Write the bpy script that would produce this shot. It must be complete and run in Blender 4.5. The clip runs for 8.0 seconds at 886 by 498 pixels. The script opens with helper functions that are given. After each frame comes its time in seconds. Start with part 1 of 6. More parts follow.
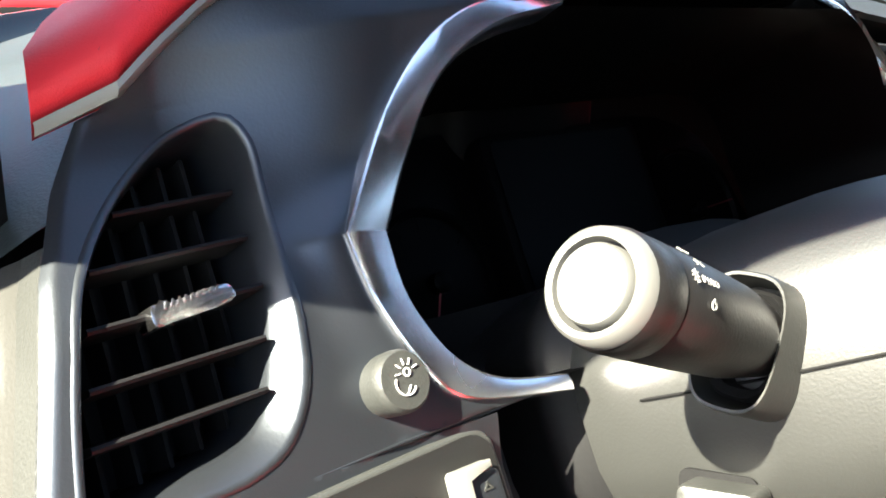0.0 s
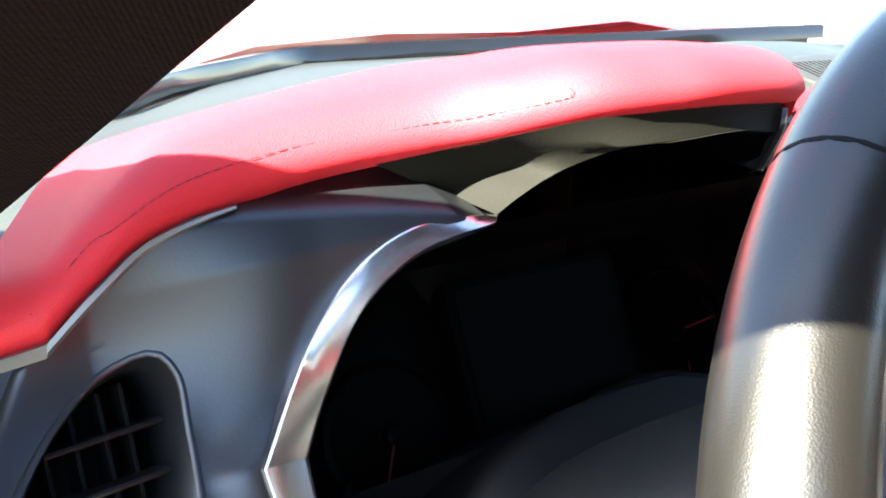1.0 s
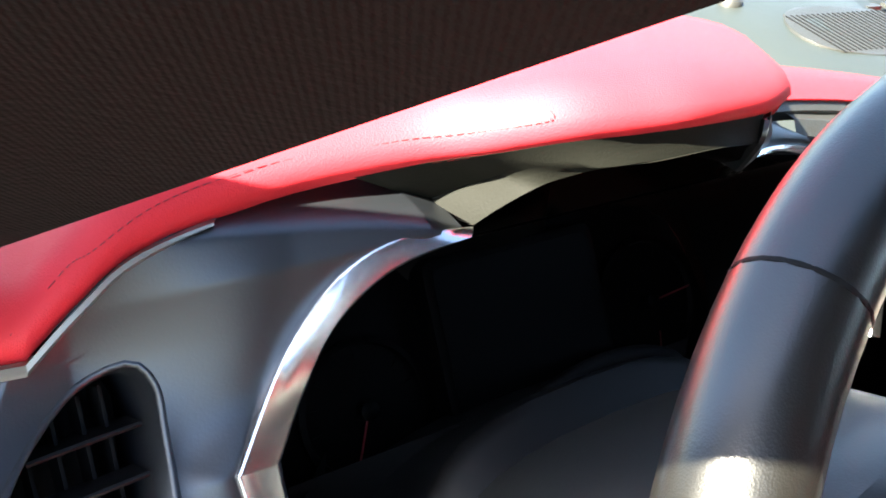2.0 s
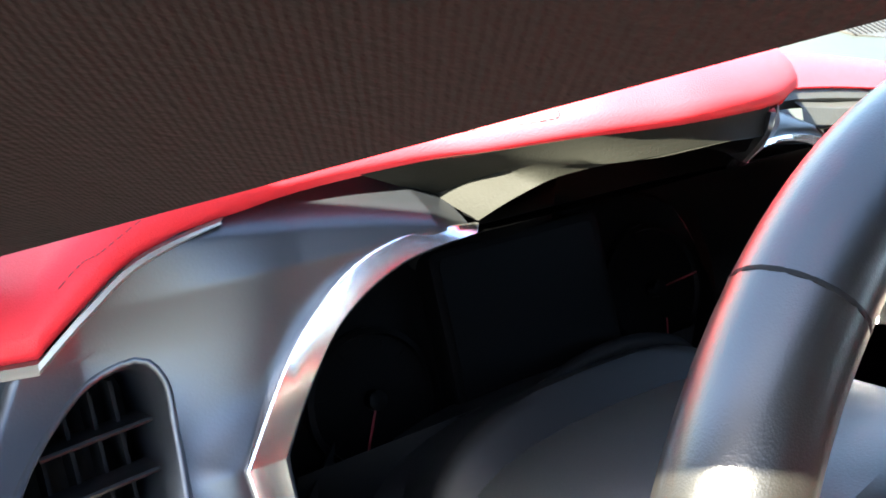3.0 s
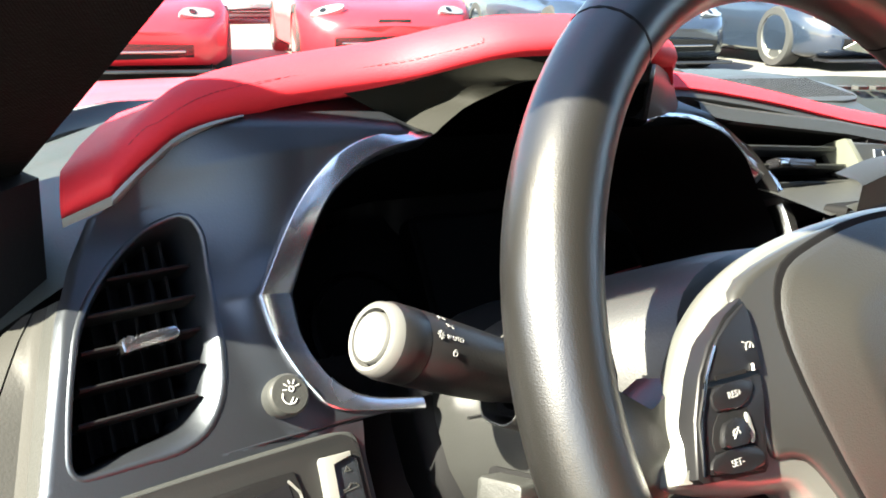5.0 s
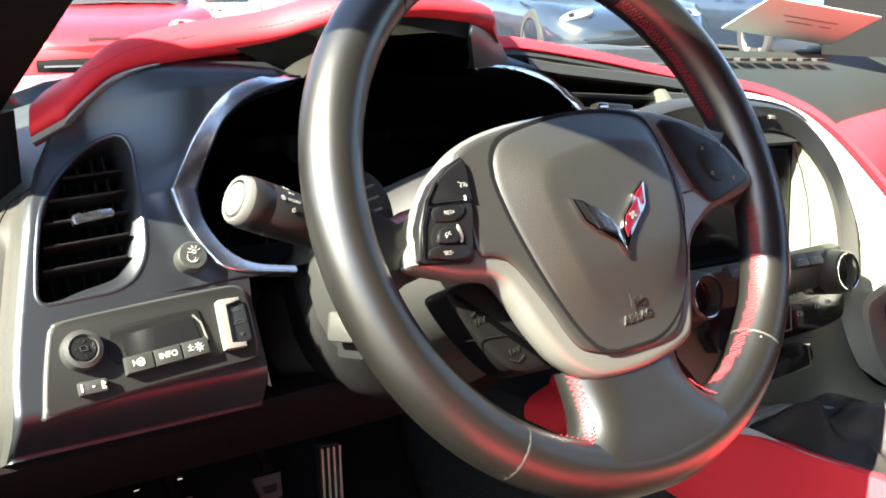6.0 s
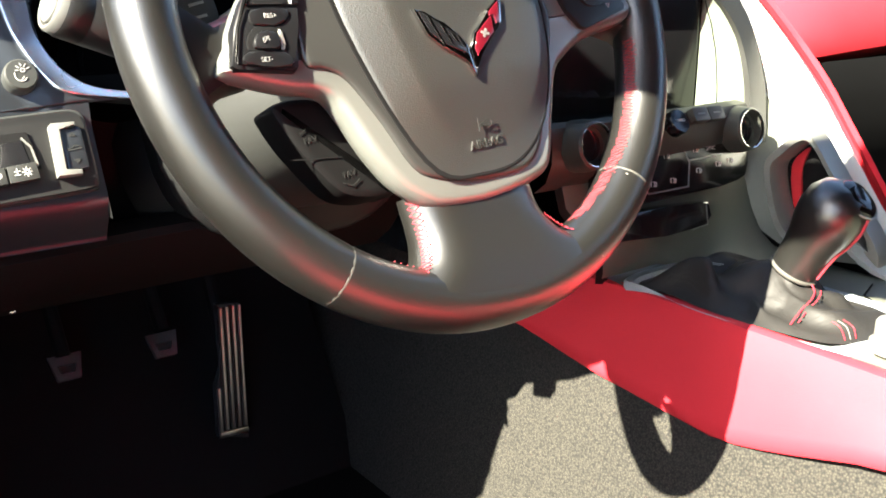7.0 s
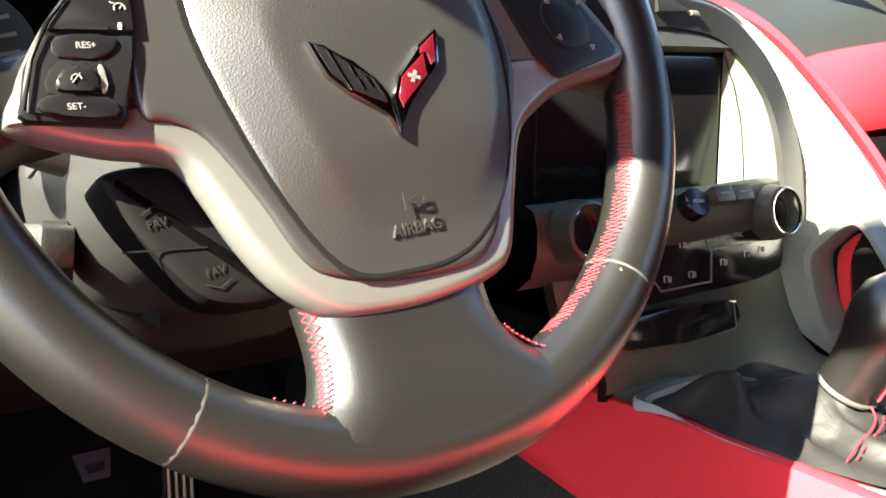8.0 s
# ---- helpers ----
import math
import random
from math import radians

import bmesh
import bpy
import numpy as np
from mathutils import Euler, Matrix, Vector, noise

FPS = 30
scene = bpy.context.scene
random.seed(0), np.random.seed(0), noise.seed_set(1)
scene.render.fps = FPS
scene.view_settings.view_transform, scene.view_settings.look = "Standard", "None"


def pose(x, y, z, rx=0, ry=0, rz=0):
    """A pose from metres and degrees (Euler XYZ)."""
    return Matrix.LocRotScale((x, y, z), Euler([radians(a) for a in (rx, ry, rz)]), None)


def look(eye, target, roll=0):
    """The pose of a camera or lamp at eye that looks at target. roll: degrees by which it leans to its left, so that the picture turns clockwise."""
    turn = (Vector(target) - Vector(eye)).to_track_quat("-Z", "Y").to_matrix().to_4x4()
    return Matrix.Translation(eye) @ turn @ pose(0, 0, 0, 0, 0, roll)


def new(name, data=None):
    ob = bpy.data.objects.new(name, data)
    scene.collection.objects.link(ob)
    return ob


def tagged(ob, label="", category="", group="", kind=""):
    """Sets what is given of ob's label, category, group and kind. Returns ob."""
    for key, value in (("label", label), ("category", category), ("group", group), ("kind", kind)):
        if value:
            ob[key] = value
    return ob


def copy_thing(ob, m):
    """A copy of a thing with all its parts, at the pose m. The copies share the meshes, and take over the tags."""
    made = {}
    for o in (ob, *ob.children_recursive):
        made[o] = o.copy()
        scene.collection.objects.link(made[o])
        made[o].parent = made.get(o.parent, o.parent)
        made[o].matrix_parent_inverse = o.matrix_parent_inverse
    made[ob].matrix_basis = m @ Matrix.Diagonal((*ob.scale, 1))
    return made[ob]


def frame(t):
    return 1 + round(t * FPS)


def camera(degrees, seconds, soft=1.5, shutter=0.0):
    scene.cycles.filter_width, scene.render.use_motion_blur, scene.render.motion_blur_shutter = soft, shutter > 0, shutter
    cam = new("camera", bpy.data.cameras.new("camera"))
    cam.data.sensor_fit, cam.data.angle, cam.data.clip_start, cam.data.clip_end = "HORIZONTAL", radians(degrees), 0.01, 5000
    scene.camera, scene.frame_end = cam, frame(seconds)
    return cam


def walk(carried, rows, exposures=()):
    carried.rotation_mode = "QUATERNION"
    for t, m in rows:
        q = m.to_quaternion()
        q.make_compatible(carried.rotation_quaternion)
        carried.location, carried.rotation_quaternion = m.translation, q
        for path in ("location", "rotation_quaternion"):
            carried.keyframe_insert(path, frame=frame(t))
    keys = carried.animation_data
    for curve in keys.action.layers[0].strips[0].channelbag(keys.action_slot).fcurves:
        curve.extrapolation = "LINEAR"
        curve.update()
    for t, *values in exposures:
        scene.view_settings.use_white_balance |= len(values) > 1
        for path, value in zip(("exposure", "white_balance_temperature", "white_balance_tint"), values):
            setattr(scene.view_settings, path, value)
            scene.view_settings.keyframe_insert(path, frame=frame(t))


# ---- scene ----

# The interior is laid out in the car's own frame: x right, y ahead, z up, steering wheel centre at (0, 0, 0.70).
# The car stands nose-down by four degrees and leans one degree to the right on the lot.
HUB = Vector((0, 0, 0.70))
CAR = Matrix.Translation(HUB) @ pose(0, 0, 0, -4.0, 1.0, 0) @ Matrix.Translation(-HUB)

# ---- camera and walk ----
cam = camera(50.0, 8.0, soft=1.8)
PATH = [
    (0, (-0.3481, -0.0448, 0.7634), (0.9217, 1.4352, 0.3195), -0.76),
    (0.5, (-0.2988, -0.0661, 0.8192), (0.8331, 1.5077, 0.3272), -1.17),
    (1, (-0.3041, -0.0684, 0.8620), (0.8392, 1.4746, 0.3032), 0.60),
    (2.5, (-0.2901, -0.0594, 0.9185), (0.8051, 1.3832, 0.0703), 3.43),
    (3, (-0.2920, -0.0619, 0.9192), (0.7919, 1.3901, 0.0726), 2.75),
    (3.5, (-0.3020, -0.0758, 0.9002), (0.8012, 1.4368, 0.1966), 2.54),
    (4, (-0.3163, -0.1149, 0.8667), (0.8061, 1.4462, 0.3162), 1.81),
    (4.2, (-0.3221, -0.1306, 0.8562), (0.7982, 1.4371, 0.3203), 1.45),
    (5.5, (-0.3828, -0.3022, 0.7837), (0.7312, 1.3295, 0.4726), -0.72),
    (6, (-0.3942, -0.4232, 0.7723), (0.7280, 1.1930, 0.4135), -1.46),
    (6.5, (-0.3842, -0.4820, 0.7593), (0.7922, 1.0547, 0.2549), -2.25),
    (7, (-0.3224, -0.4448, 0.7264), (0.8214, 1.0905, 0.1480), 0.10),
    (7.5, (-0.2596, -0.4079, 0.6953), (0.8609, 1.1688, 0.1869), 0.36),
    (8, (-0.1969, -0.3530, 0.6979), (0.9219, 1.2557, 0.2975), -0.31),
]
walk(cam, [(t, CAR @ look(eye, target, roll)) for t, eye, target, roll in PATH],
     exposures=[(0, 3.78), (0.5, 4.12), (1.2, 4.0), (2.4, 4.0), (3.0, 4.72), (3.5, 4.7), (4.2, 4.3), (5.3, 3.4), (6.5, 3.68), (8, 3.74)])

# ---- light ----
SUN_TO = (CAR.to_3x3() @ Vector((-1.0, -0.17, 0.75))).normalized()
elev = math.asin(SUN_TO.z)
azim = math.atan2(SUN_TO.x, SUN_TO.y)
world = bpy.data.worlds.new("sky")
scene.world = world
world.use_nodes = True
wn = world.node_tree.nodes
sky = wn.new("ShaderNodeTexSky")
sky.sky_type, sky.sun_disc = "NISHITA", False
sky.sun_elevation, sky.sun_rotation = elev, azim
wn["Background"].inputs["Strength"].default_value = 0.057
world.node_tree.links.new(sky.outputs[0], wn["Background"].inputs["Color"])
sun = new("sun", bpy.data.lights.new("sun", "SUN"))
sun.data.energy, sun.data.angle, sun.data.color = 5.0, radians(0.5), (1.0, 0.94, 0.76)
sun.matrix_world = look(SUN_TO * 20, (0, 0, 0))


# ---- materials ----
def material(name, color, rough=0.5, metal=0.0, grain=0.0, scale=400.0, vary=0.15, vary_scale=8.0, coat=0.0,
             cells=False, spec=0.5, specks=0.0):
    """A surface with colour drift at a large scale and fine relief at a small one."""
    m = bpy.data.materials.new(name)
    m.use_nodes = True
    nt = m.node_tree
    n, l = nt.nodes, nt.links
    b = n["Principled BSDF"]
    b.inputs["Roughness"].default_value = rough
    b.inputs["Metallic"].default_value = metal
    b.inputs["Coat Weight"].default_value = coat
    b.inputs["Coat Roughness"].default_value = 0.03
    b.inputs["Specular IOR Level"].default_value = spec
    co = n.new("ShaderNodeTexCoord")
    big = n.new("ShaderNodeTexNoise")
    big.inputs["Scale"].default_value = vary_scale
    big.inputs["Detail"].default_value = 5
    l.new(co.outputs["Object"], big.inputs["Vector"])
    ramp = n.new("ShaderNodeMapRange")
    ramp.inputs["To Min"].default_value, ramp.inputs["To Max"].default_value = 1 - vary, 1 + vary
    l.new(big.outputs["Fac"], ramp.inputs["Value"])
    mix = n.new("ShaderNodeMix")
    mix.data_type, mix.blend_type = "RGBA", "MULTIPLY"
    mix.inputs["Factor"].default_value = 1.0
    mix.inputs[6].default_value = (*color, 1)
    l.new(ramp.outputs[0], mix.inputs[7])
    l.new(mix.outputs[2], b.inputs["Base Color"])
    if specks:
        # sparse dust: only some cells of a fine pattern carry a pale grain
        dust = n.new("ShaderNodeTexVoronoi")
        dust.inputs["Scale"].default_value = specks
        l.new(co.outputs["Object"], dust.inputs["Vector"])
        near, some, both = (n.new("ShaderNodeMath") for _ in range(3))
        near.operation, some.operation, both.operation = "LESS_THAN", "GREATER_THAN", "MULTIPLY"
        near.inputs[1].default_value, some.inputs[1].default_value = 0.085, 0.90
        l.new(dust.outputs["Distance"], near.inputs[0])
        l.new(dust.outputs["Color"], some.inputs[0])
        l.new(near.outputs[0], both.inputs[0])
        l.new(some.outputs[0], both.inputs[1])
        grey = n.new("ShaderNodeMix")
        grey.data_type = "RGBA"
        grey.inputs[7].default_value = (0.22, 0.21, 0.19, 1)
        l.new(both.outputs[0], grey.inputs["Factor"])
        l.new(mix.outputs[2], grey.inputs[6])
        l.new(grey.outputs[2], b.inputs["Base Color"])
    rr = n.new("ShaderNodeMapRange")
    rr.inputs["To Min"].default_value, rr.inputs["To Max"].default_value = max(rough - 0.06, 0.02), min(rough + 0.08, 1)
    l.new(big.outputs["Fac"], rr.inputs["Value"])
    l.new(rr.outputs[0], b.inputs["Roughness"])
    if grain:
        tex = n.new("ShaderNodeTexVoronoi" if cells else "ShaderNodeTexNoise")
        tex.inputs["Scale"].default_value = scale
        l.new(co.outputs["Object"], tex.inputs["Vector"])
        bump = n.new("ShaderNodeBump")
        bump.inputs["Strength"].default_value = grain
        bump.inputs["Distance"].default_value = 0.0006
        l.new(tex.outputs["Distance" if cells else "Fac"], bump.inputs["Height"])
        l.new(bump.outputs[0], b.inputs["Normal"])
    return m


BLACK = material("soft black plastic", (0.0074, 0.0083, 0.0100), 0.38, grain=0.08, scale=900, spec=0.9, specks=160)
# real dark plastic; in recesses its low colour and specular stand in for shade
DARK = material("dark plastic and recess shade", (0.004, 0.004, 0.0042), 0.7, grain=0.2, scale=700, spec=0.15)
GREY = material("charcoal moulded plastic", (0.023, 0.024, 0.0222), 0.45, grain=0.3, scale=800)
RED = material("red stitched leather", (0.55, 0.0220, 0.0335), 0.62, grain=0.2, scale=1500, cells=True, spec=0.3)
HIDE = material("black leather", (0.0066, 0.0063, 0.0056), 0.32, grain=0.08, scale=1700, cells=True, spec=1.0, specks=110)
BLACK.node_tree.nodes["Principled BSDF"].inputs["Specular Tint"].default_value = (0.80, 0.89, 1.0, 1)


def wrinkle(m, scale, strength, depth):
    """Add soft creases under the grain of a leather."""
    nt = m.node_tree
    noise, co = nt.nodes.new("ShaderNodeTexNoise"), nt.nodes.new("ShaderNodeTexCoord")
    noise.inputs["Scale"].default_value, noise.inputs["Detail"].default_value = scale, 4
    noise.inputs["Distortion"].default_value = 1.8
    nt.links.new(co.outputs["Object"], noise.inputs["Vector"])
    bump = nt.nodes.new("ShaderNodeBump")
    bump.inputs["Strength"].default_value, bump.inputs["Distance"].default_value = strength, depth
    nt.links.new(noise.outputs["Fac"], bump.inputs["Height"])
    for old in [q for q in nt.nodes if q.type == "BUMP" and q != bump]:
        nt.links.new(bump.outputs[0], old.inputs["Normal"])


wrinkle(HIDE, 11, 0.10, 0.004)
BAGSKIN = material("grained airbag cover", (0.0150, 0.0147, 0.0130), 0.40, grain=0.17, scale=1250, cells=True, spec=0.9)
SILVER = material("satin silver paint", (0.25, 0.252, 0.232), 0.34, metal=0.5, grain=0.04, spec=0.8)
SPOKESILVER = material("satin spoke silver", (0.155, 0.160, 0.146), 0.30, metal=0.5, grain=0.05, spec=0.7)
SEAMGREY = material("pale worn seam", (0.06, 0.058, 0.052), 0.5)
CHROME = material("bright chrome", (0.56, 0.54, 0.52), 0.10, metal=1.0, vary=0.03)
GLOSS = material("gloss black", (0.008, 0.008, 0.009), 0.12, vary=0.05)
CARPET = material("grey-brown loop carpet", (0.020, 0.0180, 0.0135), 0.95, grain=1.0, scale=260, cells=True, vary=0.95, vary_scale=330)


def loops(m, scale):
    """Give a carpet the dark gaps between its yarn loops."""
    nt = m.node_tree
    bsdf = nt.nodes["Principled BSDF"]
    cell, co = nt.nodes.new("ShaderNodeTexVoronoi"), nt.nodes.new("ShaderNodeTexCoord")
    cell.inputs["Scale"].default_value = scale
    nt.links.new(co.outputs["Object"], cell.inputs["Vector"])
    ramp = nt.nodes.new("ShaderNodeMapRange")
    ramp.inputs["From Min"].default_value, ramp.inputs["From Max"].default_value = 0.15, 0.75
    ramp.inputs["To Min"].default_value, ramp.inputs["To Max"].default_value = 1.5, 0.25
    nt.links.new(cell.outputs["Distance"], ramp.inputs["Value"])
    mix = nt.nodes.new("ShaderNodeMix")
    mix.data_type, mix.blend_type = "RGBA", "MULTIPLY"
    mix.inputs["Factor"].default_value = 1.0
    nt.links.new(bsdf.inputs["Base Color"].links[0].from_socket, mix.inputs[6])
    nt.links.new(ramp.outputs[0], mix.inputs[7])
    nt.links.new(mix.outputs[2], bsdf.inputs["Base Color"])


loops(CARPET, 520)
CLOTH = material("dark woven pillar cloth", (0.0027, 0.0016, 0.0012), 0.9, grain=0.8, scale=500, vary=0.25, vary_scale=90, spec=0.2)
ct = CLOTH.node_tree
wv, ctc = ct.nodes.new("ShaderNodeTexWave"), ct.nodes.new("ShaderNodeTexCoord")
wv.bands_direction, wv.inputs["Scale"].default_value, wv.inputs["Distortion"].default_value = "X", 250, 1.5
turn = ct.nodes.new("ShaderNodeMapping")
turn.inputs["Rotation"].default_value = (0, 0, radians(34.8))
wv.inputs["Detail Scale"].default_value = 4
cb = ct.nodes.new("ShaderNodeBump")
cb.inputs["Strength"].default_value, cb.inputs["Distance"].default_value = 0.22, 0.0008
ct.links.new(ctc.outputs["Object"], turn.inputs["Vector"])
ct.links.new(turn.outputs[0], wv.inputs["Vector"])
ct.links.new(wv.outputs["Fac"], cb.inputs["Height"])
old = [n for n in ct.nodes if n.type == "BUMP" and n != cb][0]
ct.links.new(old.outputs[0], cb.inputs["Normal"])
ct.links.new(cb.outputs[0], ct.nodes["Principled BSDF"].inputs["Normal"])
PADTHREAD = material("dark red pad thread", (0.12, 0.006, 0.012), 0.6, vary=0.2, vary_scale=300)
STITCH = material("red thread", (0.27, 0.014, 0.026), 0.6, vary=0.2, vary_scale=300)
WHITE = material("white print", (0.45, 0.45, 0.43), 0.5, vary=0.05)
STEEL = material("brushed pedal steel", (0.5, 0.5, 0.5), 0.3, metal=1.0)
CONCRETE = material("sunlit concrete", (0.095, 0.093, 0.085), 0.9, grain=0.4, scale=60, vary=0.2, vary_scale=0.8)
PAINT_RED = material("red car paint", (0.50, 0.016, 0.024), 0.32, coat=0.35, vary=0.05)
PAINT_DARK = material("dark blue car paint", (0.012, 0.018, 0.03), 0.2, coat=1.0, vary=0.05)
RUBBER = material("tyre rubber", (0.02, 0.02, 0.02), 0.8, grain=0.3, scale=80)
NEEDLE = material("red gauge needle", (0.7, 0.02, 0.02), 0.4, vary=0.02)


def glass(name, tint=(1, 1, 1), gloss=0.06):
    m = bpy.data.materials.new(name)
    m.use_nodes = True
    n, l = m.node_tree.nodes, m.node_tree.links
    out = n["Material Output"]
    n.remove(n["Principled BSDF"])
    tr, gl, mx = (n.new(k) for k in ("ShaderNodeBsdfTransparent", "ShaderNodeBsdfGlossy", "ShaderNodeMixShader"))
    tr.inputs[0].default_value = (*tint, 1)
    gl.inputs["Roughness"].default_value = 0.03
    mx.inputs[0].default_value = gloss
    l.new(tr.outputs[0], mx.inputs[1]); l.new(gl.outputs[0], mx.inputs[2])
    l.new(mx.outputs[0], out.inputs["Surface"])
    return m


GLASS = glass("windscreen glass", (0.93, 0.97, 0.95))
PODBLACK = material("black switch plastic", (0.005, 0.005, 0.0055), 0.38, vary=0.05, spec=0.4)
FLOORMAT = material("black footwell carpet", (0.004, 0.004, 0.004), 0.95, grain=0.8, scale=400, cells=True, spec=0.1)
SATIN = material("dark satin grey plastic", (0.034, 0.034, 0.032), 0.30, metal=0.35, grain=0.04)
CARGLASS = material("tinted car glass", (0.02, 0.03, 0.03), 0.05, spec=0.8, vary=0.02)


# ---- building helpers ----
def finish(bm, name, mat, sharp=38):
    bmesh.ops.recalc_face_normals(bm, faces=bm.faces[:])
    me = bpy.data.meshes.new(name)
    bm.to_mesh(me)
    bm.free()
    me.materials.append(mat)
    for p in me.polygons:
        p.use_smooth = True
    me.set_sharp_from_angle(angle=radians(sharp))
    return me


def part(name, bm, mat, parent, label="", sharp=38):
    """Links a bmesh as one mesh object under a thing or a part, in the thing's frame."""
    ob = new(name, finish(bm, name, mat, sharp))
    ob.parent = parent
    return tagged(ob, label)


def thing(name, label, category, group="", m=None, kind=""):
    ob = new(name)
    ob.empty_display_size = 0.05
    ob.matrix_world = CAR if m is None else m
    return tagged(ob, label, category, group, kind)


def solid(name, bm, mat, label, category="", group="", m=None, kind="", sharp=38):
    """A thing that is one mesh."""
    ob = new(name, finish(bm, name, mat, sharp))
    ob.matrix_world = CAR if m is None else m
    return tagged(ob, label, category, group, kind)


def curve(pts, n=6, closed=False):
    """Catmull-Rom points through the given ones."""
    p = [Vector(q) for q in pts]
    k = len(p)
    out = []
    for i in range(k if closed else k - 1):
        a, b, c, d = (p[j % k] if closed else p[min(max(j, 0), k - 1)] for j in (i - 1, i, i + 1, i + 2))
        for s in range(n):
            t = s / n
            out.append(0.5 * (2 * b + (c - a) * t + (2 * a - 5 * b + 4 * c - d) * t * t + (3 * b - a - 3 * c + d) * t ** 3))
    if not closed:
        out.append(p[-1])
    return out


def loft(rows, close_u=False, close_v=False, caps=False, bm=None):
    """A skin over rows of points of equal length."""
    bm = bm or bmesh.new()
    g = [[bm.verts.new(q) for q in row] for row in rows]
    nu, nv = len(g), len(g[0])
    for i in range(nu if close_u else nu - 1):
        for j in range(nv if close_v else nv - 1):
            f = (g[i][j], g[(i + 1) % nu][j], g[(i + 1) % nu][(j + 1) % nv], g[i][(j + 1) % nv])
            if len(set(f)) == 4:
                bm.faces.new(f)
    if caps:
        bm.faces.new(g[0])
        bm.faces.new(g[-1])
    return bm


def tube(path, radius, sides=10, bm=None, closed=False, squash=None):
    """A round bar along a path; radius is a number or one for each point."""
    p = [Vector(q) for q in path]
    rows = []
    up = None
    for i, q in enumerate(p):
        a, b = (p[i - 1], p[(i + 1) % len(p)]) if closed else (p[max(i - 1, 0)], p[min(i + 1, len(p) - 1)])
        d = (b - a).normalized()
        if up is None:
            up = d.orthogonal().normalized()
        up = (up - d * up.dot(d)).normalized()
        side = d.cross(up)
        r = radius[i] if isinstance(radius, (list, tuple)) else radius
        rows.append([q + r * (math.cos(w) * up + math.sin(w) * side) for w in (2 * math.pi * k / sides for k in range(sides))])
    return loft(rows, close_u=closed, close_v=True, caps=not closed, bm=bm)


def slab(outline, m, z0, z1, bevel=0.0, seg=2, bm=None):
    """A plate: a closed outline in the plane of m, from z0 to z1 along its normal, its edges rounded."""
    own = bmesh.new()
    lo = [own.verts.new((p[0], p[1], z0)) for p in outline]
    hi = [own.verts.new((p[0], p[1], z1)) for p in outline]
    k = len(lo)
    own.faces.new(lo)
    top = own.faces.new(hi)
    for i in range(k):
        own.faces.new((lo[i], lo[(i + 1) % k], hi[(i + 1) % k], hi[i]))
    if bevel:
        bmesh.ops.bevel(own, geom=list(top.edges), offset=bevel, segments=seg, profile=0.6, affect="EDGES", clamp_overlap=True)
    own.transform(m)
    if bm is None:
        return own
    tmp = bpy.data.meshes.new("tmp")
    own.to_mesh(tmp)
    own.free()
    bm.from_mesh(tmp)
    bpy.data.meshes.remove(tmp)
    return bm


def pillow(outline, m, profile, bm=None):
    """A plate with a rounded edge: rings of the outline drawn inwards by d at height c, closed on top."""
    k = len(outline)
    p = [Vector((q[0], q[1])) for q in outline]
    turn = sum(p[i].x * p[(i + 1) % k].y - p[(i + 1) % k].x * p[i].y for i in range(k))
    inward = []
    for i in range(k):
        d = (p[(i + 1) % k] - p[i - 1]).normalized()
        inward.append(Vector((-d.y, d.x)) * (1 if turn > 0 else -1))
    rows = [[m @ Vector((*(q + w * d), c)) for q, w in zip(p, inward)] for d, c in profile]
    return loft(rows, close_v=True, caps=True, bm=bm)


def rect(x0, y0, x1, y1, r=0.003, n=3):
    """A rectangle's outline with rounded corners."""
    out = []
    for cx, cy, a in ((x1 - r, y1 - r, 0), (x0 + r, y1 - r, 90), (x0 + r, y0 + r, 180), (x1 - r, y0 + r, 270)):
        for k in range(n + 1):
            w = radians(a + 90 * k / n)
            out.append((cx + r * math.cos(w), cy + r * math.sin(w)))
    return out


def lathe(profile, m, n=32, bm=None, caps=True):
    """A turned body: (radius, height) pairs round the normal of m."""
    rows = [[m @ Vector((r * math.cos(2 * math.pi * k / n), r * math.sin(2 * math.pi * k / n), h)) for k in range(n)] for r, h in profile]
    return loft(rows, close_v=True, caps=caps, bm=bm)


def plane_at(origin, right, up):
    """The frame with the given origin, right and up; its normal is right x up."""
    x = Vector(right).normalized()
    z = x.cross(Vector(up)).normalized()
    y = z.cross(x)
    m = Matrix((x, y, z)).transposed().to_4x4()
    m.translation = Vector(origin)
    return m


def box(x0, y0, z0, x1, y1, z1, bevel=0.0, bm=None):
    return slab(rect(x0, y0, x1, y1, max(bevel, 0.0005), 2), Matrix.Translation((0, 0, 0)), z0, z1, bevel * 0.8, bm=bm)


# the driver's fascia plane: u is x, v runs up its slope, the normal faces the driver
FASCIA = plane_at((0, 0.2, 0.7), (1, 0, 0), (0, 0.48, 1))
# the steering wheel: a right, b up, c towards the driver, turned slightly to the left
TILT = radians(22)
WHEEL = plane_at(HUB, (1, 0, 0), (0, math.sin(TILT), math.cos(TILT))) @ pose(0, 0, 0, 0, 0, 4.5)


def at(m, pts, c=0.0):
    return [m @ Vector((p[0], p[1], p[2] if len(p) > 2 else c)) for p in pts]


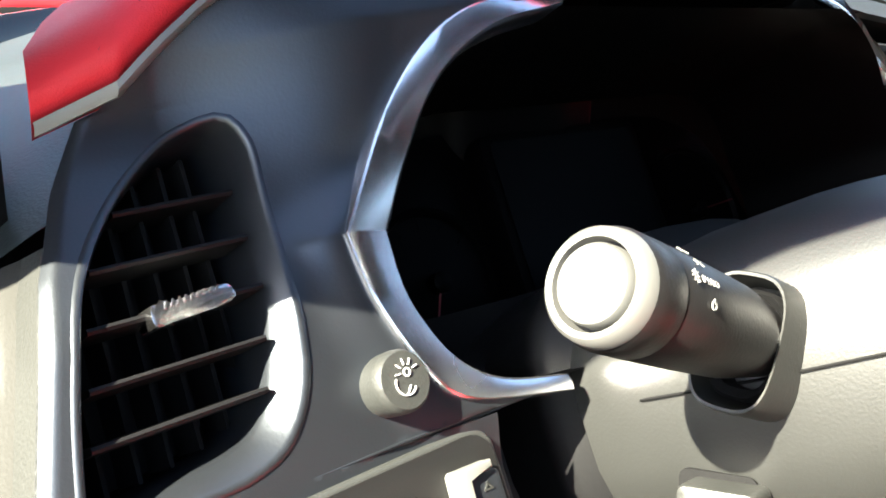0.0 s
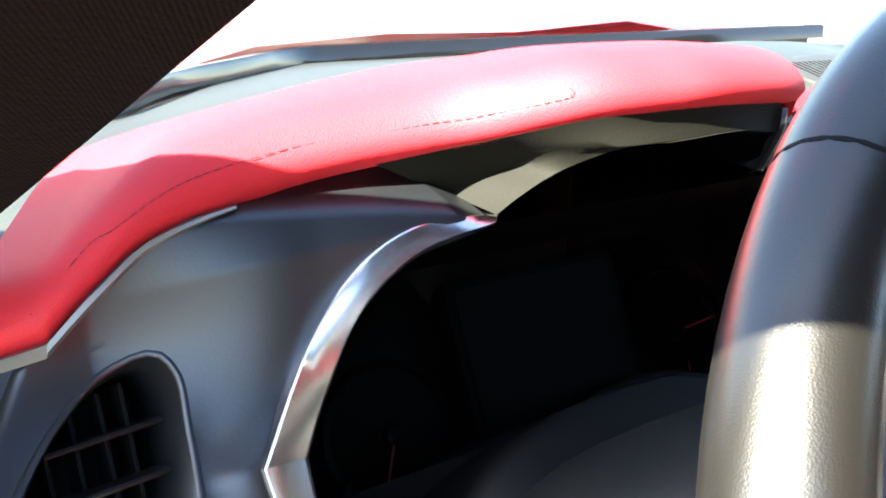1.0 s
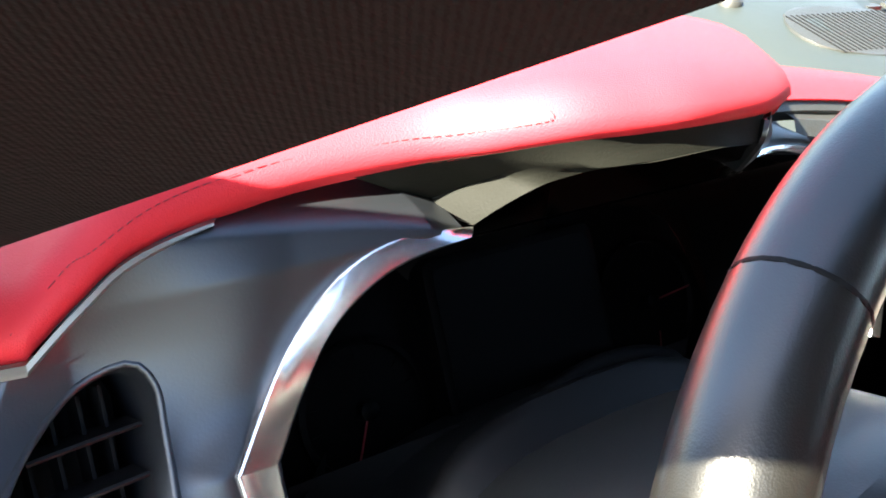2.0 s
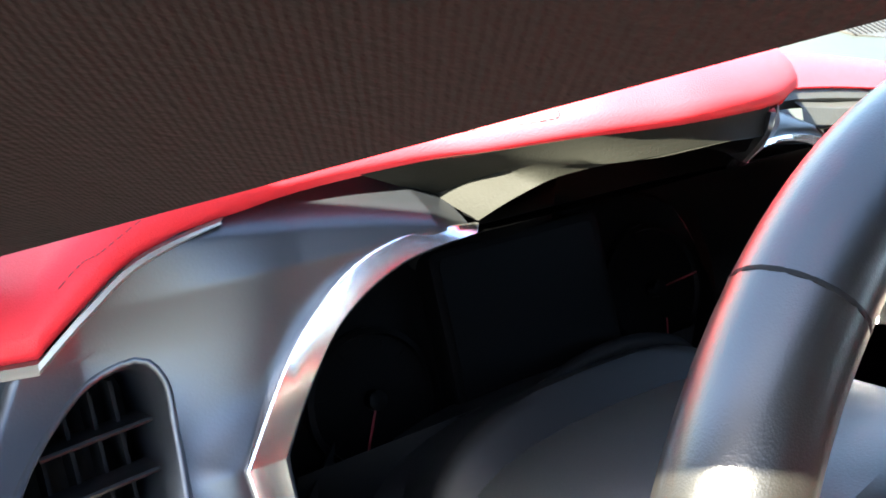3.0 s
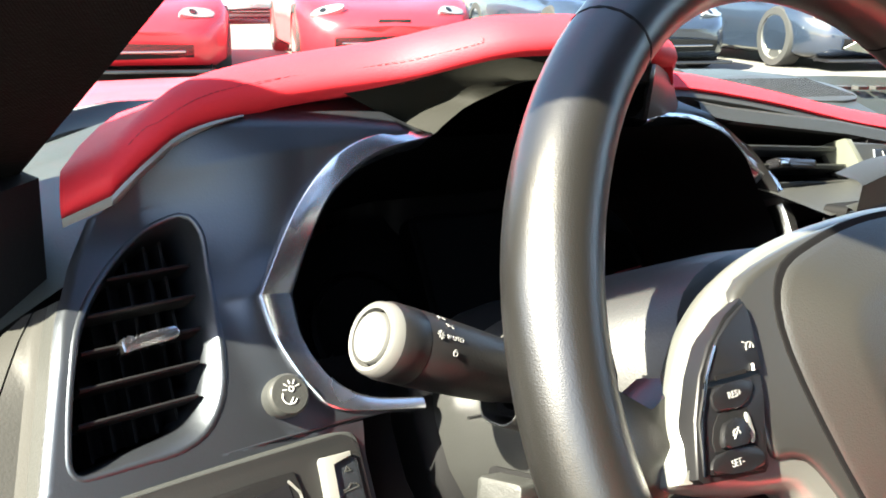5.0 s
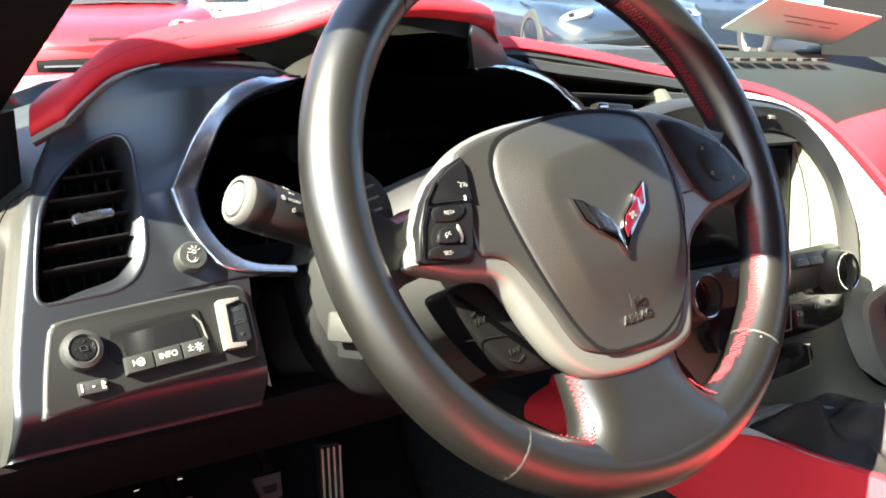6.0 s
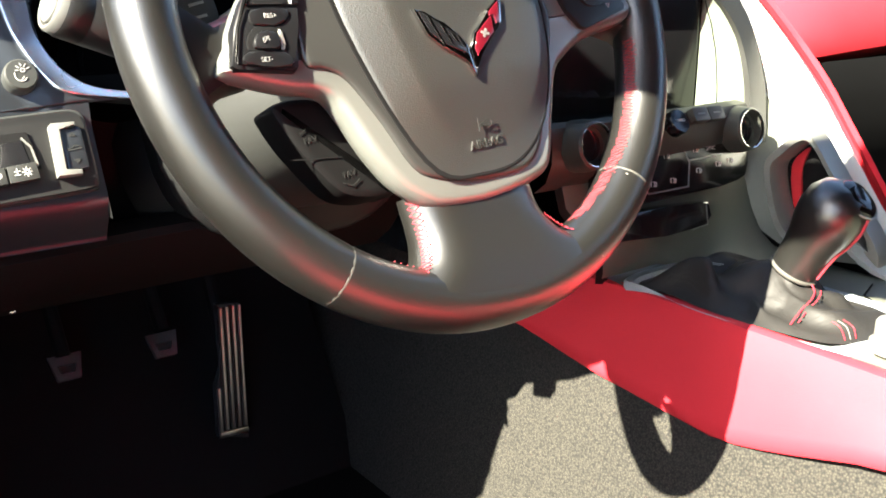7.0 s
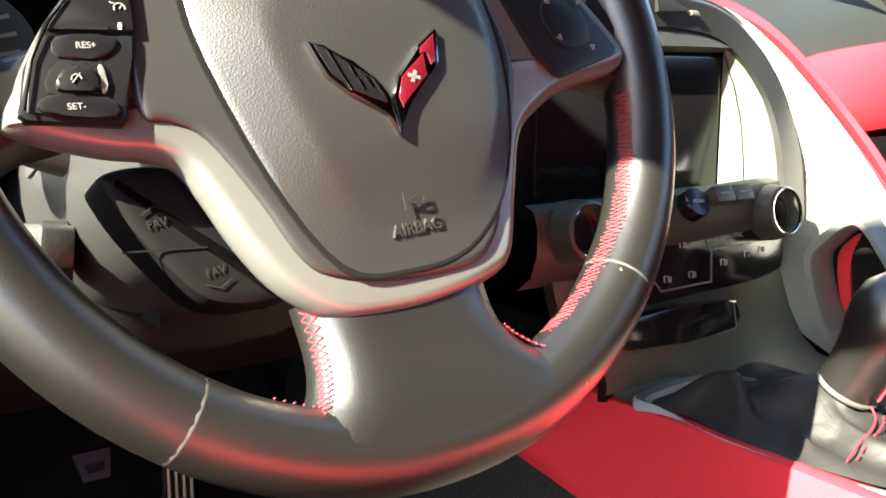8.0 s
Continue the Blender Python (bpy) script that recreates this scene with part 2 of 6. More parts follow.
def lettering(text, size, depth=0.0004, bold=0.0):
    """Flat letters as a bmesh, centred on the origin."""
    cu = bpy.data.curves.new("letters", "FONT")
    cu.body, cu.size, cu.extrude, cu.offset = text, size, depth, bold
    cu.align_x, cu.align_y = "CENTER", "CENTER"
    ob = new("letters", cu)
    bpy.context.view_layer.update()
    me = bpy.data.meshes.new_from_object(ob.evaluated_get(bpy.context.evaluated_depsgraph_get()))
    bm = bmesh.new()
    bm.from_mesh(me)
    bpy.data.objects.remove(ob)
    bpy.data.curves.remove(cu)
    bpy.data.meshes.remove(me)
    return bm


def moved(bm, m):
    bm.transform(m)
    return bm


def strokes(lines, m, width, c=0.0, bm=None):
    """Thin printed lines in the plane of m: each a list of (u, v)."""
    bm = bm or bmesh.new()
    for pts in lines:
        p = [Vector((q[0], q[1])) for q in pts]
        for a, b in zip(p, p[1:]):
            d = (b - a).normalized() * width / 2
            s = Vector((-d.y, d.x))
            q = [a - d + s, a - d - s, b + d - s, b + d + s]
            lo = [bm.verts.new(m @ Vector((w.x, w.y, c))) for w in q]
            hi = [bm.verts.new(m @ Vector((w.x, w.y, c + 0.0004))) for w in q]
            bm.faces.new(hi)
            for i in range(4):
                bm.faces.new((lo[i], lo[(i + 1) % 4], hi[(i + 1) % 4], hi[i]))
    return bm


def ringline(cx, cy, r, n=12, a0=0, a1=360):
    return [(cx + r * math.cos(radians(a0 + (a1 - a0) * k / n)), cy + r * math.sin(radians(a0 + (a1 - a0) * k / n))) for k in range(n + 1)]


def smooth2(pts, n=4, closed=True):
    return [(p.x, p.y) for p in curve([(x, y, 0) for x, y in pts], n, closed)]


def clamp(x, a=0.0, b=1.0):
    return min(max(x, a), b)


def inside(p, poly):
    x, y = p
    hit = False
    for (x0, y0), (x1, y1) in zip(poly, poly[1:] + poly[:1]):
        if (y0 > y) != (y1 > y) and x < (x1 - x0) * (y - y0) / (y1 - y0) + x0:
            hit = not hit
    return hit


# ---- the large structure ----
# the lot rises gently to the right
LOT = pose(0, 0, 0, 0, -1.2, 0)
bm = bmesh.new()
bmesh.ops.create_grid(bm, x_segments=2, y_segments=2, size=400)
solid("ground", bm, CONCRETE, "sunlit pale concrete parking lot", "ground", m=LOT, kind="structure")

# windscreen pillar: inner edge, lower outer edge (door seal) and windscreen edge
YS = [0.62, 0.45, 0.38, 0.30, 0.22, 0.15, 0.05, -0.06, -0.15, -0.30]
low = [0.60, 0.68, 0.72, 0.755, 0.772, 0.840, 0.938, 1.022, 1.062, 1.10]
upp = [0.72, 0.80, 0.85, 0.905, 0.920, 0.985, 1.11, 1.16, 1.18, 1.20]
rows = []
for y, zl, zu in zip(YS, low, upp):
    a = Vector((-0.273 + (0.35 - y) * 0.1489, y, 0.729 + (0.35 - y) * 0.4756))
    b = Vector((-0.40, y, zl))
    c = Vector((-0.36, y, zu))
    g = a + Vector((0.004, 0.004, 0.012))
    rows.append([a + Vector((0.002, 0, 0.004)), a, a.lerp(b, 0.25), a.lerp(b, 0.5), a.lerp(b, 0.75), b, b + Vector((-0.012, 0, 0.02)), c, c.lerp(g, 0.5) + Vector((0, 0, 0.006)), g])
pil = thing("windscreen_pillar", "dark cloth-covered windscreen pillar rising to the roof", "pillar", kind="structure")
part("pillar_trim", loft(rows, close_v=True, caps=True), CLOTH, pil)
bm = loft([[(-0.262, 0.262, z0), (-0.30, 0.250, z0 - 0.01), (-0.42, 0.27, z0 - 0.03), (-0.42, 0.45, z0 - 0.03), (-0.262, 0.40, z0)] for z0 in (0.757, 0.70, 0.62, 0.50)], close_v=True, caps=True)
part("pillar_foot", bm, DARK, pil, "dark plastic foot of the pillar")

header = loft([[(x, y, z - 0.05 * ((x - 0.35) / 0.75) ** 2) for x in (-0.36, -0.1, 0.35, 0.8, 1.08)] for y, z in ((-0.10, 1.165), (-0.13, 1.20), (-0.20, 1.205), (-0.20, 1.18), (-0.14, 1.17))], close_u=True)
solid("windscreen_header", header, CLOTH, "dark cloth-covered windscreen header rail", "header rail", kind="structure")
roof = loft([[(x, y, z + c - 0.05 * ((x - 0.35) / 0.75) ** 2) for x in (-0.36, -0.32, -0.1, 0.1, 0.35, 0.6, 0.8, 1.02, 1.08)] for y, z, c in ((-0.19, 1.182, 0), (-0.45, 1.196, 0), (-0.8, 1.19, 0), (-1.24, 1.13, 0), (-1.24, 1.13, 0.03), (-0.8, 1.19, 0.03), (-0.45, 1.196, 0.03), (-0.19, 1.182, 0.03))], close_u=True)
solid("ceiling", roof, CLOTH, "dark cloth-lined roof panel over the seats", "ceiling", kind="structure")
pr = loft([[(1.10 - (0.35 - y) * 0.10, y, 0.74 + (0.35 - y) * 0.47), (1.16, y, 0.70 + (0.35 - y) * 0.5), (1.20, y, 0.82 + (0.35 - y) * 0.5), (1.12, y, 0.83 + (0.35 - y) * 0.48)] for y in (0.8, 0.4, 0.1, -0.15, -0.3)], close_v=True, caps=True)
solid("far_pillar", pr, CLOTH, "dark cloth-covered far windscreen pillar", "pillar", kind="structure")
ws = bmesh.new()
loft([[(0.35 + 0.70 * s, 0.93 - 0.15 * s * s + (-0.1 - 0.93) * t, 0.822 + 0.353 * t + 0.05 * math.sin(math.pi * t)) for s in (-0.95, -0.7, -0.4, 0, 0.4, 0.7, 0.95)] for t in (0.0, 0.25, 0.5, 0.75, 1.0)], bm=ws)
wo = solid("windscreen", ws, GLASS, "clear raked windscreen glass", "window", kind="structure")
wo.visible_shadow = False

# floor, tunnel, firewall, far side
solid("floor", box(-0.45, -1.2, 0.08, 0.225, 0.62, 0.13, 0.004), FLOORMAT, "dark carpeted driver's footwell floor", "floor", kind="structure")
tun = loft([[(0.210, y, 0.125), (0.230, y, 0.20), (0.250, y, 0.30), (0.264, y, 0.362), (0.28, y, 0.40), (0.50, y, 0.40), (0.52, y, 0.30), (0.55, y, 0.12)] for y in (-1.2, -0.5, 0.0, 0.3, 0.62)], caps=True, close_v=True)
solid("tunnel", tun, CARPET, "grey loop carpet on the side of the transmission tunnel", "floor", kind="structure")
solid("door_sill", box(-0.56, -1.2, 0.02, -0.43, 0.66, 0.40, 0.02), DARK, "dark door sill beside the seat", "sill", kind="structure")
solid("firewall", box(-0.45, 0.62, 0.08, 1.3, 0.66, 0.72, 0.004), DARK, "dark firewall behind the pedals", "wall", kind="structure")
solid("toe_board", loft([[(-0.45, 0.46, 0.128), (0.225, 0.46, 0.128)], [(-0.45, 0.615, 0.36), (0.225, 0.615, 0.36)], [(-0.45, 0.618, 0.128), (0.225, 0.618, 0.128)]], close_u=True), DARK, "dark sloping toe board under the pedals", "floor", kind="structure")
solid("footwell_side", box(-0.45, 0.16, 0.08, -0.33, 0.66, 0.60, 0.02), DARK, "dark kick panel beside the pedals", "wall", kind="structure")
solid("far_floor", box(0.55, -1.2, 0.08, 1.3, 0.62, 0.13, 0.004), FLOORMAT, "dark passenger footwell floor", "floor", kind="structure")
solid("far_door", box(1.22, -1.2, 0.08, 1.3, 0.66, 0.92, 0.02), DARK, "dark closed passenger door panel", "wall", kind="structure")
# unseen wall added to keep rear skylight out of the cabin
solid("rear_light_block", box(-0.40, -1.25, 0.08, 1.3, -1.19, 1.15, 0.02), DARK, "unseen dark wall added behind the seats to block light", "wall", kind="structure")

# unseen side panel added for the same purpose, behind the door opening
solid("rear_side_light_block", box(-0.44, -1.19, 0.08, -0.40, -0.72, 1.13, 0.02), DARK, "unseen dark panel added behind the door opening to block light", "wall", kind="structure")

# unseen door panel, added to block ground bounce and low sky
dm_ = CAR @ Matrix.Translation((-0.50, 0.48, 0.0)) @ pose(0, 0, 0, 0, 0, -54)
solid("open_door", box(-0.07, -1.10, 0.16, 0.0, 0.0, 0.82, 0.03), DARK, "unseen dark open door panel added to block low light", "door", m=dm_, kind="structure")

# bonnet and cowl
def screen_base(x):
    """How far ahead the dash top reaches: the foot of the curved windscreen."""
    return float(np.interp(x, [-0.30, -0.10, 0.0, 0.2, 0.35], [0.47, 0.58, 0.71, 0.88, 0.90]))


hood_rows = []
for y, zc in ((0.98, 0.755), (1.10, 0.765), (1.4, 0.750), (1.8, 0.71), (2.1, 0.64), (2.2, 0.53)):
    hood_rows.append([(0.35 + 0.85 * s, screen_base(0.35 + 0.85 * s) + 0.035 if y < 1 else y, zc + (0.022 if abs(s) < 0.55 else 0.0) + (0.010 if 0.62 < abs(s) < 0.95 else 0.0) + (0.018 if 0.45 < s < 0.95 and y < 1.2 else 0.0) - (0.10 if abs(s) > 0.96 else 0) + 0.012 * math.cos(3 * s)) for s in (-1, -0.9, -0.78, -0.65, -0.5, -0.25, 0, 0.25, 0.5, 0.65, 0.78, 0.9, 1)])
hood = thing("bonnet", "glossy red bonnet of the car seen through the windscreen", "bonnet", kind="structure")
part("panel", loft(hood_rows), PAINT_RED, hood)
part("cowl", loft([[(x, screen_base(x) + dy, z - 0.06 * clamp((-0.16 - x) / 0.2)) for dy, z in ((0.002, 0.760), (0.003, 0.778), (0.006, 0.7815), (0.024, 0.7815), (0.030, 0.776), (0.034, 0.72))] for x in np.linspace(-0.30, 1.235, 39)]), GLOSS, hood, "black cowl strip below the windscreen")

# ---- dashboard ----
# dash top
top = thing("dash_top", "charcoal grained dashboard top under the windscreen", "dashboard", kind="structure")
rows = []
# it climbs to a ridge before the windscreen; to the right its front edge drops towards the passenger pad
for y, z, crest_z, ahead, drop in ((0.245, 0.742, 0.752, 0.125, 0.070), (0.30, 0.752, 0.776, 0.092, 0.048), (0.37, 0.757, 0.795, 0.050, 0.025), (0.45, 0.760, 0.806, 0.0, 0.008), (0.50, 0.762, 0.803, 0.0, 0.008), (0.62, 0.766, 0.782, 0.0, 0.008), (0.78, 0.768, 0.768, 0.0, 0.008), (0.90, 0.764, 0.762, 0.0, 0.008)):
    row = []
    for x in (-0.30, -0.26, -0.22, -0.16, -0.1, 0.05, 0.2, 0.26, 0.32, 0.38, 0.46, 0.50, 0.54, 0.58, 0.65, 0.8, 0.95, 1.10, 1.235):
        rise, side = clamp((x - 0.22) / 0.12), clamp((x - 0.46) / 0.12)
        yy = (y if y <= 0.45 else 0.45 + (y - 0.45) * (screen_base(x) - 0.45) / 0.45) + ahead * side
        if -0.2 < x < 0.22:
            yy = max(yy, 0.335 + 0.1 * (y - 0.245))
        row.append((x, yy, z + (crest_z - z) * rise - drop * side - 0.10 * clamp((-0.16 - x) / 0.2) ** 1.5 - 0.015 * clamp((x - 0.7) / 0.4)))
    rows.append(row)
bm = loft(rows)
TOPGREY = material("grey-green dash top", (0.021, 0.026, 0.0245), 0.5, grain=0.3, scale=800)
part("top_panel", bm, TOPGREY, top)
gm = plane_at((0.415, 0.345, 0.7885), (1, -0.1, 0.0), (0.1, 1, 0.26))
spk = part("speaker_grille", slab(smooth2([(-0.055, -0.03), (0.03, -0.045), (0.07, -0.02), (0.06, 0.03), (-0.03, 0.045), (-0.07, 0.01)], 3), gm, -0.004, 0.0006, 0.0005), GREY, top, "perforated speaker grille")
bm = bmesh.new()
for k in range(20):
    strokes([[(-0.055 + 0.006 * k, -0.030), (-0.055 + 0.006 * k, 0.030)]], gm, 0.0016, 0.0006, bm)
part("grille_mesh", bm, DARK, spk)
part("light_sensor", lathe([(0.010, -0.004), (0.010, 0.001), (0.008, 0.004), (0.003, 0.006)], plane_at((0.352, 0.425, 0.8010), (1, 0, 0), (0, 1, 0.1)), 20), GREY, top, "low dome of the light sensor")
for k in range(10):
    x = 0.56 + 0.035 * k
    part("defrost_slot", slab(rect(x - 0.011, -0.005, x + 0.011, 0.005, 0.001), plane_at((0, 0.425, 0.7945), (1, 0, -0.013), (0, 1, 0.16)), -0.003, 0.0006), GREY, top)

# the red hood pad over the gauges
LIPC = [(-0.257, 0.246, 0.735), (-0.2405, 0.222, 0.747), (-0.222, 0.223, 0.763), (-0.2, 0.225, 0.777), (-0.155, 0.224, 0.789), (-0.1031, 0.2098, 0.798), (-0.0797, 0.1895, 0.8052), (-0.0576, 0.1721, 0.8116), (-0.0328, 0.1634, 0.8134), (-0.0034, 0.1588, 0.8143), (0.0455, 0.1655, 0.8114), (0.0792, 0.1797, 0.8088)]
LIP = [Vector(LIPC[0])] + curve(LIPC[1:], 5)
under, nose0, nose1, nose1b, nose2, nose2b, t1, t2, t3, t4, t5 = ([] for _ in range(11))
for i, p in enumerate(LIP):
    s = clamp((p.x + 0.257) / 0.355)
    th = 0.024 - 0.008 * s if i else 0.022
    back = Vector((0.35 * (1 - s) + 0.1 * s, 1, 0)).normalized()
    if i == 0:
        back = Vector((0.30, 1, 0)).normalized()
    mid = Vector((-0.192 + 0.397 * s, 0.372 - 0.057 * s, 0.781 + 0.032 * s + 0.021 * math.sin(math.pi * s) ** 0.8))
    far = Vector((-0.10 + 0.39 * s, 0.485 - 0.03 * s, 0.775 + 0.020 * s + 0.020 * math.sin(math.pi * s)))
    up = Vector((0, 0, 1))
    under.append(p + back * 0.030 - up * 0.004)
    st_h = 0.0040 * (1 - clamp((p.x + 0.24) / 0.074) ** 2)
    nose0.append(p + back * 0.003 + up * (st_h - 0.0005))
    nose1.append(p - back * 0.0012 + up * (st_h + (th - st_h) * 0.28))
    nose1b.append(p + back * 0.0005 + up * (st_h + (th - st_h) * 0.55))
    nose2.append(p + back * 0.0050 + up * (th * 0.83))
    nose2b.append(p + back * 0.0095 + up * (th * 0.97))
    a = p + back * 0.017 + up * (th + 0.0025)
    t1.append(a)
    t2.append(a.lerp(mid, 0.28) + up * 0.003)
    t3.append(a.lerp(mid, 0.62) + up * 0.003)
    t4.append(mid)
    t5.append(far)
edge = [q - Vector((-0.02, -0.03, 0.04)) for q in t5]
pad = thing("gauge_hood_pad", "red leather gauge hood pad with a stitched seam", "dashboard pad")
END = [q[-1] for q in (under, nose0, nose1, nose1b, nose2, nose2b, t1, t2, t3, t4)]
TAIL = [Vector((0.120 + 0.006 * k / 9, 0.214 + 0.165 * (k / 9) ** 1.6, 0.786 + 0.018 * min(1, k / 5))) for k in range(10)]
part("pad_end", loft([END, [a.lerp(b, 0.35) + Vector((0.001, 0, -0.003)) for a, b in zip(END, TAIL)], [a.lerp(b, 0.7) + Vector((-0.002, 0, -0.004)) for a, b in zip(END, TAIL)], TAIL]), RED, pad, "red leather sweeping down to the centre pad", sharp=70)
part("leather_cover", loft([under, nose0, nose1, nose1b, nose2, nose2b, t1, t2, t3, t4, t5, edge], caps=False), RED, pad, sharp=62)
bm = bmesh.new()
# the seam runs along the crest of the roll and hooks back near its end
seam = curve([(-0.243, 0.2262, 0.7592), (-0.224, 0.2256, 0.7786), (-0.2157, 0.2249, 0.7828), (-0.1972, 0.2264, 0.7925), (-0.177, 0.2268, 0.7981), (-0.1479, 0.2244, 0.8031), (-0.121, 0.2172, 0.806), (-0.1006, 0.2083, 0.8096), (-0.0824, 0.1923, 0.814), (-0.0665, 0.1777, 0.8196), (-0.065, 0.1796, 0.8226)], 6)
for a, b in zip(seam, seam[1:]):
    k = max(1, int((b - a).length / 0.0032))
    for j in range(k):
        tube([a.lerp(b, (j + 0.1) / k) + Vector((0, 0, 0.0006)), a.lerp(b, (j + 0.75) / k) + Vector((0, 0, 0.0006))], 0.00019, 5, bm)
part("seam_stitching", bm, PADTHREAD, pad, "dark red thread along the pad's seam")
strip = [q for q in LIP if q.x < -0.168]
rows = []
for i, p in enumerate(strip):
    w = 0.0042 * (1 - clamp((p.x + 0.24) / 0.074) ** 2) + 0.0002
    rows.append([p + Vector((0.004, 0.004, w)), p + Vector((0, -0.0014, w)), p + Vector((0, -0.0022, w * 0.5)), p + Vector((0, -0.0012, 0)), p + Vector((0.006, 0.012, -0.001))])
part("edge_strip", loft(rows), SILVER, pad, "pale satin strip under the pad's edge")

# fascia: one sheet, cut out for the vent and the gauges
m = FASCIA
TRIM_OUT = [(-0.082, 0.067, 0.033), (-0.112, 0.069, 0.029), (-0.137, 0.060, 0.022), (-0.160, 0.037, 0.013), (-0.184, 0.0, 0.007), (-0.180, -0.023, 0.006), (-0.168, -0.049, 0.006), (-0.154, -0.061, 0.006), (-0.110, -0.069, 0.006)]
TRIM_IN = [(-0.086, 0.063, 0.036), (-0.115, 0.0585, 0.028), (-0.139, 0.044, 0.020), (-0.154, 0.022, 0.011), (-0.1665, -0.001, 0.005), (-0.1650, -0.024, 0.004), (-0.154, -0.046, 0.004), (-0.137, -0.0575, 0.004), (-0.109, -0.063, 0.004)]
TRIM_LINE = curve(TRIM_OUT[:5], 3)[6:] + curve(TRIM_OUT[4:], 3)[1:]
MID = 0.018
VENT = smooth2([(-0.2085, 0.0440), (-0.2037, 0.0385), (-0.2027, 0.0300), (-0.2047, 0.0130), (-0.2085, -0.0050), (-0.2112, -0.0200), (-0.2160, -0.0380), (-0.2225, -0.0485), (-0.2310, -0.0532), (-0.2480, -0.0568), (-0.2690, -0.0615), (-0.2742, -0.0595), (-0.2735, -0.0500), (-0.2695, -0.0290), (-0.2640, -0.0095), (-0.2570, 0.0050), (-0.2465, 0.0195), (-0.2368, 0.0295), (-0.2230, 0.0400)], 3)


def fascia_left(v):
    pts = [(-0.16, -0.309), (-0.134, -0.3020), (-0.1086, -0.2990), (-0.088, -0.2950), (-0.0615, -0.2888), (-0.036, -0.2825), (-0.011, -0.2762), (0.003, -0.2720), (0.0165, -0.2658), (0.03, -0.2600), (0.06, -0.243), (0.10, -0.215)]
    return float(np.interp(v, [p[0] for p in pts], [p[1] for p in pts]))


def trim_gap(a, b, u, v):
    """Distance from the trim's edge between two of its points, and the edge's height there."""
    e = b - a
    f = clamp(((u - a.x) * e.x + (v - a.y) * e.y) / max(1e-9, e.x * e.x + e.y * e.y))
    return math.hypot(u - a.x - f * e.x, v - a.y - f * e.y), a.z + f * e.z


def fascia_c(u, v):
    c = 0.034 * clamp((v + 0.005) / 0.072) ** 1.4 * clamp((u + 0.225) / 0.125)
    # the cheek round the vent lies further back towards its top
    lean = clamp((v + 0.020) / 0.06)
    fade = clamp((0.098 - v) / 0.055)
    side = clamp((-0.158 - u) / 0.068)
    c -= 0.017 * lean * lean * (3 - 2 * lean) * fade * fade * (3 - 2 * fade) * side * side * (3 - 2 * side)
    # the cowl rolls back over its crest under the pad
    over = v - float(np.interp(u, [-0.20, -0.185, -0.165, -0.144, -0.124, -0.100, -0.084], [0.092, 0.0885, 0.0865, 0.0835, 0.080, 0.0745, 0.066]))
    if over > -0.006:
        c -= 1.5 * (over + 0.006) ** 2 / (over + 0.018) * clamp((u + 0.215) / 0.03)
    c -= 0.024 * clamp((-0.126 - v) / 0.022) ** 1.6
    c -= 0.003 * clamp((fascia_left(v) + 0.004 - u) / 0.004) ** 2
    c -= 0.010 * math.exp(-((u + 0.195) / 0.014) ** 2 - ((v - 0.0) / 0.02) ** 2) * 0.25
    c += 0.004 * math.sin(clamp((u + 0.30) / 0.15) * math.pi) * clamp((v + 0.10) / 0.08)
    # it rises to lie flush with the bright trim
    d, ct = min(trim_gap(a, b, u, v) for a, b in zip(TRIM_LINE, TRIM_LINE[1:]))
    w = clamp(1 - d / 0.022) * clamp((0.030 - v) / 0.030)
    w *= w * (3 - 2 * w)
    return c * (1 - w) + (ct - 0.0004) * w


rim = [(u, v) for u, v in VENT]
cu = sum(p[0] for p in rim) / len(rim)
cv = sum(p[1] for p in rim) / len(rim)


SIDES = list(zip(rim[-1:] + rim[:-1], rim[1:] + rim[:1]))
OUTWARD = {p: Vector((b[1] - a[1], a[0] - b[0])).normalized() for p, (a, b) in zip(rim, SIDES)}
if OUTWARD[rim[0]].dot(Vector((rim[0][0] - cu, rim[0][1] - cv))) < 0:
    OUTWARD = {p: -n for p, n in OUTWARD.items()}


def grown(p, d):
    """A point of the vent's outline moved outwards by d."""
    return p[0] + OUTWARD[p].x * d, p[1] + OUTWARD[p].y * d


def chamfer(p):
    """Width of the vent's bevelled side: broad below and towards the gauges."""
    return 0.0016 + 0.0054 * clamp((0.022 - p[1]) / 0.055) * clamp((p[0] + 0.268) / 0.030)


VENT_OUT = [grown(p, chamfer(p)) for p in VENT]
hole = [((a[0] + b[0]) / 2, (a[1] + b[1]) / 2) for a, b in zip(curve(TRIM_OUT, 4), curve(TRIM_IN, 4))] + [(-0.02, -0.066), (-0.02, 0.066)]
bm = bmesh.new()
grid = {}
NU, NV = 150, 170
for j in range(NV + 1):
    v = -0.150 + 0.265 * j / NV
    ul, ur = fascia_left(v), (-0.1445 if v < -0.066 else -0.0835)
    if v > 0.052:
        ul = max(ul, float(np.interp(v, [0.052, 0.082, 0.094, 0.116], [-0.243, -0.204, -0.165, -0.145])))
    for i in range(NU + 1):
        u = ul + (ur - ul) * i / NU
        if inside((u, v), VENT_OUT) or inside((u, v), hole):
            continue
        grid[i, j] = bm.verts.new(FASCIA @ Vector((u, v, fascia_c(u, v))))
for (i, j), a in grid.items():
    q = [grid.get(k) for k in ((i + 1, j), (i + 1, j + 1), (i, j + 1))]
    if all(q):
        bm.faces.new((a, *q))
fas = thing("dash_fascia", "soft black moulded dashboard fascia beside the gauges", "dashboard")
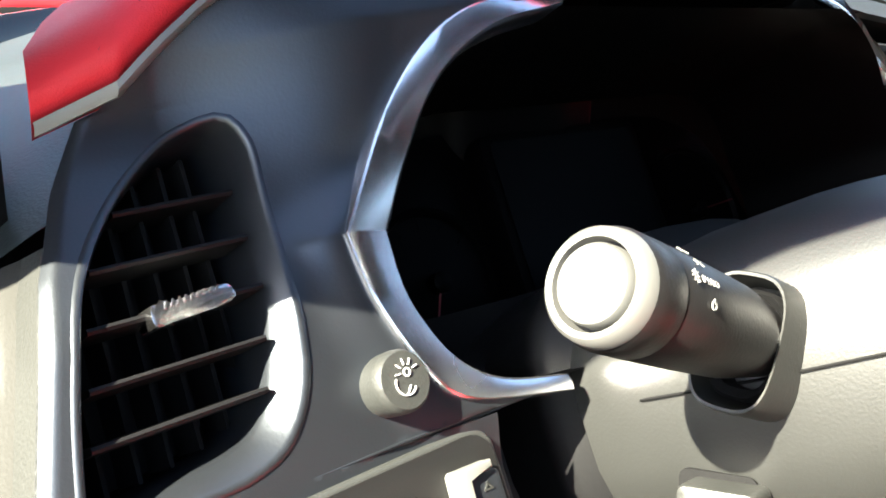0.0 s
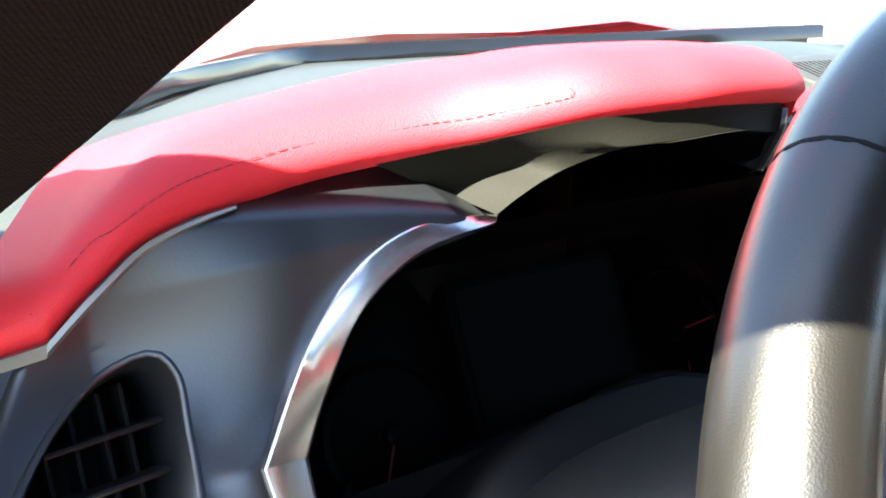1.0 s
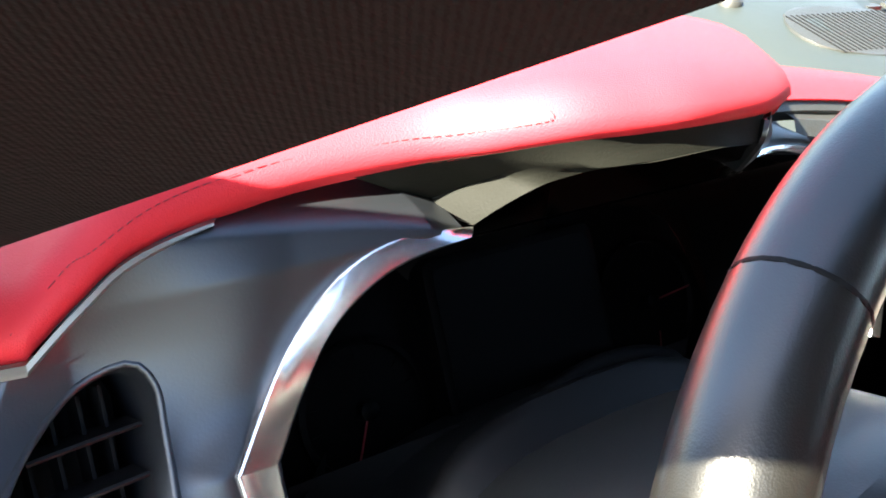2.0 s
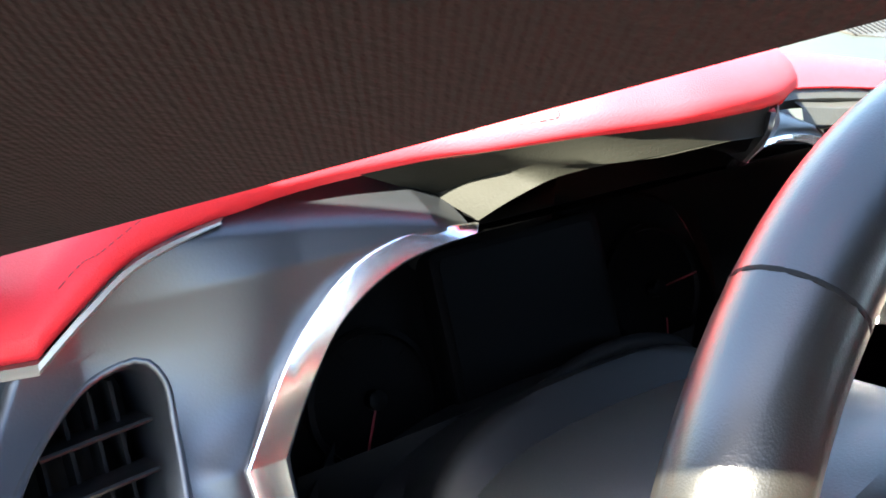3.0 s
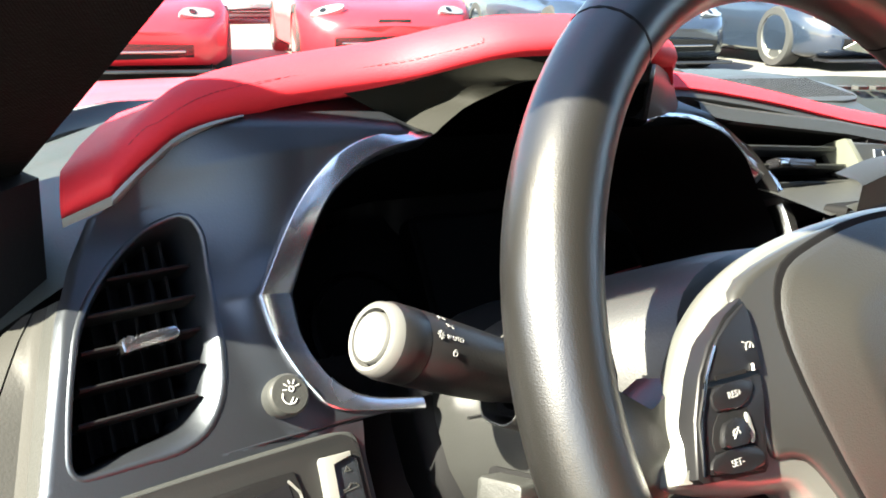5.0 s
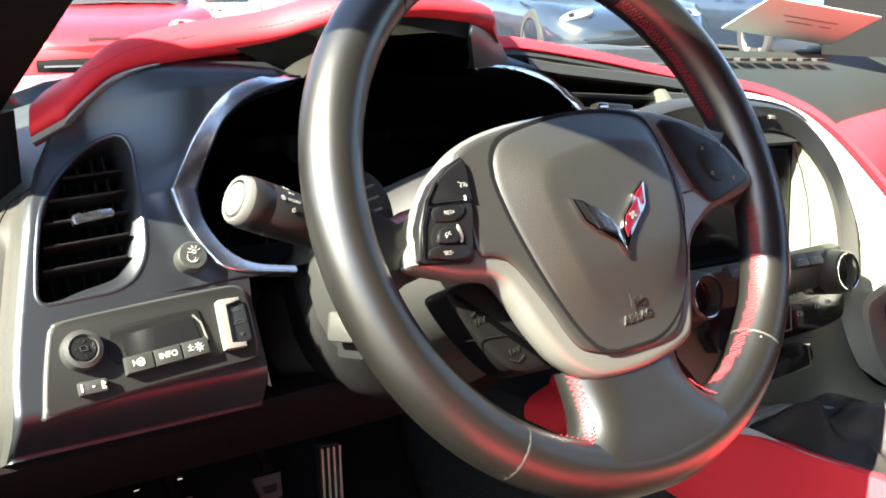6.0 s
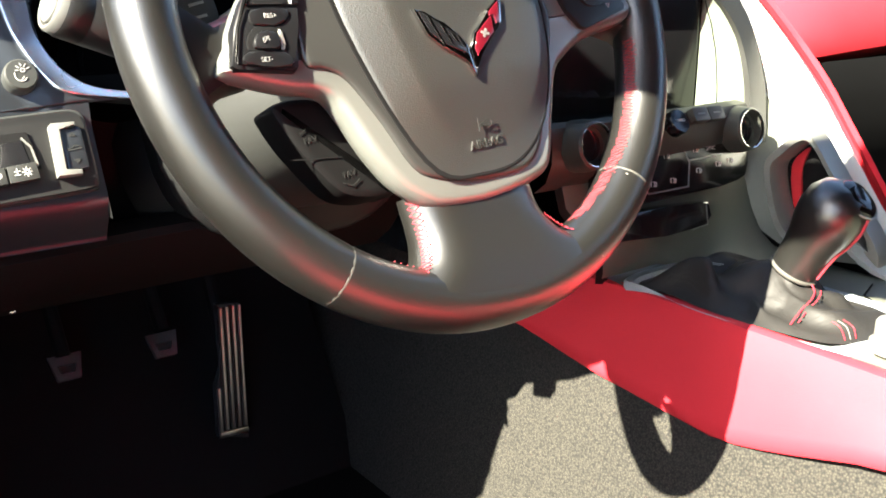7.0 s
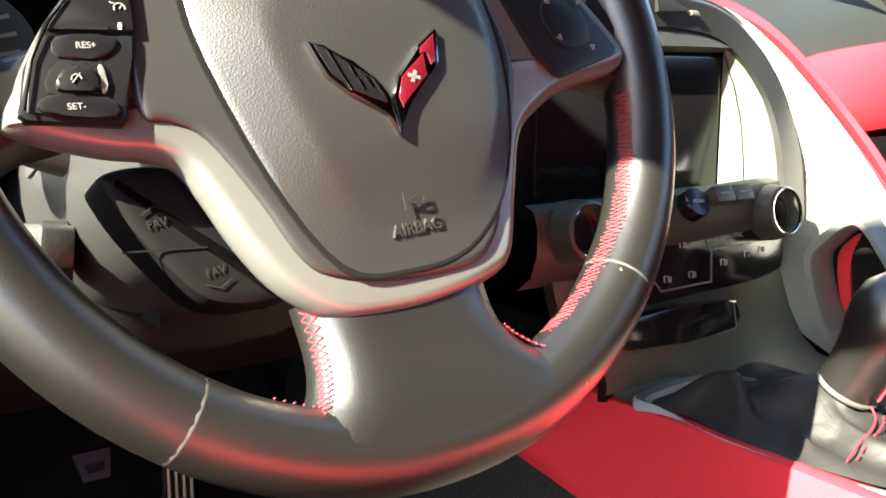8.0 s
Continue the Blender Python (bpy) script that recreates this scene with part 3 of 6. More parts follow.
part("fascia_panel", bm, BLACK, fas, sharp=60)
CAPGREY = material("end panel plastic", (0.022, 0.0218, 0.0195), 0.55, grain=0.2, scale=800, spec=0.25)
# end cap that turns towards the door
rows = []
for k in range(14):
    v = -0.15 + 0.164 * k / 13
    u = fascia_left(v)
    e = min(0.020, 0.4 * max(0.0, 0.016 - v))
    ec = fascia_c(u, v)
    rows.append([FASCIA @ Vector(q) for q in ((u - 0.0034, v, ec - 0.0090), (u - 0.0050, v, ec - 0.0120), (u - 0.0072, v, ec - 0.0155), (u - 0.0072 - 0.6 * e, v, ec - 0.0175), (u - 0.0077 - 0.6 * e, v, ec - 0.0215), (u - 0.0082 - 0.6 * e, v, ec - 0.0175), (u - 0.010 - 2.2 * e, v, ec - 0.024), (u - 0.011 - 2.4 * e, v - 0.004, ec - 0.09))])
part("end_cap", loft(rows), CAPGREY, fas, "charcoal end panel with a fine seam")
rows = []
for k in range(14):
    v = -0.15 + 0.164 * k / 13
    u = fascia_left(v)
    ec = fascia_c(u, v)
    rows.append([FASCIA @ Vector(q) for q in ((u + 0.0008, v, ec + 0.0004), (u - 0.0004, v, ec), (u - 0.0034, v, ec - 0.0088), (u - 0.0038, v, ec - 0.0110))])
part("edge_chamfer", loft(rows), GREY, fas, "pale sunlit chamfer along the edge")

# left air vent
SLAT = material("black louvre plastic", (0.0036, 0.0036, 0.0040), 0.6, grain=0.1, spec=0.2)
TABCHROME = material("brushed chrome tab", (0.62, 0.62, 0.63), 0.22, metal=1.0, grain=0.12, scale=900)
vent = thing("air_vent", "black louvred air vent with a chrome tab", "air vent")
rows = []
for f, d, c in ((1, 0.0036, -0.0012), (1, 0.0020, 0.0005), (1, 0.0006, 0.0005), (0.9, 0.0, -0.0004), (0.1, 0.0, -0.0080), (0, -0.0004, -0.0100), (0, -0.0020, -0.045)):
    rows.append([FASCIA @ Vector((*grown(p, d + f * chamfer(p)), c + fascia_c(*(grown(p, d + chamfer(p)) if f == 1 else p)))) for p in rim])
part("vent_frame", loft(rows, close_v=True), BLACK, vent, sharp=60)
# dark back and fins carry the duct's shade in their colour
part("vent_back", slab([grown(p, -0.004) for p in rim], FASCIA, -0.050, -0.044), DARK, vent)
for v0 in (0.0222, 0.0058, -0.0107, -0.0260, -0.0405):
    us = [p[0] for p in rim if abs(p[1] - v0) < 0.006]
    ua, ub = min(us) + 0.002, max(us) - 0.002
    fc = fascia_c(-0.235, v0)
    sl = loft([[FASCIA @ Vector((u, v0 + dv + 0.06 * (u + 0.238), dc + fc)) for dv, dc in ((0.0, -0.0050), (0.0009, -0.0056), (0.0016, -0.024), (0.0, -0.027), (-0.0014, -0.024), (-0.0009, -0.0056))] for u in np.linspace(ua, ub, 6)], close_v=True, caps=True)
    part("slat", sl, SLAT, vent)
for u0 in (-0.262, -0.252, -0.242, -0.232, -0.222, -0.214):
    vs = [p[1] for p in rim if abs(p[0] - u0) < 0.008]
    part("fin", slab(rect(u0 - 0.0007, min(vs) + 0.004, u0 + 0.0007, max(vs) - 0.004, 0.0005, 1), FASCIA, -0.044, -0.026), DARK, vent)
tabm = FASCIA @ Matrix.Translation((-0.0055, -0.0022, 0.0))
tab = part("tab", slab(smooth2([(-0.2415, -0.0130), (-0.2415, -0.0070), (-0.236, -0.0070), (-0.220, -0.0045), (-0.2165, -0.0060), (-0.2175, -0.0100), (-0.236, -0.0125)], 3), tabm, -0.010, 0.001, 0.0012), TABCHROME, vent, "small chrome louvre tab")
for k in range(9):
    part("tab_rib", strokes([[(-0.2375 + 0.002 * k, -0.0082 + 0.0003 * k), (-0.2370 + 0.002 * k, -0.0066 + 0.0002 * k)]], tabm, 0.0006, 0.0010), TABCHROME, tab)

# bright trim round the gauges
BRIGHT = material("satin bright trim", (0.86, 0.87, 0.90), 0.24, metal=1.0, vary=0.06, vary_scale=30)
trim = thing("gauge_trim", "bright chrome trim round the gauge opening", "trim")


def trim_side(out, inn, bend):
    """A flat bright band with a crisp bend where the curve turns, at the fifth point."""
    bm = None
    for k0, k1 in ((0, 5), (4, len(out))) if bend else ((0, len(out)),):
        bm = trim_run(curve(out[k0:k1], 5), curve(inn[k0:k1], 5), bm)
    return bm


def trim_run(o, inner, bm):
    n = [b + (b - a) * 0.06 for a, b in zip(o, inner)]
    rows = []
    for a, b in zip(o, n):
        rows.append([FASCIA @ q for q in (a + Vector((0, 0, -0.010)), a + Vector((0, 0, 0.0004)), a.lerp(b, 0.03) + Vector((0, 0, 0.0015)), a.lerp(b, 0.08) + Vector((0, 0, 0.0020)), a.lerp(b, 0.5) + Vector((0, 0, 0.0024)), a.lerp(b, 0.86) + Vector((0, 0, 0.0020)), a.lerp(b, 0.93) + Vector((0, 0, 0.0010)), b + Vector((0, 0, -0.0004)), b.lerp(a, -0.1) + Vector((0, 0, -0.012)))])
    return loft(rows, bm=bm)


part("left_trim", trim_side(TRIM_OUT, TRIM_IN, True), BRIGHT, trim, sharp=30)
RIGHT_OUT = [(0.0655, 0.0675, 0.0415), (0.078, 0.0708, 0.0365), (0.0976, 0.0720, 0.033), (0.1223, 0.0709, 0.030), (0.1485, 0.0663, 0.025), (0.1755, 0.0562, 0.018), (0.1973, 0.0414, 0.012), (0.2172, 0.0252, 0.008), (0.222, -0.01, 0.007), (0.205, -0.05, 0.006)]
RIGHT_IN = [(0.0650, 0.0630, 0.0430), (0.078, 0.0668, 0.0380), (0.0981, 0.0688, 0.034), (0.118, 0.0677, 0.030), (0.1407, 0.0625, 0.025), (0.1680, 0.0535, 0.018), (0.1890, 0.0388, 0.012), (0.2090, 0.0240, 0.008), (0.2145, -0.01, 0.005), (0.198, -0.047, 0.004)]
part("right_trim", trim_side(RIGHT_OUT, RIGHT_IN, False), BRIGHT, trim, sharp=30)
# fascia between the right trim and the centre vent
edge_ = [FASCIA @ Vector((u, v, c - 0.002)) for u, v, c in RIGHT_OUT[1:9]]
far_ = [Vector(q) for q in ((0.100, 0.215, 0.792), (0.125, 0.213, 0.785), (0.148, 0.208, 0.776), (0.166, 0.205, 0.762), (0.186, 0.205, 0.746), (0.205, 0.205, 0.733), (0.225, 0.205, 0.715), (0.235, 0.205, 0.690))]
part("fascia_right", loft([edge_, [a.lerp(b, 0.3) + Vector((0.001, -0.001, 0.002)) for a, b in zip(edge_, far_)], [a.lerp(b, 0.75) + Vector((0.001, -0.002, 0.002)) for a, b in zip(edge_, far_)], far_]), BLACK, fas, sharp=60)

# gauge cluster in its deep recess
# near-black colour stands in for the recess's deep shade, on dials and marks too
FACE = material("shaded instrument black", (0.0007, 0.0007, 0.0008), 0.5, spec=0.05, vary=0.05)
# needle red darkened to suit that painted shade
FAINT = material("shaded red needle", (0.12, 0.006, 0.008), 0.5, vary=0.02)
clu = thing("gauge_cluster", "dark instrument cluster deep under the hood", "gauge cluster")
half = [(u, v, c) for u, v, c in TRIM_IN]
loop = [Vector(q) for q in half] + [Vector((2 * MID - u, v, c)) for u, v, c in reversed(half)]
loop = curve(loop[:len(half)], 4) + curve(loop[len(half):], 4)
rows = [[FASCIA @ Vector((MID + (q.x - MID) * k, q.y * (k * 0.4 + 0.6), q.z - d)) for q in loop] for k, d in ((1.0, 0.0), (0.98, 0.012), (0.94, 0.05), (0.88, 0.095))]
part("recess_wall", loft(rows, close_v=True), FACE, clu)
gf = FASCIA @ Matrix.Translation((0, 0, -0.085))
part("gauge_face", slab(smooth2([(-0.125, -0.05), (-0.13, 0.0), (-0.10, 0.05), (0.018, 0.06), (0.136, 0.05), (0.166, 0.0), (0.16, -0.05), (0.018, -0.06)], 4), gf, -0.012, 0.0, 0.002), FACE, clu, "instrument face in near-black standing for shade")
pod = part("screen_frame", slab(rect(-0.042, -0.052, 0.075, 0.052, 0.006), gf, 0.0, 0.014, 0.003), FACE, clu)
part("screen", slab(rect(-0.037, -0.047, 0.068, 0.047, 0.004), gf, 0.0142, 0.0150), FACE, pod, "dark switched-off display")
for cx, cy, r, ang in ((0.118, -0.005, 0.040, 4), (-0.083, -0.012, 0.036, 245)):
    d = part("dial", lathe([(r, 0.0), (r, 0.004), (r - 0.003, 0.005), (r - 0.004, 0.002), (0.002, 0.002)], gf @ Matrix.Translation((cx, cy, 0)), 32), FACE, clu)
    bm = bmesh.new()
    for k in range(11):
        w = radians(215 - 25 * k)
        strokes([[(cx + (r - 0.006) * math.cos(w), cy + (r - 0.006) * math.sin(w)), (cx + (r - 0.010) * math.cos(w), cy + (r - 0.010) * math.sin(w))]], gf, 0.0006, 0.0025, bm)
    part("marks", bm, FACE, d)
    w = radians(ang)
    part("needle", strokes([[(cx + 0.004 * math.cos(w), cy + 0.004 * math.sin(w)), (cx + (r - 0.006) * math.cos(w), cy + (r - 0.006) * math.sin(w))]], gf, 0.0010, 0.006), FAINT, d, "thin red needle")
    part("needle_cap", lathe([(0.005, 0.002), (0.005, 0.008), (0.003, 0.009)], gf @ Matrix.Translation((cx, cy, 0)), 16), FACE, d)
part("needle", strokes([[(0.120, -0.024), (0.116, -0.045)]], gf, 0.0010, 0.006), FAINT, clu, "thin red needle")
BROW = material("olive charcoal brow plastic", (0.0075, 0.0077, 0.0058), 0.7, grain=0.25, scale=900, spec=0.12)
# brow between the opening and the pad
browlo = curve([(-0.0781, 0.2024, 0.7734), (-0.0735, 0.1960, 0.7805), (-0.0665, 0.1890, 0.7880), (-0.0560, 0.1840, 0.7935), (-0.0440, 0.1715, 0.8003), (-0.0218, 0.1645, 0.8018), (0.0094, 0.1610, 0.8035), (0.0310, 0.1640, 0.8010), (0.0440, 0.1665, 0.7995)], 5)
crease = curve([(-0.0875, 0.2217, 0.7787), (-0.0785, 0.2139, 0.7851), (-0.0699, 0.2038, 0.7911), (-0.0640, 0.1868, 0.7993), (-0.0455, 0.1705, 0.8013), (-0.0218, 0.1647, 0.8024), (0.0094, 0.1612, 0.8041), (0.0310, 0.1642, 0.8016), (0.0440, 0.1667, 0.8001)], 5)
lip_at = curve([(q,) * 3 for q in (-0.122, -0.108, -0.096, -0.084, -0.062, -0.040, -0.005, 0.025, 0.047)], 5)
browhi = [Vector([float(np.interp(q.x, [p.x for p in LIP[5:]], [p[k] for p in LIP[5:]])) for k in range(3)]) + Vector((0, 0.0025, 0.0002)) for q in lip_at]
rows = [[b + Vector((0, 0.03, 0.0)) for b in browhi], browhi]
rows += [[b.lerp(a, f) + Vector((0, 0.0012 * (1 - f), 0)) for a, b in zip(crease, browhi)] for f in (0.35, 0.7, 1.0)]
rows += [[b.lerp(a, 0.5) + Vector((0, 0.0006, 0.0004)) for a, b in zip(browlo, crease)], browlo, [p + Vector((0, 0.003, -0.0006)) for p in browlo]]
rim_lo = browlo + [Vector(q) for q in ((0.0470, 0.1690, 0.7970), (0.0560, 0.1800, 0.7860), (0.0640, 0.1900, 0.7795), (0.0830, 0.1950, 0.7800), (0.1200, 0.1990, 0.7760))]
# near-black sheets added to seal the recess against stray light
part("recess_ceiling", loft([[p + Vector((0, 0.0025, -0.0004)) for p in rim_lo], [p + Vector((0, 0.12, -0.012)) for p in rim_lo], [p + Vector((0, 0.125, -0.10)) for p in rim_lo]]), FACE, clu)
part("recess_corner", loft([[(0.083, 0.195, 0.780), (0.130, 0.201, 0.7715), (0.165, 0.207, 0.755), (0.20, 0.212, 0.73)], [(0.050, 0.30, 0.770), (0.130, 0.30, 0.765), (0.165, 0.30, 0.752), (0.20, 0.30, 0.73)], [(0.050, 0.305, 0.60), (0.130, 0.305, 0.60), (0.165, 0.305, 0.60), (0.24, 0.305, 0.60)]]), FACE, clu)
part("brow", loft(rows), BROW, clu, "charcoal brow under the hood pad", sharp=50)
CHEEK = [((0.072, 0.230, 0.779), (0.066, 0.226, 0.797), (0.066, 0.225, 0.806)), ((0.0635, 0.1890, 0.7770), (0.0435, 0.1665, 0.7995), (0.0445, 0.1660, 0.8095)), ((0.0650, 0.1875, 0.7770), (0.0450, 0.1650, 0.7995), (0.0460, 0.1645, 0.8095)),
         ((0.083, 0.1925, 0.7795), (0.062, 0.1760, 0.7975), (0.060, 0.1740, 0.8080)), ((0.100, 0.2015, 0.7790), (0.083, 0.1900, 0.795), (0.078, 0.1860, 0.8050)), ((0.125, 0.211, 0.7755), (0.112, 0.207, 0.788), (0.106, 0.2045, 0.797))]
part("hood_cheek", loft([curve(c, 4) for c in CHEEK]), BLACK, clu, "charcoal cheek closing the end of the hood", sharp=50)
ridge = curve([(-0.052, 0.215, 0.575), (-0.045, 0.225, 0.615), (-0.01, 0.235, 0.645), (0.05, 0.24, 0.655), (0.10, 0.235, 0.645), (0.125, 0.225, 0.61)], 5)
part("lower_ridge", tube(ridge, 0.005, 10), DARK, clu)
part("lower_cover", loft([ridge, [p + Vector((0, -0.06, -0.012)) for p in ridge], [Vector((p.x * 0.9, 0.12, p.z * 0.8 + 0.10)) for p in ridge]]), DARK, clu)

# dimmer knob
dim = thing("dimmer_knob", "round charcoal dimmer knob with a white lamp symbol", "knob")
dm = FASCIA @ Matrix.Translation((-0.1815, -0.0485, 0.0030))
part("knob_body", lathe([(0.0098, -0.002), (0.0100, 0.006), (0.0098, 0.0085), (0.0088, 0.0098), (0.002, 0.0100)], dm, 32), GREY, dim)
rays = [[(0.0026 * math.cos(a) + 0.001, 0.0026 * math.sin(a) + 0.0022), (0.0042 * math.cos(a) + 0.001, 0.0042 * math.sin(a) + 0.0022)] for a in (radians(20 + 40 * k) for k in range(5))]
part("symbol", strokes(rays + [ringline(0.001, 0.0022, 0.0012, 8), ringline(-0.0005, -0.001, 0.0036, 10, 150, 330), [(-0.001, -0.0045), (0.001, -0.002)]], dm, 0.00038, 0.0101), WHITE, dim)

# lower switch panel
PLATE = material("matt black switch plate", (0.0048, 0.0047, 0.0045), 0.55, grain=0.15, scale=900, spec=0.35)
pan = thing("switch_panel", "black switch panel with a small display", "switch panel")
outl = smooth2([(-0.2865, -0.1325), (-0.2860, -0.1250), (-0.2820, -0.105), (-0.2765, -0.084), (-0.2735, -0.0785), (-0.266, -0.0755), (-0.22, -0.0720), (-0.17, -0.0695), (-0.155, -0.0692), (-0.1495, -0.073), (-0.1480, -0.080), (-0.1480, -0.112), (-0.1500, -0.120), (-0.1560, -0.1230), (-0.22, -0.1262), (-0.275, -0.1318)], 4)
FP2 = FASCIA
part("bezel", pillow(outl, FP2, [(0, -0.006), (0, 0.0015), (0.0005, 0.0030), (0.0014, 0.0036), (0.003, 0.0036)]), GREY, pan, "charcoal rounded panel bezel")
ins = [(-0.217 + (u + 0.217) * 0.965, -0.100 + (v + 0.100) * 0.93) for u, v in outl]
part("plate", slab(ins, FP2, 0.003, 0.0045, 0.0004), PLATE, pan)
# display with its recess
part("display_surround", slab(smooth2([(-0.240, -0.1085), (-0.2415, -0.090), (-0.236, -0.0855), (-0.190, -0.0825), (-0.1845, -0.086), (-0.1815, -0.1035), (-0.186, -0.1055)], 3), FP2, 0.004, 0.0060, 0.0010), DARK, pan)
part("display", slab([(-0.2345, -0.107), (-0.2355, -0.0915), (-0.189, -0.0875), (-0.1865, -0.1040)], FP2, 0.0058, 0.0064), GLOSS, pan, "dark unlit driver display")
part("display_edge", strokes([[(-0.1885, -0.0865), (-0.1845, -0.092), (-0.1828, -0.1035)]], FP2, 0.0012, 0.0064), SILVER, pan)
for k in range(3):
    u0 = -0.237 + 0.0180 * k
    v0 = -0.1165 + 0.0013 * k
    b = part("button", slab([(u0, v0), (u0 + 0.0173, v0 + 0.0012), (u0 + 0.0168, v0 + 0.0118), (u0 - 0.0002, v0 + 0.0105)], FP2, 0.004, 0.0105, 0.0014), GREY, pan)
    sm = FP2 @ Matrix.Translation((u0 + 0.0085, v0 + 0.0060, 0.0106))
    if k == 1:
        part("letters", moved(lettering("INFO", 0.0052, 0.0001), sm @ pose(0, 0, 0, 0, 0, 4)), WHITE, b)
    elif k == 0:
        part("symbol", strokes([ringline(0.0005, 0, 0.0023, 10), [(-0.004, 0), (-0.002, 0)], [(-0.004, -0.0015), (-0.004, 0.0015)], [(-0.0008, -0.001), (0.0018, 0.001)], [(-0.0008, 0.001), (0.0018, -0.001)]], sm, 0.0006), WHITE, b)
    else:
        part("symbol", strokes([ringline(0.002, 0, 0.0012, 8)] + [[(0.002 + 0.0018 * math.cos(a), 0.0018 * math.sin(a)), (0.002 + 0.0028 * math.cos(a), 0.0028 * math.sin(a))] for a in (radians(45 * q) for q in range(8))] + [[(-0.005, 0.0008), (-0.002, 0.0008)], [(-0.0035, -0.0007), (-0.0035, 0.0023)], [(-0.005, -0.0014), (-0.002, -0.0014)]], sm, 0.00045), WHITE, b)
# mirror switch
mm = FP2 @ Matrix.Translation((-0.2595, -0.0965, 0.004))
ms = part("mirror_switch", lathe([(0.0125, 0.0), (0.0125, 0.004), (0.0115, 0.0075), (0.0088, 0.0085), (0.0080, 0.0068), (0.001, 0.0062)], mm, 36), GREY, pan, "round mirror switch with a raised ring")
part("switch_pad", lathe([(0.0078, 0.0058), (0.0070, 0.0078), (0.001, 0.0084)], mm, 28), GLOSS, ms)
part("symbol", strokes([[(-0.002, -0.0014), (0.002, -0.0014), (0.002, 0.0014), (-0.002, 0.0014), (-0.002, -0.0014)], [(0, 0.004), (0.0007, 0.0048)], [(0, -0.004), (0.0007, -0.0048)], [(0.0045, 0), (0.0052, 0.0005)], [(-0.0045, 0), (-0.0052, 0.0005)]], mm, 0.0003, 0.0085), GREY, ms)
lk = part("lock_button", slab(rect(-0.266, -0.1235, -0.2495, -0.1155, 0.001), FP2, 0.004, 0.0095, 0.0012), GREY, pan)
part("symbol", strokes([[(-0.2645, -0.1215), (-0.2645, -0.1175)], [(-0.258, -0.1195), (-0.2575, -0.1195)], [(-0.2525, -0.1215), (-0.2525, -0.1175), (-0.251, -0.1185), (-0.2525, -0.1195), (-0.251, -0.1215)]], FP2, 0.0008, 0.0096), WHITE, lk)
# lift switch
lf = part("lift_switch", slab([(-0.1735, -0.113), (-0.1722, -0.0810), (-0.1710, -0.0798), (-0.1570, -0.0798), (-0.1572, -0.0825), (-0.1678, -0.0832), (-0.1690, -0.1100), (-0.1590, -0.1100), (-0.1588, -0.113)], FP2, 0.004, 0.0105, 0.0008), SILVER, pan, "satin bracket of the lift switch")
part("rocker", slab(rect(-0.1665, -0.1095, -0.1535, -0.0828, 0.002), FP2, 0.004, 0.0085, 0.0015), BLACK, lf)
part("symbol", strokes([[(-0.1615, -0.0885), (-0.160, -0.0865), (-0.1585, -0.0885), (-0.1615, -0.0885)], [(-0.1615, -0.1035), (-0.160, -0.1055), (-0.1585, -0.1035), (-0.1615, -0.1035)], [(-0.1645, -0.0965), (-0.162, -0.0962), (-0.160, -0.0945), (-0.157, -0.095), (-0.156, -0.0965), (-0.1645, -0.0975)]], FP2, 0.0006, 0.0086), GREY, lf)

# knee panel below the fascia
KNEE = material("black knee panel plastic", (0.0036, 0.0024, 0.0024), 0.75, grain=0.3, scale=800, spec=0.1)
kn = thing("knee_panel", "dark moulded knee panel under the switch panel", "dashboard")
rows = []
for x in np.linspace(-0.33, 0.10, 18):
    y = 0.162 + 0.010 * clamp((x + 0.20) / 0.10)
    rows.append([(x, y + 0.03, 0.554), (x, y + 0.004, 0.552), (x, y, 0.547), (x, y + 0.006, 0.534), (x, y + 0.025, 0.512), (x, 0.22, 0.495), (x, 0.40, 0.52), (x, 0.62, 0.54)])
part("panel", loft(rows), KNEE, kn)
rows = [[(-0.1445, 0.140, 0.572), (-0.1440, 0.171, 0.640), (-0.140, 0.23, 0.645), (-0.140, 0.23, 0.56)], [(-0.135, 0.24, 0.560), (-0.135, 0.24, 0.640), (-0.110, 0.26, 0.645), (-0.110, 0.26, 0.56)]]
# dark sheets paint the shade in the gap beside the column
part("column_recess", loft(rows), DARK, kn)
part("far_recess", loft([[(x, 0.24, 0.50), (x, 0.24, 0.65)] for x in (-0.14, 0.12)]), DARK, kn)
for x in (-0.236, -0.208):
    part("mark", moved(lettering("-", 0.012, 0.0002), plane_at((x, 0.1475, 0.522), (1, 0, 0.05), (0, -0.57, 0.82))), SILVER, kn)

# ---- steering column and stalk ----
COL = plane_at(HUB, (1, 0, 0), (0, math.sin(TILT), math.cos(TILT)))
SHROUD = material("charcoal shroud plastic", (0.016, 0.0165, 0.0155), 0.45, grain=0.15, scale=900, spec=0.8)
col = thing("steering_column", "charcoal moulded steering column shroud", "steering column")


def shroud(halfw, up_, down, c, n=28, sq=3.0):
    out = []
    for k in range(n):
        w = 2 * math.pi * k / n
        cx, sy = math.cos(w), math.sin(w)
        x = halfw * math.copysign(abs(cx) ** (2 / sq), cx)
        y = (up_ if sy > 0 else down) * math.copysign(abs(sy) ** (2 / sq), sy)
        out.append(COL @ Vector((x, y, c)))
    return out


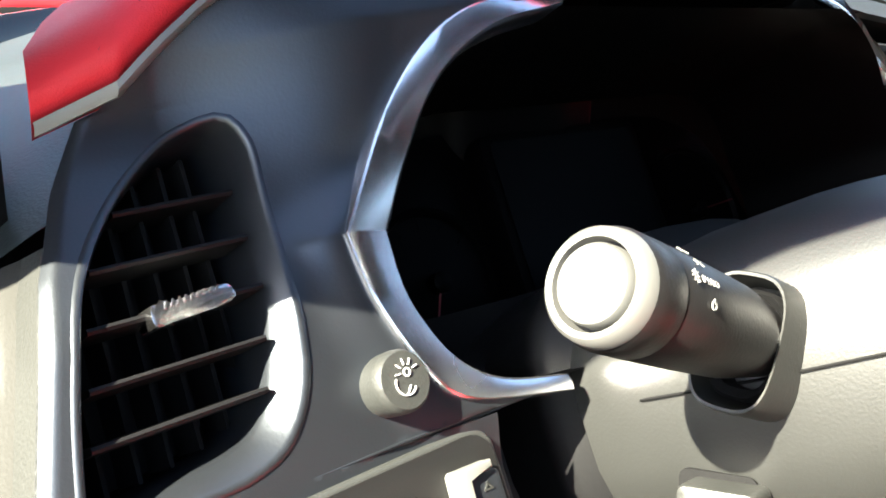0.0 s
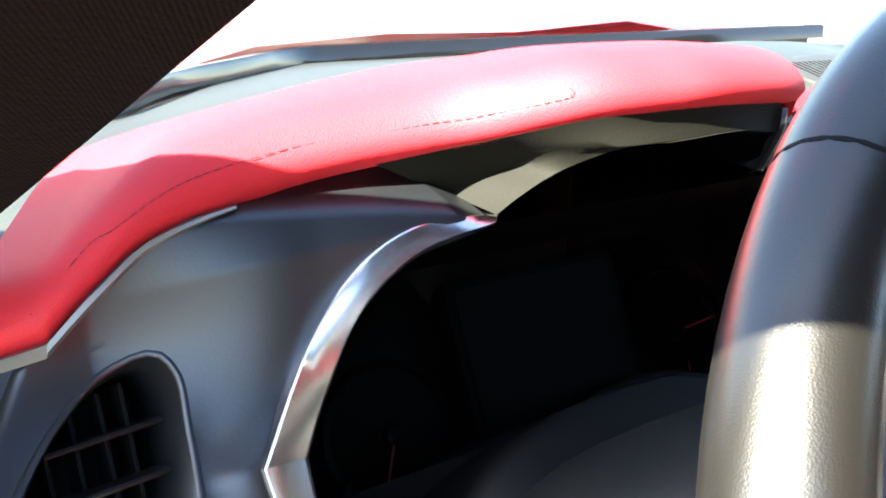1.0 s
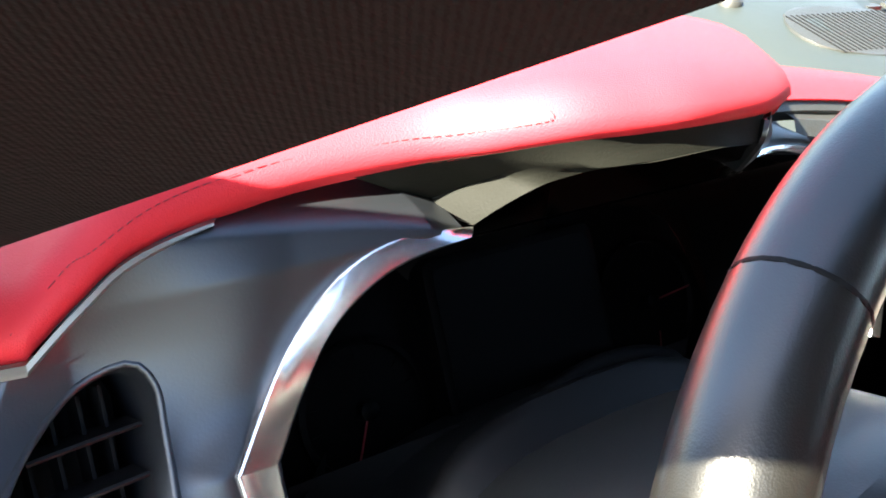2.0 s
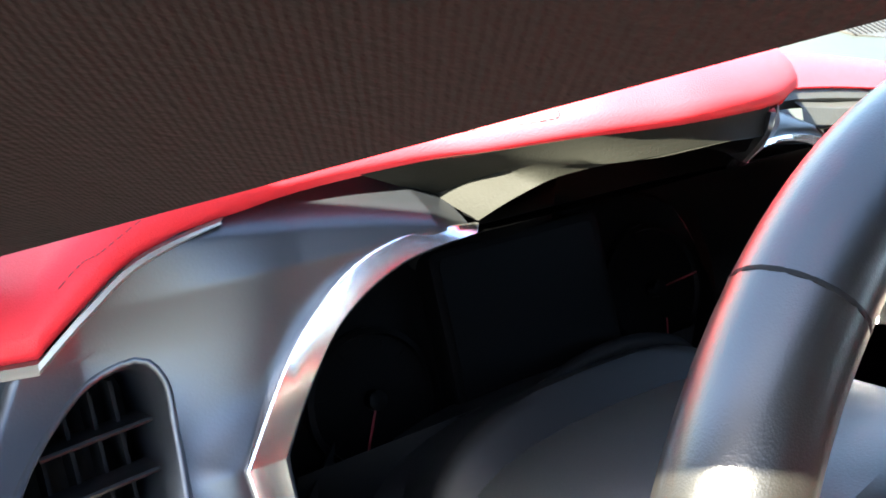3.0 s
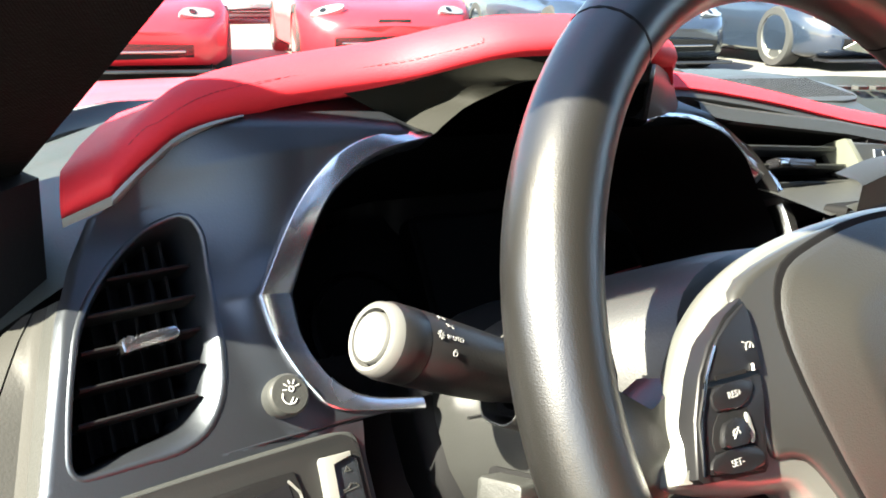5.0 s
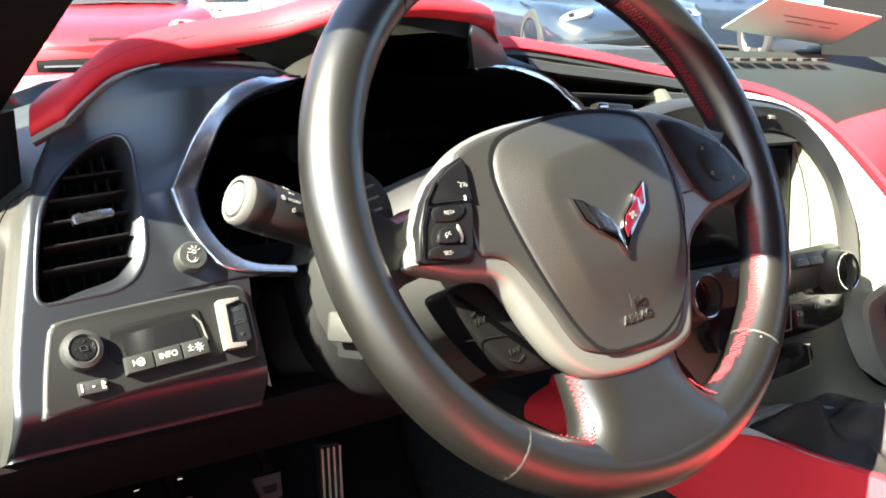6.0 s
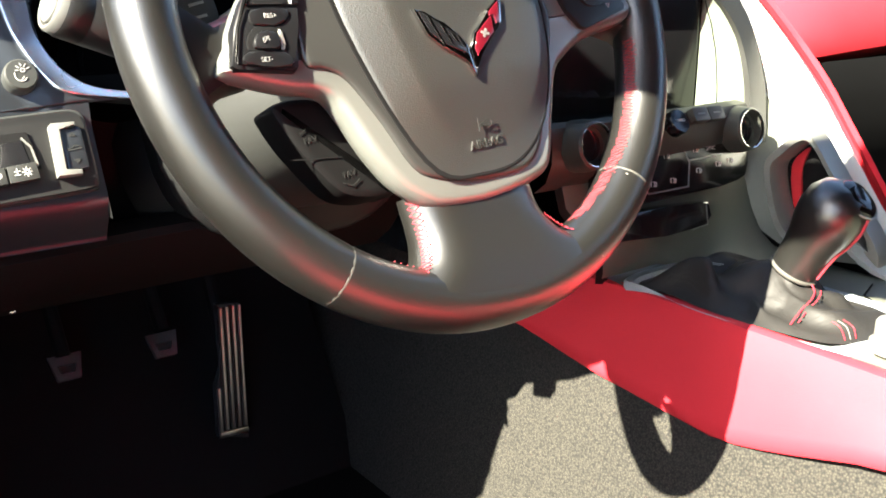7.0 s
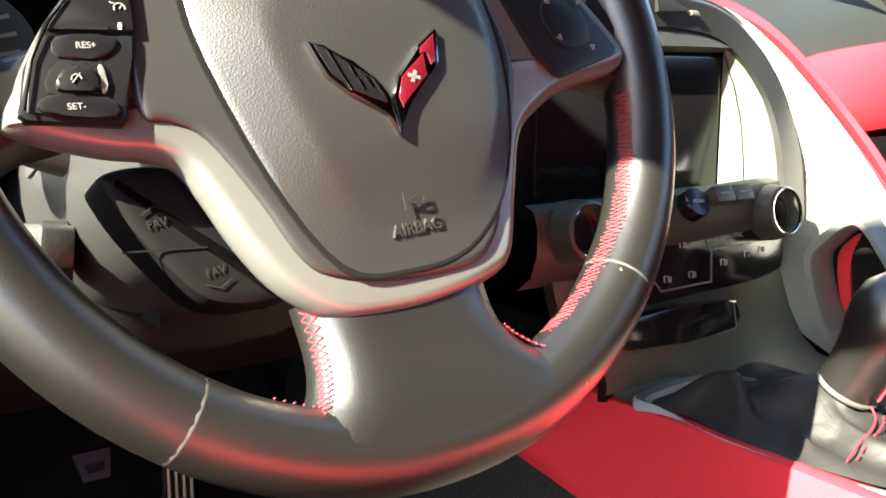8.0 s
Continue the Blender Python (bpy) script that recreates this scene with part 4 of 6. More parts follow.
part("shroud", loft([shroud(0.055, 0.040, 0.050, -0.034, sq=2.7), shroud(0.068, 0.046, 0.060, -0.040, sq=2.7), shroud(0.082, 0.050, 0.070, -0.070, sq=2.7), shroud(0.094, 0.052, 0.076, -0.110, sq=2.7), shroud(0.0985, 0.049, 0.078, -0.155, sq=2.7), shroud(0.099, 0.042, 0.079, -0.185, sq=2.7)], close_v=True, caps=True), SHROUD, col)
part("seam", tube(at(COL, [(-0.0825, 0.0, -0.070), (-0.0945, -0.001, -0.110), (-0.0990, -0.002, -0.155)]), 0.0006, 6), DARK, col)
GAITER = material("black gaiter rubber", (0.0030, 0.0030, 0.0033), 0.5, grain=0.1, spec=0.35)
part("gaiter", loft([shroud(*q, sq=2.8) for q in ((0.090, 0.036, 0.074, -0.172), (0.094, 0.044, 0.084, -0.186), (0.098, 0.0525, 0.092, -0.196), (0.1005, 0.0565, 0.0965, -0.201), (0.1005, 0.0565, 0.0975, -0.206), (0.098, 0.053, 0.096, -0.211), (0.094, 0.045, 0.09, -0.240), (0.11, 0.045, 0.10, -0.26))], close_v=True), GAITER, col, "black rubber gaiter round the column")
tl = part("adjuster_lever", slab(rect(-0.013, -0.010, 0.013, 0.010, 0.003), plane_at((-0.0985, 0.108, 0.6115), (0.25, -0.95, 0.1), (0.2, 0.05, 0.97)), -0.004, 0.012, 0.003), GREY, col, "squared adjuster button")
part("slot", slab(rect(-0.016, -0.020, 0.010, 0.013, 0.003), plane_at((-0.0945, 0.110, 0.6095), (0.25, -0.95, 0.1), (0.2, 0.05, 0.97)), -0.002, 0.002), DARK, tl)

STALK = material("black stalk plastic", (0.0062, 0.0058, 0.0058), 0.42, grain=0.15, scale=900)
SR = 0.92
st = thing("light_stalk", "black headlamp stalk with a pale round end cap", "stalk")
S0 = Vector((-0.1788, 0.0978, 0.7046))
S1 = S0 + Vector((0.9225, 0.067, -0.380)) * 0.1
ax = (S1 - S0).normalized()
sr = ax.cross(Vector((0, 0, 1))).normalized()
SM = plane_at(S0, sr, ax.cross(sr))
part("stalk_body", lathe([(0.0160, 0.004), (0.0172, 0.006), (0.0172, 0.0172), (0.01695, 0.0176), (0.01695, 0.0182), (0.0172, 0.0186), (0.0166, 0.045), (0.0156, 0.068), (0.0132, 0.084), (0.0105, 0.100)], SM @ Matrix.Diagonal((SR, SR, 1, 1)), 40), STALK, st)
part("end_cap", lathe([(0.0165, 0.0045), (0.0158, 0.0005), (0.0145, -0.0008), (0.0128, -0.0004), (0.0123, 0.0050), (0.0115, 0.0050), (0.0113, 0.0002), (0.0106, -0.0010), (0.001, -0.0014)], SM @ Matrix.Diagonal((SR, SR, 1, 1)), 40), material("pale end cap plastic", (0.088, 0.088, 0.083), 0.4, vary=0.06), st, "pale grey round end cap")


def on_stalk(ang, h):
    """A frame on the stalk's side: right runs round it, up along it towards the cap."""
    a = radians(ang)
    nrm = SM.to_3x3() @ Vector((math.cos(a), math.sin(a), 0))
    o = SM @ Vector((0.0171 * SR * math.cos(a), 0.0171 * SR * math.sin(a), h))
    return plane_at(o, ax, nrm.cross(ax))


def stalk_face(direction):
    d = SM.to_3x3().transposed() @ Vector(direction)
    return math.degrees(math.atan2(d.y, d.x))


PRINT = material("grey print", (0.19, 0.19, 0.185), 0.5, vary=0.05)
A0 = stalk_face((0, -0.80, 0.60))
UPW = 1 if (SM.to_3x3() @ Vector((math.cos(radians(A0 + 20)), math.sin(radians(A0 + 20)), 0))).z > 0.6 else -1
for h, da, kind in ((0.0225, 0, "lamp"), (0.0268, 0, "tri"), (0.0312, 0, "auto"), (0.0290, 20, "side"), (0.0265, 36, "side"), (0.0305, -22, "off")):
    f = on_stalk(A0 + UPW * da, h)
    if kind == "auto":
        bm = moved(lettering("AUTO", 0.0029, 0.0001), f @ Matrix.Translation((0, 0, 0.0002)))
    else:
        lines = {"lamp": [ringline(0, 0, 0.0010, 8)] + [[(0.0015 * math.cos(a), 0.0015 * math.sin(a)), (0.0022 * math.cos(a), 0.0022 * math.sin(a))] for a in (radians(45 * q) for q in range(8))],
                 "tri": [[(-0.0007, -0.0009), (0.0009, 0), (-0.0007, 0.0009), (-0.0007, -0.0009)]],
                 "side": [[(-0.002, -0.001), (-0.0004, 0)], [(-0.002, 0.001), (-0.0004, 0)], [(0.0004, 0), (0.002, 0.001)], [(0.0004, 0), (0.002, -0.001)]],
                 "off": [ringline(0, 0, 0.0014, 10), [(0, 0.0005), (0, 0.0019)]]}[kind]
        bm = strokes([[(u * 0.8, v * 0.8) for u, v in q] for q in lines], f, 0.0003, 0.0002)
    part("mark", bm, PRINT, st)


def squared(profile, m_, sq=3.2, n=40):
    """A turned body with a rounded-square section."""
    def pt(r_, h, w):
        c_, s_ = math.cos(w), math.sin(w)
        return m_ @ Vector((r_ * math.copysign(abs(c_) ** (2 / sq), c_), r_ * math.copysign(abs(s_) ** (2 / sq), s_), h))

    return loft([[pt(r_, h, 2 * math.pi * k / n) for k in range(n)] for r_, h in profile], close_v=True)


OVAL = SM @ Matrix.Translation((0, 0.002, -0.006)) @ Matrix.Diagonal((0.57, 0.90, 1, 1))
part("sleeve_rim", squared([(0.0240, 0.125), (0.0240, 0.0860), (0.0234, 0.0845), (0.0224, 0.0846), (0.0216, 0.0870), (0.0210, 0.100), (0.0150, 0.108)], OVAL), SHROUD, col, "rounded-square collar where the stalk enters")
part("stalk_sleeve", squared([(0.0150, 0.108), (0.0185, 0.102), (0.0190, 0.0925), (0.0178, 0.0905), (0.0150, 0.0930), (0.0140, 0.108)], OVAL), DARK, col, "dark rubber sleeve inside the collar")

# ---- steering wheel ----
wh = thing("steering_wheel", "black leather steering wheel with silver-framed spokes", "steering wheel")
RW, RT = 0.1642, 0.0163


def rim_piece(a0, a1, n=28):
    rows = []
    for k in range(n + 1):
        a = radians(a0 + (a1 - a0) * k / n)
        d = (a0 + (a1 - a0) * k / n) % 360
        # thumb rests swell the rim above the side spokes
        sw = 1 + 0.03 * (math.exp(-((d - 150) / 14) ** 2) + math.exp(-((d - 30) / 14) ** 2)) + 0.05 * math.exp(-((d - 270) / 40) ** 2)
        ring_ = []
        for q in range(18):
            w = 2 * math.pi * q / 18
            r_ = RT * sw
            rr = RW + r_ * math.cos(w) * 1.0
            ring_.append(WHEEL @ Vector((rr * math.cos(a), rr * math.sin(a), r_ * 1.06 * math.sin(w))))
        rows.append(ring_)
    return loft(rows, close_v=True, caps=True)


for nm, a0, a1 in (("upper_grip", 54.2, 125.8), ("left_grip", 126.2, 229.75), ("lower_grip", 230.25, 310.75), ("right_grip", 311.25, 413.8)):
    part(nm, rim_piece(a0, a1), HIDE, wh)
for a in (54, 126, 230, 311):
    w = radians(a)
    o = WHEEL @ Vector((RW * math.cos(w), RW * math.sin(w), 0))
    t = WHEEL.to_3x3() @ Vector((-math.sin(w), math.cos(w), 0))
    n_ = WHEEL.to_3x3() @ Vector((0, 0, 1))
    fm = plane_at(o, n_.cross(t).normalized(), n_)
    part("seam_band", lathe([(RT * 1.004, -0.0007), (RT * 1.012, 0.0), (RT * 1.004, 0.0007)], fm @ Matrix.Diagonal((1, 1.06, 1, 1)), 24), DARK if a < 200 else SEAMGREY, wh)
# red lacing on the inner side of the right grip, top right and beside the lower spoke
def on_rim(deg, tube_deg, lift=0.0006):
    a, w = radians(deg), radians(tube_deg)
    r_ = RT * 1.03 + lift
    return WHEEL @ Vector(((RW + r_ * math.cos(w)) * math.cos(a), (RW + r_ * math.cos(w)) * math.sin(a), r_ * 1.06 * math.sin(w)))


for d0, d1, step in ((-67, -15, 0.85), (12, 53, 1.1)):
    bm = bmesh.new()
    d = d0
    wob = random.Random(d0)
    while d < d1:
        e0, e1 = wob.uniform(-0.25, 0.25), wob.uniform(-4, 4)
        mid_ = float(np.interp(d, [-66, -52, -40, -15, 14, 32, 49], [172, 163, 158, 160, 184, 180, 170])) + e1
        tube([on_rim(d + e0, mid_ - 13), on_rim(d + 0.5, mid_, 0.0004), on_rim(d + 0.9, mid_ + 12)], 0.0002, 5, bm)
        tube([on_rim(d + 1.2, mid_ - 12), on_rim(d + 0.5, mid_ + 1, 0.0004), on_rim(d + e0, mid_ + 11)], 0.0002, 5, bm)
        d += step
    tagged(part("lacing", bm, STITCH, wh, "red cross lacing on the inner rim"), kind="stuff")
bm = bmesh.new()
for k in range(5):
    d = 240 + 1.5 * k
    tube([on_rim(d, 160), on_rim(d + 0.7, 170)], 0.00035, 5, bm)
tagged(part("lacing", bm, STITCH, wh, "red stitches on the lower inner rim"), kind="stuff")

# silver spoke frame
shell = smooth2([(-0.1390, -0.0155), (-0.1370, -0.0218), (-0.111, -0.0325), (-0.089, -0.0385), (-0.081, -0.0515), (-0.0725, -0.073), (-0.0605, -0.093), (-0.042, -0.1075), (-0.020, -0.1118), (0.005, -0.1118), (0.031, -0.108), (0.0455, -0.1005), (0.058, -0.074), (0.070, -0.050), (0.0862, -0.0388), (0.1056, -0.0315), (0.138, -0.0265), (0.1480, -0.0205), (0.146, -0.009), (0.1227, 0.0206), (0.0811, 0.0395), (0.038, 0.0475), (-0.007, 0.0495), (-0.052, 0.0475), (-0.0822, 0.0408), (-0.1035, 0.0297), (-0.1180, 0.0165), (-0.1300, 0.000)], 5)
part("spoke_frame", pillow(shell, WHEEL, [(0.003, -0.004), (0.001, 0.001), (0.0003, 0.005), (0.0012, 0.0088), (0.0028, 0.0118), (0.0048, 0.0134), (0.007, 0.0139)]), SPOKESILVER, wh, "satin silver spoke frame", sharp=50)
# dark satin shell round the airbag
hubs = smooth2([(-0.090, 0.0345), (-0.05, 0.0445), (0, 0.0468), (0.04, 0.0445), (0.060, 0.0385), (0.067, 0.0230), (0.0725, -0.0050), (0.0715, -0.0230), (0.0615, -0.0452), (0.0470, -0.0734), (0.0350, -0.0920), (0.0200, -0.1000), (-0.0131, -0.0995), (-0.039, -0.0930), (-0.0520, -0.0840), (-0.0631, -0.058), (-0.0758, -0.0337), (-0.0863, -0.0265), (-0.0960, -0.0230), (-0.0965, -0.008), (-0.094, 0.010)], 4)
part("hub_shell", pillow(hubs, WHEEL, [(0.0, 0.008), (0.0, 0.0132), (0.0006, 0.0150), (0.002, 0.0160), (0.004, 0.0162)]), SATIN, wh)
for sgn in (-1, 1):
    part("spoke_grip", loft([[WHEEL @ Vector((sgn * x, y, c)) for y, c in ((b0, -0.014), (b0 + 0.001, -0.004), (b0 + 0.005, 0.003), ((b0 + b1) / 2, 0.008), (b1 - 0.005, 0.003), (b1 - 0.001, -0.004), (b1, -0.014))] for x, b0, b1 in ((0.118, -0.024, 0.014), (0.132, -0.026, 0.010), (0.146, -0.032, 0.022), (0.158, -0.044, 0.040))]), HIDE, wh)
# leather lower spoke that runs into the rim
LE = curve([(-0.0525, -0.098, 0), (-0.0525, -0.115, 0), (-0.0542, -0.127, 0), (-0.0595, -0.1365, 0), (-0.074, -0.146, 0)], 5)
RE = curve([(0.0360, -0.100, 0), (0.0350, -0.117, 0), (0.0370, -0.127, 0), (0.0450, -0.1365, 0), (0.062, -0.147, 0)], 5)
wl, wr = math.atan2(LE[-1].y, LE[-1].x), math.atan2(RE[-1].y, RE[-1].x)
ss = [0.0, 0.008, 0.025, 0.05, 0.09, 0.14, 0.22, 0.32, 0.42, 0.5, 0.58, 0.68, 0.78, 0.86, 0.91, 0.95, 0.975, 0.992, 1.0]
rows = []
for j, (a, b) in enumerate(zip(LE, RE)):
    t_ = j / (len(LE) - 1)
    row = []
    for s in ss:
        top_p = LE[0].lerp(RE[0], s)
        w = wl + (wr - wl) * s
        arc = Vector((0.164 * math.cos(w), 0.164 * math.sin(w), 0))
        p = a.lerp(b, s) + (top_p - LE[0].lerp(RE[0], s)) * (1 - t_) + (arc - LE[-1].lerp(RE[-1], s)) * t_ ** 1.5
        e = min(s, 1 - s) * (b - a).length / 0.021
        drop = 0.019 * (1 - math.sqrt(max(0.0, 1 - (1 - min(e, 1.0)) ** 2)))
        row.append(WHEEL @ Vector((p.x, p.y, 0.0105 + 0.0073 * t_ * t_ * (3 - 2 * t_) - drop)))
    rows.append([WHEEL @ Vector((a.x + 0.004, a.y, -0.016))] + row + [WHEEL @ Vector((b.x - 0.004, b.y, -0.016))])
part("lower_spoke", loft(rows), HIDE, wh, sharp=60)
for edge_, sg in ((LE, 1), (RE, -1)):
    bm = bmesh.new()
    lines = []
    for d, drop in ((0.0010, 0.0140), (0.0042, 0.0075)):
        lines.append([WHEEL @ Vector((q.x + sg * d, q.y, 0.0113 + 0.0073 * (i / 20) ** 2 * (3 - i / 10) - drop)) for i, q in enumerate(edge_)])
    lo_, hi_ = (curve(ln[1 if sg > 0 else 10:18], 2) for ln in lines)
    for i in range(0, len(lo_) - 2, 2):
        tube([lo_[i], hi_[i + 2]], 0.0003, 5, bm)
        tube([hi_[i], lo_[i + 2]], 0.0003, 5, bm)
    tagged(part("spoke_lacing", bm, STITCH, wh, "red cross lacing on the lower spoke"), kind="stuff")

# airbag cover: a domed shield that falls away towards its foot
def bag_fall(b):
    return float(np.interp(b, [-0.10, -0.081, -0.070, -0.045, -0.006, 0.05], [0.0160, 0.0150, 0.0131, 0.0072, 0.0038, 0.0030]))


def crest(pts):
    """Emblem outlines, moved to where the badge sits on the cover."""
    return [(x + 0.002 - 0.075 * (y + 0.006), y + 0.001) for x, y in pts]


bag = smooth2([(-0.0720, 0.008), (-0.065, 0.034), (-0.040, 0.0425), (0, 0.0455), (0.040, 0.0410), (0.060, 0.030), (0.0665, -0.004), (0.0615, -0.040), (0.045, -0.074), (0.020, -0.0935), (-0.010, -0.0965), (-0.038, -0.0895), (-0.0580, -0.050)], 4)
rows = []
for k, c in ((1.0, 0.010), (0.997, 0.0150), (0.985, 0.0166), (0.95, 0.0186), (0.75, 0.0296), (0.715, 0.0308), (0.66, 0.0316), (0.35, 0.0325), (0.10, 0.0328)):
    ring_ = [(0.016 + (p[0] - 0.016) * k, -0.036 + (p[1] + 0.036) * k) for p in bag]
    rows.append([WHEEL @ Vector((a, b, c - bag_fall(b) * clamp((c - 0.0166) / 0.0162))) for a, b in ring_])
part("airbag_gap", pillow([(0.016 + (a - 0.016) * 1.022, -0.036 + (b + 0.036) * 1.018) for a, b in bag], WHEEL, [(0, 0.010), (0, 0.0164), (0.0004, 0.0166), (0.001, 0.0166)]), DARK, wh, "dark gap round the airbag cover")
part("airbag_cover", loft(rows, close_v=True, caps=True), BAGSKIN, wh, "grained charcoal airbag cover")
DEEPRED = material("dark red enamel", (0.075, 0.004, 0.009), 0.15, vary=0.1)
DARKCHROME = material("dark chrome", (0.42, 0.41, 0.40), 0.10, metal=1.0, vary=0.1)
EM = WHEEL @ Matrix.Translation((0, 0, 0.0288)) @ pose(0, 0, 0, 4.4, 0, 0)
left_wing = [(-0.0366, -0.0066), (-0.0303, -0.0092), (-0.0236, -0.0132), (-0.0206, -0.0167), (-0.0126, -0.0226), (-0.0086, -0.0300), (-0.0083, -0.0467), (-0.0117, -0.0365), (-0.0249, -0.0286), (-0.0322, -0.0213), (-0.0343, -0.0142)]
right_wing = [(0.0220, -0.0061), (0.0108, -0.0126), (0.0094, -0.0162), (-0.0017, -0.0231), (-0.0070, -0.0320), (-0.0079, -0.0467), (-0.0013, -0.0349), (0.0129, -0.0254), (0.0144, -0.0226), (0.0189, -0.0203), (0.0228, -0.0071)]
lw = part("emblem", slab(crest(left_wing), EM, -0.002, 0.0024, 0.0009), DARKCHROME, wh, "chrome wing-shaped emblem half")
part("inlay", slab(crest([(-0.0345, -0.0085), (-0.0300, -0.0106), (-0.0214, -0.0176), (-0.0136, -0.0237), (-0.0104, -0.0300), (-0.0110, -0.0335), (-0.0240, -0.0270), (-0.0306, -0.0203), (-0.0326, -0.0142)]), EM, 0.0018, 0.0029, 0.0002), GLOSS, lw)
for q in ([(-0.0295, -0.0116), (-0.0247, -0.0268)], [(-0.0222, -0.0178), (-0.0213, -0.0212)], [(-0.0202, -0.0235), (-0.0193, -0.0268)], [(-0.0167, -0.0230), (-0.0155, -0.0262)], [(-0.0136, -0.0240), (-0.0112, -0.0300)]):
    part("bar", strokes([crest(q)], EM, 0.0009, 0.0029), CHROME, lw)
rw = part("emblem", slab(crest(right_wing), EM, -0.002, 0.0024, 0.0009), DARKCHROME, wh, "chrome wing-shaped emblem half with red panels")
part("inlay", slab(crest([(0.0125, -0.0158), (-0.0004, -0.0240), (-0.0046, -0.0315), (-0.0042, -0.0362), (-0.0024, -0.0338), (0.0112, -0.0247)]), EM, 0.0018, 0.0029, 0.0002), DEEPRED, rw, "dark red enamel panel")
part("inlay", slab(crest([(0.0200, -0.0085), (0.0122, -0.0132), (0.0112, -0.0157), (0.0150, -0.0150), (0.0148, -0.0205), (0.0172, -0.0195)]), EM, 0.0018, 0.0029, 0.0002), DEEPRED, rw, "dark red enamel panel")
part("bar", strokes([crest([(0.0036, -0.0262), (0.0056, -0.0232)])], EM, 0.0014, 0.0029), SILVER, rw)
part("bar", strokes([crest([(0.0028, -0.0240), (0.0066, -0.0254)])], EM, 0.0014, 0.0029), SILVER, rw)
tx = WHEEL @ Matrix.Translation((-0.0025, -0.0809, 0.0180)) @ pose(0, 0, 0, 9, 0, 0)
part("letters", moved(lettering("AIRBAG", 0.0067, 0.0007, 0.0001), tx), BAGSKIN, wh, "raised moulded letters")
part("horn_symbol", strokes([[(-0.0050, 0.0030), (-0.0050, -0.0030)], [(-0.0040, 0.0), (0.0010, 0.0016), (0.0042, 0.0016), (0.0042, -0.0014), (0.0010, -0.0014), (-0.0040, 0.0)]], WHEEL @ Matrix.Translation((-0.0020, -0.0705, 0.0212)) @ pose(0, 0, 0, 9, 0, 0), 0.0008), BAGSKIN, wh)

# left switch pod
pod = part("left_switch_pod", slab([(-0.1355, -0.0180), (-0.1290, -0.0005), (-0.1208, 0.0120), (-0.1128, 0.0206), (-0.1010, 0.0280), (-0.0900, 0.0318), (-0.0886, 0.0260), (-0.0945, 0.0020), (-0.1015, -0.0240), (-0.1042, -0.0258), (-0.1335, -0.0202)], WHEEL, 0.010, 0.0175, 0.0012), PODBLACK, wh, "gloss black cruise switch pod")
part("cruise_button", slab([(-0.1205, 0.0094), (-0.1160, 0.0155), (-0.1090, 0.0212), (-0.1008, 0.0262), (-0.0905, 0.0298), (-0.0898, 0.0240), (-0.0920, 0.0068)], WHEEL, 0.0172, 0.0188, 0.0008), PODBLACK, pod)
part("edge_line", strokes([[(-0.1338, -0.0172), (-0.1276, -0.0008), (-0.1196, 0.0114), (-0.1120, 0.0194)]], WHEEL, 0.0007, 0.0190), CHROME, pod, "fine bright line along the pod")
part("button_line", strokes([[(-0.1156, 0.0096), (-0.1017, 0.0083)]], WHEEL, 0.0014, 0.0189), DARK, pod)
part("lamp", strokes([[(-0.0969, 0.0078), (-0.0966, 0.0092)]], WHEEL, 0.0010, 0.0190), WHITE, pod)
part("rocker_plate", slab([(-0.1330, -0.0178), (-0.1285, -0.0020), (-0.1215, 0.0076), (-0.0928, 0.0052), (-0.0950, -0.0020), (-0.1030, -0.0235), (-0.1055, -0.0244)], WHEEL, 0.0172, 0.0183, 0.0006), PODBLACK, pod)
part("rocker_recess", slab(smooth2([(-0.1195, -0.0018), (-0.1057, -0.0030), (-0.1060, -0.0146), (-0.1255, -0.0122)], 3), WHEEL, 0.0180, 0.0186, 0.0003), DARK, pod)
for o_ in ([(-0.1180, 0.0066), (-0.0995, 0.0050), (-0.1045, -0.0016), (-0.1195, -0.0006)], [(-0.1255, -0.0132), (-0.1070, -0.0156), (-0.1060, -0.0228), (-0.1285, -0.0186)]):
    part("rocker_pad", slab(smooth2(o_, 3), WHEEL, 0.0180, 0.0193, 0.0009), PODBLACK, pod)
rk = part("rocker", slab(smooth2([(-0.1190, -0.0050), (-0.1140, -0.0046), (-0.1098, -0.0056), (-0.1090, -0.0100), (-0.1094, -0.0134), (-0.1160, -0.0130), (-0.1225, -0.0118), (-0.1218, -0.0085)], 2), WHEEL, 0.0180, 0.0206, 0.0014), PODBLACK, pod)
part("rocker_edge", slab(smooth2([(-0.1076, -0.0050), (-0.1062, -0.0046), (-0.1056, -0.0090), (-0.1066, -0.0138), (-0.1084, -0.0142), (-0.1078, -0.0095)], 2), WHEEL, 0.0180, 0.0194, 0.0005), SILVER, pod)
part("symbol", strokes([ringline(-0.1160, -0.0092, 0.0016, 8, 0, 180), [(-0.1175, -0.0102), (-0.1145, -0.0074)]], WHEEL, 0.00035, 0.0207), PRINT, rk)
for s_, x, y in (("RES+", -0.1097, 0.0026), ("SET-", -0.1178, -0.0180)):
    part("letters", moved(lettering(s_, 0.0032, 0.0001), WHEEL @ Matrix.Translation((x, y, 0.0194)) @ pose(0, 0, 0, 0, 0, -4)), PRINT, pod)
part("symbol", strokes([ringline(-0.0952, 0.0150, 0.0019, 8, -10, 190), [(-0.0952, 0.0150), (-0.0940, 0.0164)], [(-0.0980, 0.0175), (-0.0968, 0.0169)]], WHEEL, 0.0004, 0.0189), PRINT, pod)
